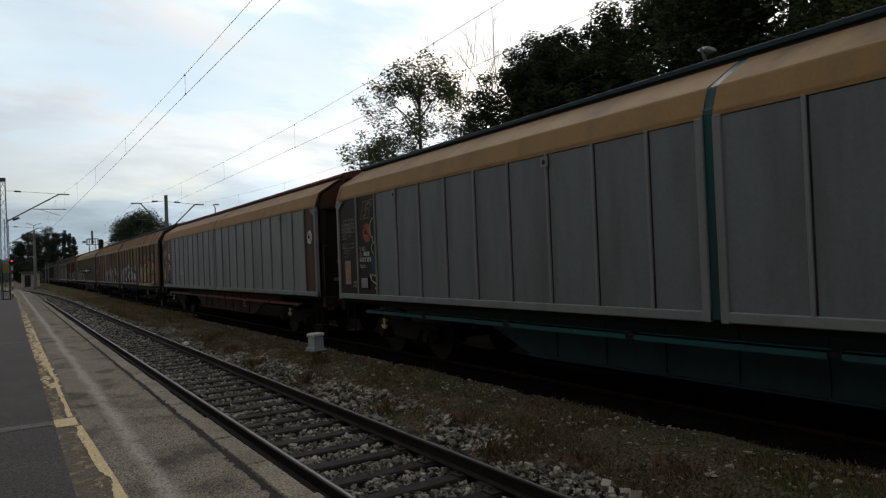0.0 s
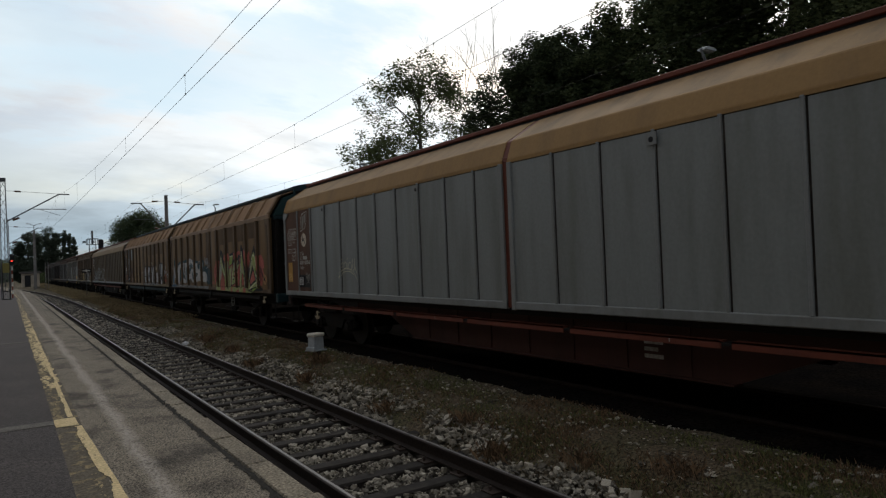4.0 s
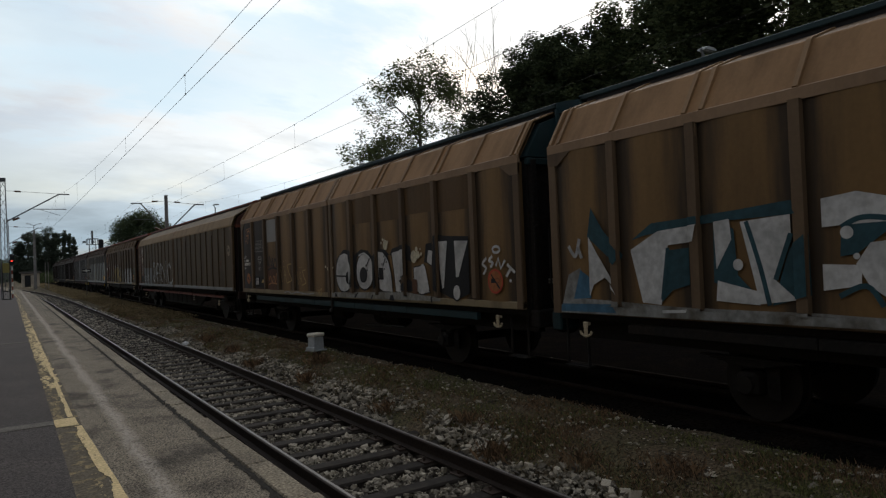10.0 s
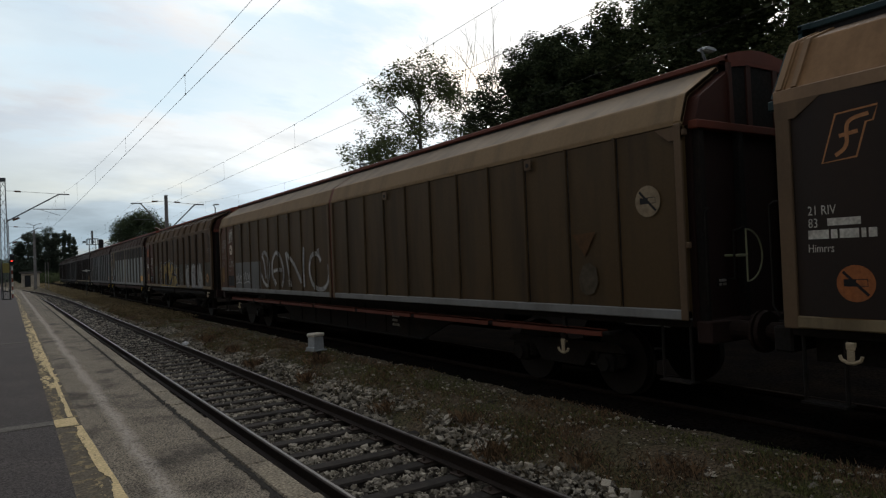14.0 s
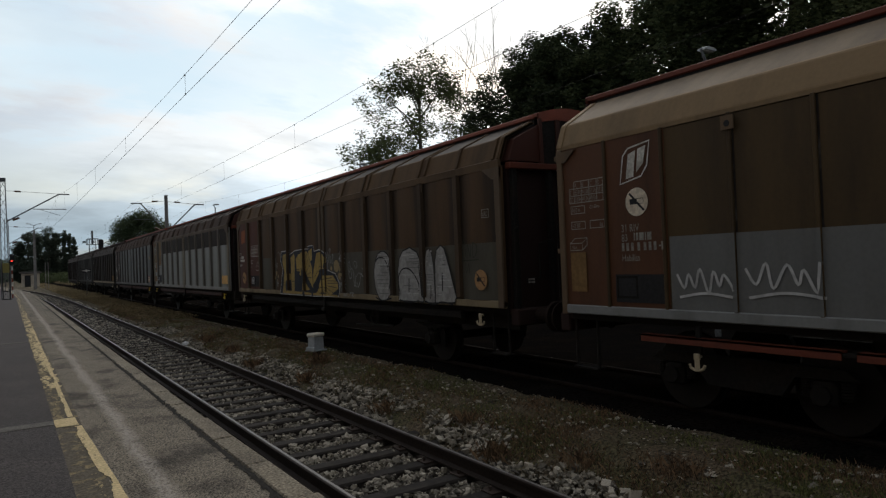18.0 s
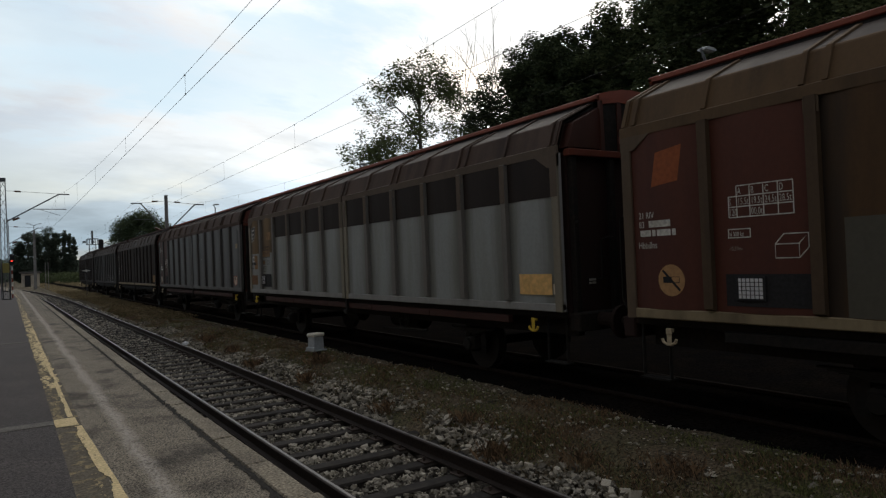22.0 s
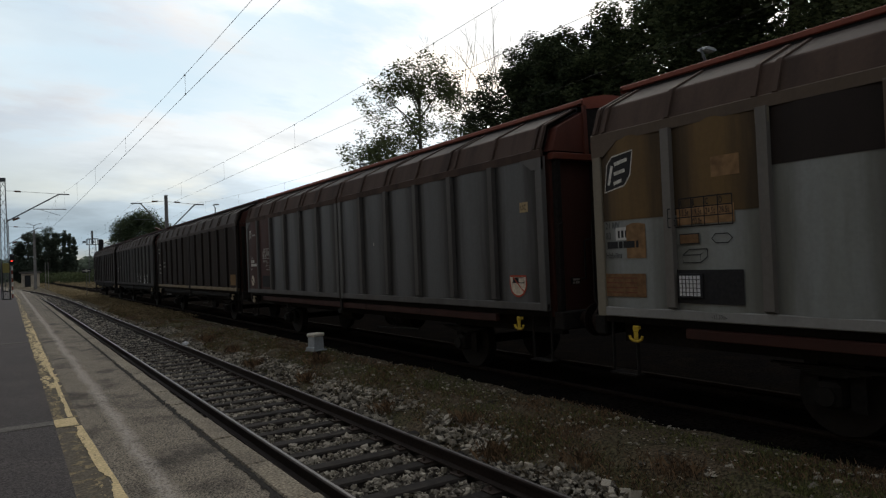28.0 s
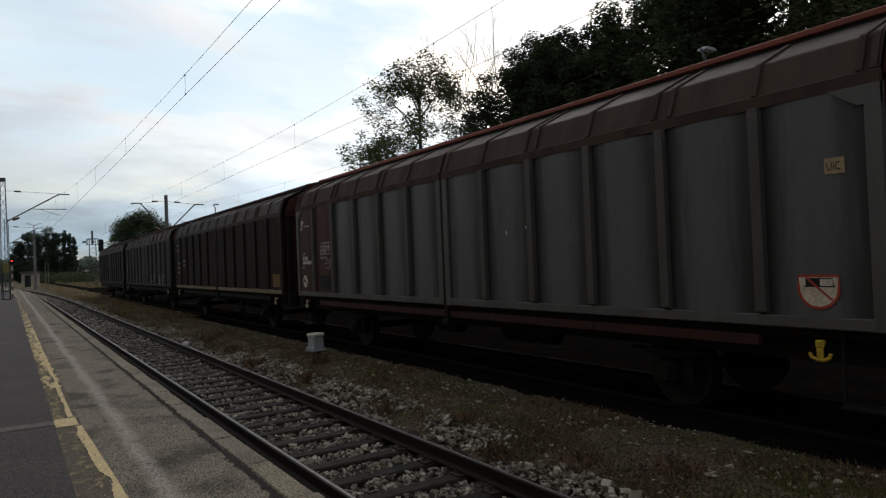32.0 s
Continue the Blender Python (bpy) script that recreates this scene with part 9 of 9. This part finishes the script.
def lamp_post(label, x, y, z, reach, double=False, base=0.0):
    t = thing("street_lamp", label, "street lamp", pose(x, y, base), "yard lamps")
    h = z - base
    part("pole", MB().tube((0, 0, -0.2), (0, 0, h - 0.25), 0.075, 10, 0.045).tube((0, 0, h - 0.3), (reach * 0.5, 0, h), 0.035, 8), surface("lamp_pole", (0.2, 0.21, 0.22), 0.6, 0.5), t)
    for s in ((1, -1) if double else (1,)):
        hd = [(0.0, -0.045), (0.02, 0.015), (0.15, 0.068), (0.34, 0.06), (0.45, 0.0), (0.42, -0.04)]
        o = reach * 0.5 * s
        if s < 0:
            part("arm", MB().tube((0, 0, h - 0.3), (o, 0, h), 0.035, 8), surface("lamp_pole", (0.2, 0.21, 0.22)), t)
        mb = MB()
        for yy, k in ((-0.11, 0.7), (-0.06, 1), (0.06, 1), (0.11, 0.7)):
            mb.v += [(o + s * a, yy, h + b * k) for a, b in hd]
        for j in range(3):
            for i in range(6):
                mb.f.append((j * 6 + i, j * 6 + (i + 1) % 6, (j + 1) * 6 + (i + 1) % 6, (j + 1) * 6 + i))
        mb.f += [tuple(range(6)), tuple(range(18, 24))]
        head = part("lamp_head", mb, surface("lamp_shell", (0.5, 0.52, 0.53), 0.5, 0.2), t, "pale grey lamp housing")
        part("lens", MB().box(min(o + s * 0.05, o + s * 0.38), max(o + s * 0.05, o + s * 0.38), -0.07, 0.07, h - 0.06, h - 0.04), surface("lamp_glass", (0.6, 0.6, 0.58), 0.2), head)
    return t


lamp_post("single arm street lamp on a pole", 14.05, 10.05, 6.86, -0.3)
lamp_post("single arm street lamp on a pole", 14.05, 28.7, 6.75, -0.3)
lamp_post("single arm street lamp on a pole", 14.05, 55.6, 7.25, -0.3)
lp = lamp_post("double arm lamp on a concrete pole beside the curve", 3.3, 120.0, 10.0, 1.2, True)
part("sleeve", MB().prism([(-0.22, 0), (0.22, 0), (0.15, 9.0), (-0.15, 9.0)], -0.2, 0.2), CONC, lp)

# ---- signals, boards, hut ----
RED_GLOW = glow_mat("signal_red_light", (1.0, 0.05, 0.03), 1.6)
SIGBLACK = surface("signal_black", (0.018, 0.018, 0.02), 0.6)


def signal(label, x, y, z0, h, lit, r, striped):
    t = thing("railway_signal", label, "railway signal", pose(x, y, z0))
    if striped:
        for i in range(8):
            part("mast_band", MB().tube((0, 0, (h - 0.5) * i / 8), (0, 0, (h - 0.5) * (i + 1) / 8), 0.045, 10), WHITE if i % 2 else surface("signal_dull_red", (0.2, 0.04, 0.025), 0.7), t)
    else:
        part("mast", MB().tube((0, 0, -0.2), (0, 0, h - 0.4), 0.07, 10), STEELG, t)
    prof = [(r * math.sin(a), h + (0.55 if math.cos(a) > 0 else -0.55) * r / 0.3 + r * math.cos(a)) for a in [i * math.pi / 8 for i in range(16)]]
    hd = part("signal_head", MB().prism(prof, -0.09, 0.09), SIGBLACK, t, "black rounded signal board")
    for k, zz in enumerate((h + 0.4 * r / 0.3, h - 0.2 * r / 0.3)):
        ln = part("lamp_hood", MB().tube((0, -0.09, zz), (0, -0.28, zz - 0.02), r * 0.42, 12), SIGBLACK, hd)
        part("lens", MB().tube((0, -0.10, zz), (0, -0.285, zz - 0.02), r * 0.36, 12), RED_GLOW if (lit and k == 1) else SIGBLACK, hd)
    return t


signal("signal with a lit red lamp on a striped post", 0.17, 58.6, PLAT_Z, 2.82, True, 0.15, True)
signal("tall black signal head beyond the train", 10.2, 99.0, 0.0, 5.65, False, 0.32, False)

bd = thing("barrier_board", "yellow end of platform board on two dark posts", "board", pose(-0.19, 55.5, PLAT_Z))
for s in (-1, 1):
    part("post", MB().box(s * 0.21 - 0.03, s * 0.21 + 0.03, -0.03, 0.03, -0.05, 2.6), SIGBLACK, bd)
part("board", MB().box(-0.2, 0.2, -0.05, -0.03, 1.85, 2.5, 0.008), surface("board_yellow", (0.22, 0.19, 0.06), 0.7), bd)
part("foot", MB().box(-0.3, 0.3, -0.15, 0.15, 0, 0.06, 0.01), SIGBLACK, bd)
part("crossbar", MB().box(-0.2, 0.2, -0.02, 0.02, 0.55, 0.61), SIGBLACK, bd)

wx = thing("cross_sign", "small white cross shaped board on a thin post", "sign", pose(5.69, 67.0, 0.05))
part("post", MB().tube((0, 0, -0.1), (0, 0, 2.0), 0.022, 6), STEELG, wx)
part("panel", MB().box(-0.36, 0.36, -0.02, 0.0, 2.16, 2.46, 0.005), SIGBLACK, wx)
part("cross_arm", MB().box(-0.30, 0.30, -0.035, -0.02, 2.28, 2.36), WHITE, wx)
part("cross_upright", MB().box(-0.07, 0.07, -0.04, -0.022, 2.20, 2.44), WHITE, wx)

ht = thing("lineside_hut", "small pale flat-roofed lineside hut", "hut", pose(3.1, 140.0, 0.2))
WALLC = surface("hut_plaster", (0.50, 0.43, 0.34), 0.9, 0, 0.15, 8, (0.25, 0.22, 0.19), 0.5, 1)
part("wall", MB().box(-1.35, 1.35, -1.5, 1.5, 0, 2.3), WALLC, ht)
part("roof", MB().box(-1.65, 1.65, -1.9, 1.9, 2.3, 2.62, 0.03), surface("hut_roof", (0.12, 0.11, 0.1), 0.9), ht)
part("door", MB().box(-0.9, 0.0, -1.54, -1.49, 0, 2.0), SIGBLACK, ht)
for px in (4.26, 4.60):
    cp = thing("concrete_post", "slim pale concrete post", "post", pose(px, 110.0, 0.0), "slim concrete posts")
    part("shaft", MB().box(-0.045, 0.045, -0.045, 0.045, 0, 4.0, 0.01), CONC, cp)
tw = lattice_mast("far steel lattice light tower with a top cage", 12.1, 130.0, 0.0, 8.0, 0.7, 0.45)
part("cage", MB().box(-0.9, 0.9, -0.9, 0.9, 7.0, 7.08), STEELG, tw)
for px, py in ((-0.85, -0.85), (0.85, -0.85), (-0.85, 0.85), (0.85, 0.85)):
    part("cage_post", MB().tube((px, py, 7.0), (px, py, 8.0), 0.05, 5), STEELG, tw)
for py in (-0.85, 0.85):
    part("cage_rail", MB().tube((-0.85, py, 8.0), (0.85, py, 8.0), 0.05, 5), STEELG, tw)
for px in (-1.3, 0.0, 1.3):
    part("floodlight", MB().box(px - 0.22, px + 0.22, -0.7, -0.4, 7.3, 7.65, 0.03), STEELG, tw)
part("top_post", MB().tube((0, 0, 7.0), (0, 0, 9.4), 0.16, 6), STEELG, tw)

# plain wall added behind the platform, out of view, to cut the sky light
WALLB = surface("unseen_wall_plaster", (0.33, 0.29, 0.24), 0.9, 0, 0.12, 6, (0.2, 0.17, 0.14), 0.5, 0.7)
tagged(part("wall_west", MB().box(-7.3, -7.0, -60, 45, 0.3, 9.0), WALLB), "added plain plastered wall, out of view, that cuts sky light on the wagons", "wall", kind="structure")

# ---- trees ----
LEAF_DARK = island_surface("leaves_dark", (0.028, 0.045, 0.016), (0.11, 0.14, 0.05), 0.7, leaf=0.45)
LEAF_DEEP = island_surface("leaves_deep", (0.022, 0.034, 0.017), (0.085, 0.105, 0.05), 0.75, leaf=0.35)
LEAF_PALE = island_surface("leaves_pale", (0.026, 0.04, 0.018), (0.125, 0.15, 0.07), 0.7, leaf=0.4)
LEAF_LIGHT = island_surface("leaves_light", (0.038, 0.05, 0.02), (0.14, 0.158, 0.07), 0.7, leaf=0.5)
LEAF_AIRY = island_surface("leaves_olive", (0.04, 0.055, 0.02), (0.10, 0.12, 0.05), 0.7, leaf=0.45)
LEAF_MID = island_surface("leaves_mid", (0.035, 0.05, 0.026), (0.095, 0.125, 0.062), 0.8, leaf=0.5)
# Far leaves greyed and lightened: distance haze is mixed into their colour.
LEAF_HAZY = island_surface("leaves_hazy", (0.058, 0.078, 0.06), (0.125, 0.155, 0.12), 0.8, leaf=0.6)
LEAF_BUSH = island_surface("leaves_bush", (0.028, 0.04, 0.018), (0.075, 0.092, 0.04), 0.8, leaf=0.45)
BARK = surface("bark", (0.055, 0.045, 0.036), 0.95, 0, 0.3, 10)
LEAF_V = np.array([[[-0.5, 0, 0], [0, 0.3, 0.05], [0.5, 0, 0.0], [0, -0.3, 0.05]], [[-0.5, 0.05, 0], [0.05, 0.24, 0.08], [0.5, 0, -0.05], [0, -0.24, 0.05]]])
LEAF_F = np.array([[0, 1, 2, 3]])


def make_tree(label, x, y, h, r, seed, clumps, leaf, low=0.15, per=300, mat=None, z0=0.0, shape=0.0, spread=0.62, big=0, name="tree", lean=0.0):
    """A tapered trunk with limbs that end in clumps of many small leaves. shape > 0 narrows the top."""
    rng = np.random.default_rng(seed)
    t = thing(name, label, "tree", pose(x, y, z0))
    mid, half = h * (1 + low) / 2, h * (1 - low) / 2
    v = rng.uniform(-1, 0.96, clumps)
    a = rng.uniform(0, 2 * np.pi, clumps)
    q = rng.random(clumps) ** 0.4
    prof = np.sqrt(np.clip(1 - v * v, 0, 1)) * (1 - shape * (v + 1) / 2) * (1 + 0.18 * np.sin(3 * a + seed)) * rng.uniform(0.75, 1.18, clumps)
    c = np.c_[np.cos(a) * q * r * prof + lean * (v + 1), np.sin(a) * q * r * prof, mid + v * half - half * 0.06 + np.where(v > 0.55, rng.uniform(-0.8, 0.9, clumps), 0.0)]
    mb = MB()
    mb.tube((0, 0, -0.3), (lean * 0.3, 0, h * 0.35), 0.02 * h, 9, 0.015 * h)
    mb.tube((lean * 0.3, 0, h * 0.35), (lean, 0.1, h * 0.62), 0.015 * h, 8, 0.008 * h)
    mb.tube((lean, 0.1, h * 0.62), (lean * 1.6, 0, h * 0.9), 0.008 * h, 6, 0.002 * h)
    part("trunk", mb, BARK, t)
    lb = MB()
    for p in c[:: max(clumps // 36, 1)]:
        z1 = max(h * 0.15, p[2] - 0.45 * math.hypot(p[0], p[1]) - 0.08 * h)
        k = min(z1 / h, 0.8)
        m = (p[0] * 0.5 + lean * k, p[1] * 0.5, z1 + (p[2] - z1) * 0.62)
        lb.tube((lean * k, 0, z1), m, 0.0045 * h, 5, 0.0028 * h)
        lb.tube(m, tuple(p), 0.0028 * h, 4, 0.0008 * h)
    part("limb_frame", lb, BARK, t)
    s = rng.uniform(0.55, 1.1, clumps)
    idx = rng.choice(clumps, clumps * per, p=s ** 2 / (s ** 2).sum())
    g = rng.normal(0, 1, (len(idx), 3)) * np.array([1, 1, 0.75])
    g *= (np.minimum(np.linalg.norm(g, axis=1), 1.9) / np.linalg.norm(g, axis=1))[:, None]
    pos = c[idx] + g * (s[idx] * r * spread * 0.30)[:, None]
    vv, ff = scatter(LEAF_V, LEAF_F, pos, leaf * rng.uniform(0.6, 1.3, len(pos)), seed)
    bulk("crown", vv, ff, mat or LEAF_DARK, "", "", t)
    if big:
        pos = c[rng.integers(0, clumps, big)] * np.array([0.74, 0.74, 0.95]) + rng.normal(0, 0.35, (big, 3))
        pos[:, 2] -= 0.04 * h
        vv, ff = scatter(LEAF_V, LEAF_F, pos, leaf * rng.uniform(1.8, 3.0, big), seed + 50)
        bulk("inner_crown", vv, ff, mat or LEAF_DARK, "", "", t)
    return t


DENSE = "tall dense dark green deciduous tree behind the tracks"
make_tree(DENSE, 22.6, 26.9, 12.9, 2.5, 1, 110, 0.15, 0.06, 600, LEAF_DEEP, spread=0.55, big=4200)
make_tree(DENSE, 22.4, 24.6, 13.3, 2.2, 2, 100, 0.15, 0.06, 560, LEAF_DEEP, spread=0.52, big=3600)
make_tree(DENSE, 22.6, 22.4, 12.6, 1.9, 12, 80, 0.15, 0.06, 560, LEAF_DEEP, spread=0.55, big=3000)
make_tree(DENSE, 22.8, 20.3, 12.6, 2.2, 13, 80, 0.15, 0.06, 560, LEAF_PALE, spread=0.55, big=3600)
make_tree(DENSE, 22.4, 16.1, 17.0, 2.7, 3, 130, 0.155, 0.06, 600, LEAF_PALE, spread=0.58, big=8000)
make_tree(DENSE, 23.4, 13.0, 19.5, 4.2, 4, 150, 0.155, 0.06, 640, LEAF_PALE, spread=0.58, big=9000)
make_tree("tall light olive green deciduous tree behind the tracks", 22.6, 9.4, 16.2, 3.9, 5, 120, 0.155, 0.06, 520, LEAF_LIGHT, spread=0.52, big=5000)
make_tree(DENSE, 23.0, 5.0, 17.5, 4.2, 6, 80, 0.18, 0.06, 460, spread=0.8, big=3388)
make_tree(DENSE, 22.0, -3.0, 17.5, 5.0, 9, 70, 0.24, 0.06, 200, spread=0.8, big=3080)
make_tree("light airy olive green tree behind the tracks", 22.6, 37.4, 15.4, 4.9, 7, 240, 0.18, 0.10, 140, LEAF_AIRY, spread=0.29)
make_tree("low bushy olive green tree behind the tracks", 22.4, 41.8, 10.4, 4.0, 8, 110, 0.16, 0.05, 300, LEAF_AIRY, spread=0.45, big=400)


def make_dead_tree():
    t = thing("dead_tree", "bare dead tree with thin pale branches", "tree", pose(22.9, 31.5, 0))
    rnd = random.Random(6)
    mb = MB()

    def grow(p, d, ln, r, k):
        q = p + d * ln
        mb.tube(p, q, r, 5, r * 0.7)
        if k:
            for _ in range(2 if k < 4 else 3):
                nd = (d + Vector((rnd.uniform(-0.5, 0.5), rnd.uniform(-0.5, 0.5), rnd.uniform(-0.1, 0.3)))).normalized()
                grow(q, nd, ln * rnd.uniform(0.55, 0.85), r * 0.62, k - 1)
    grow(Vector((0, 0, -0.2)), Vector((0, 0, 1)), 6.0, 0.11, 5)
    part("trunk", mb, surface("dead_bark", (0.2, 0.18, 0.16), 0.9), t)


make_dead_tree()
make_tree("round dark green tree far beside the line", 18.2, 120.0, 11.5, 5.0, 21, 95, 0.25, 0.03, 600, LEAF_MID, spread=0.62, big=2600)
make_tree("broad green tree far beside the line", 21.5, 118.0, 8.8, 3.8, 22, 60, 0.26, 0.05, 420, LEAF_AIRY, spread=0.7, big=900)
for i, (x, y, h, r, sh) in enumerate([(2.8, 250, 13.0, 2.6, 0.2), (5.0, 248, 16.0, 3.0, 0.2), (8.0, 255, 15.6, 3.6, 0.1), (10.8, 250, 17.0, 2.6, 0.2), (13.0, 252, 15.6, 2.4, 0.3), (15.2, 250, 16.2, 1.5, 0.5), (16.7, 250, 16.0, 1.4, 0.5), (18.0, 252, 14.6, 1.4, 0.5), (-5.0, 300, 7.5, 5, 0.1), (-13, 310, 8, 6, 0.1)]):
    make_tree("dark green tree in the distance", x, y, h, r, 30 + i, 60, 0.5, 0.03, 120, LEAF_HAZY, shape=sh, spread=0.8, big=200)


def thicket(name, label, x0, x1, y0, y1, h, n, leaf, mat, seed):
    rng = np.random.default_rng(seed)
    x, y = rng.uniform(x0, x1, n), rng.uniform(y0, y1, n)
    top = h * (0.6 + 0.5 * np.array([noise.noise((a * 0.25, b * 0.25, seed)) + 0.4 for a, b in zip(x, y)]))
    pos = np.c_[x, y, np.clip(top, 0.2, None) * rng.random(n) ** 0.6]
    vv, ff = scatter(LEAF_V, LEAF_F, pos, leaf * rng.uniform(0.6, 1.4, n), seed)
    return bulk(name, vv, ff, mat, label, "bushes")


# Unseen bushes added to keep the view under the wagons dark.
thicket("undergrowth", "unseen dark bushes added behind the tracks to hold back light", 15.5, 19.5, -40, 75, 3.4, 26000, 0.5, LEAF_DARK, 41)
thicket("far_bushes", "green bushes far beside the line", 9.5, 17.0, 150, 190, 2.6, 6500, 0.34, LEAF_BUSH, 42)
thicket("far_bushes", "green bushes far beside the line", 6.0, 16.0, 190, 230, 2.8, 6000, 0.42, LEAF_BUSH, 43)
thicket("far_woods", "dark line of woods on the horizon", -160, 160, 330, 420, 9.5, 26000, 2.6, LEAF_HAZY, 44)
thicket("verge_grass", "tall pale grass along the far verge", 4.4, 7.0, 62, 190, 0.32, 20000, 0.13, island_surface("verge_dry", (0.15, 0.115, 0.06), (0.42, 0.33, 0.19)), 45)
thicket("verge_grass", "tall pale grass along the far verge", 9.2, 15.0, 105, 200, 0.5, 12000, 0.2, island_surface("verge_dry", (0.15, 0.115, 0.06), (0.42, 0.33, 0.19)), 46)

thicket("dry_grass", "short dry grass along the track verge", 4.7, 6.7, 30, 95, 0.16, 30000, 0.07, island_surface("verge_brown", (0.10, 0.078, 0.04), (0.29, 0.22, 0.12)), 47)


def motions():
    for ob, yc in WAGONS:
        walk(ob, [(t, pose(TRAIN_X, yc - s, TRAIN_Z)) for t, s in S_ROWS])
    # wheels roll with the train: one row for every 80 degrees of turn
    rows = []
    for (t0, s0), (t1, s1) in zip(S_ROWS, S_ROWS[1:]):
        k = max(math.ceil(math.degrees((s1 - s0) / WHEEL_R) / 80), 1)
        rows += [(t0 + (t1 - t0) * i / k, s0 + (s1 - s0) * i / k) for i in range(k)]
    rows.append(S_ROWS[-1])
    for ob, ya in AXLES:
        walk(ob, [(t, pose(0, ya, WHEEL_R, math.degrees(s / WHEEL_R) % 360.0)) for t, s in rows])


motions()
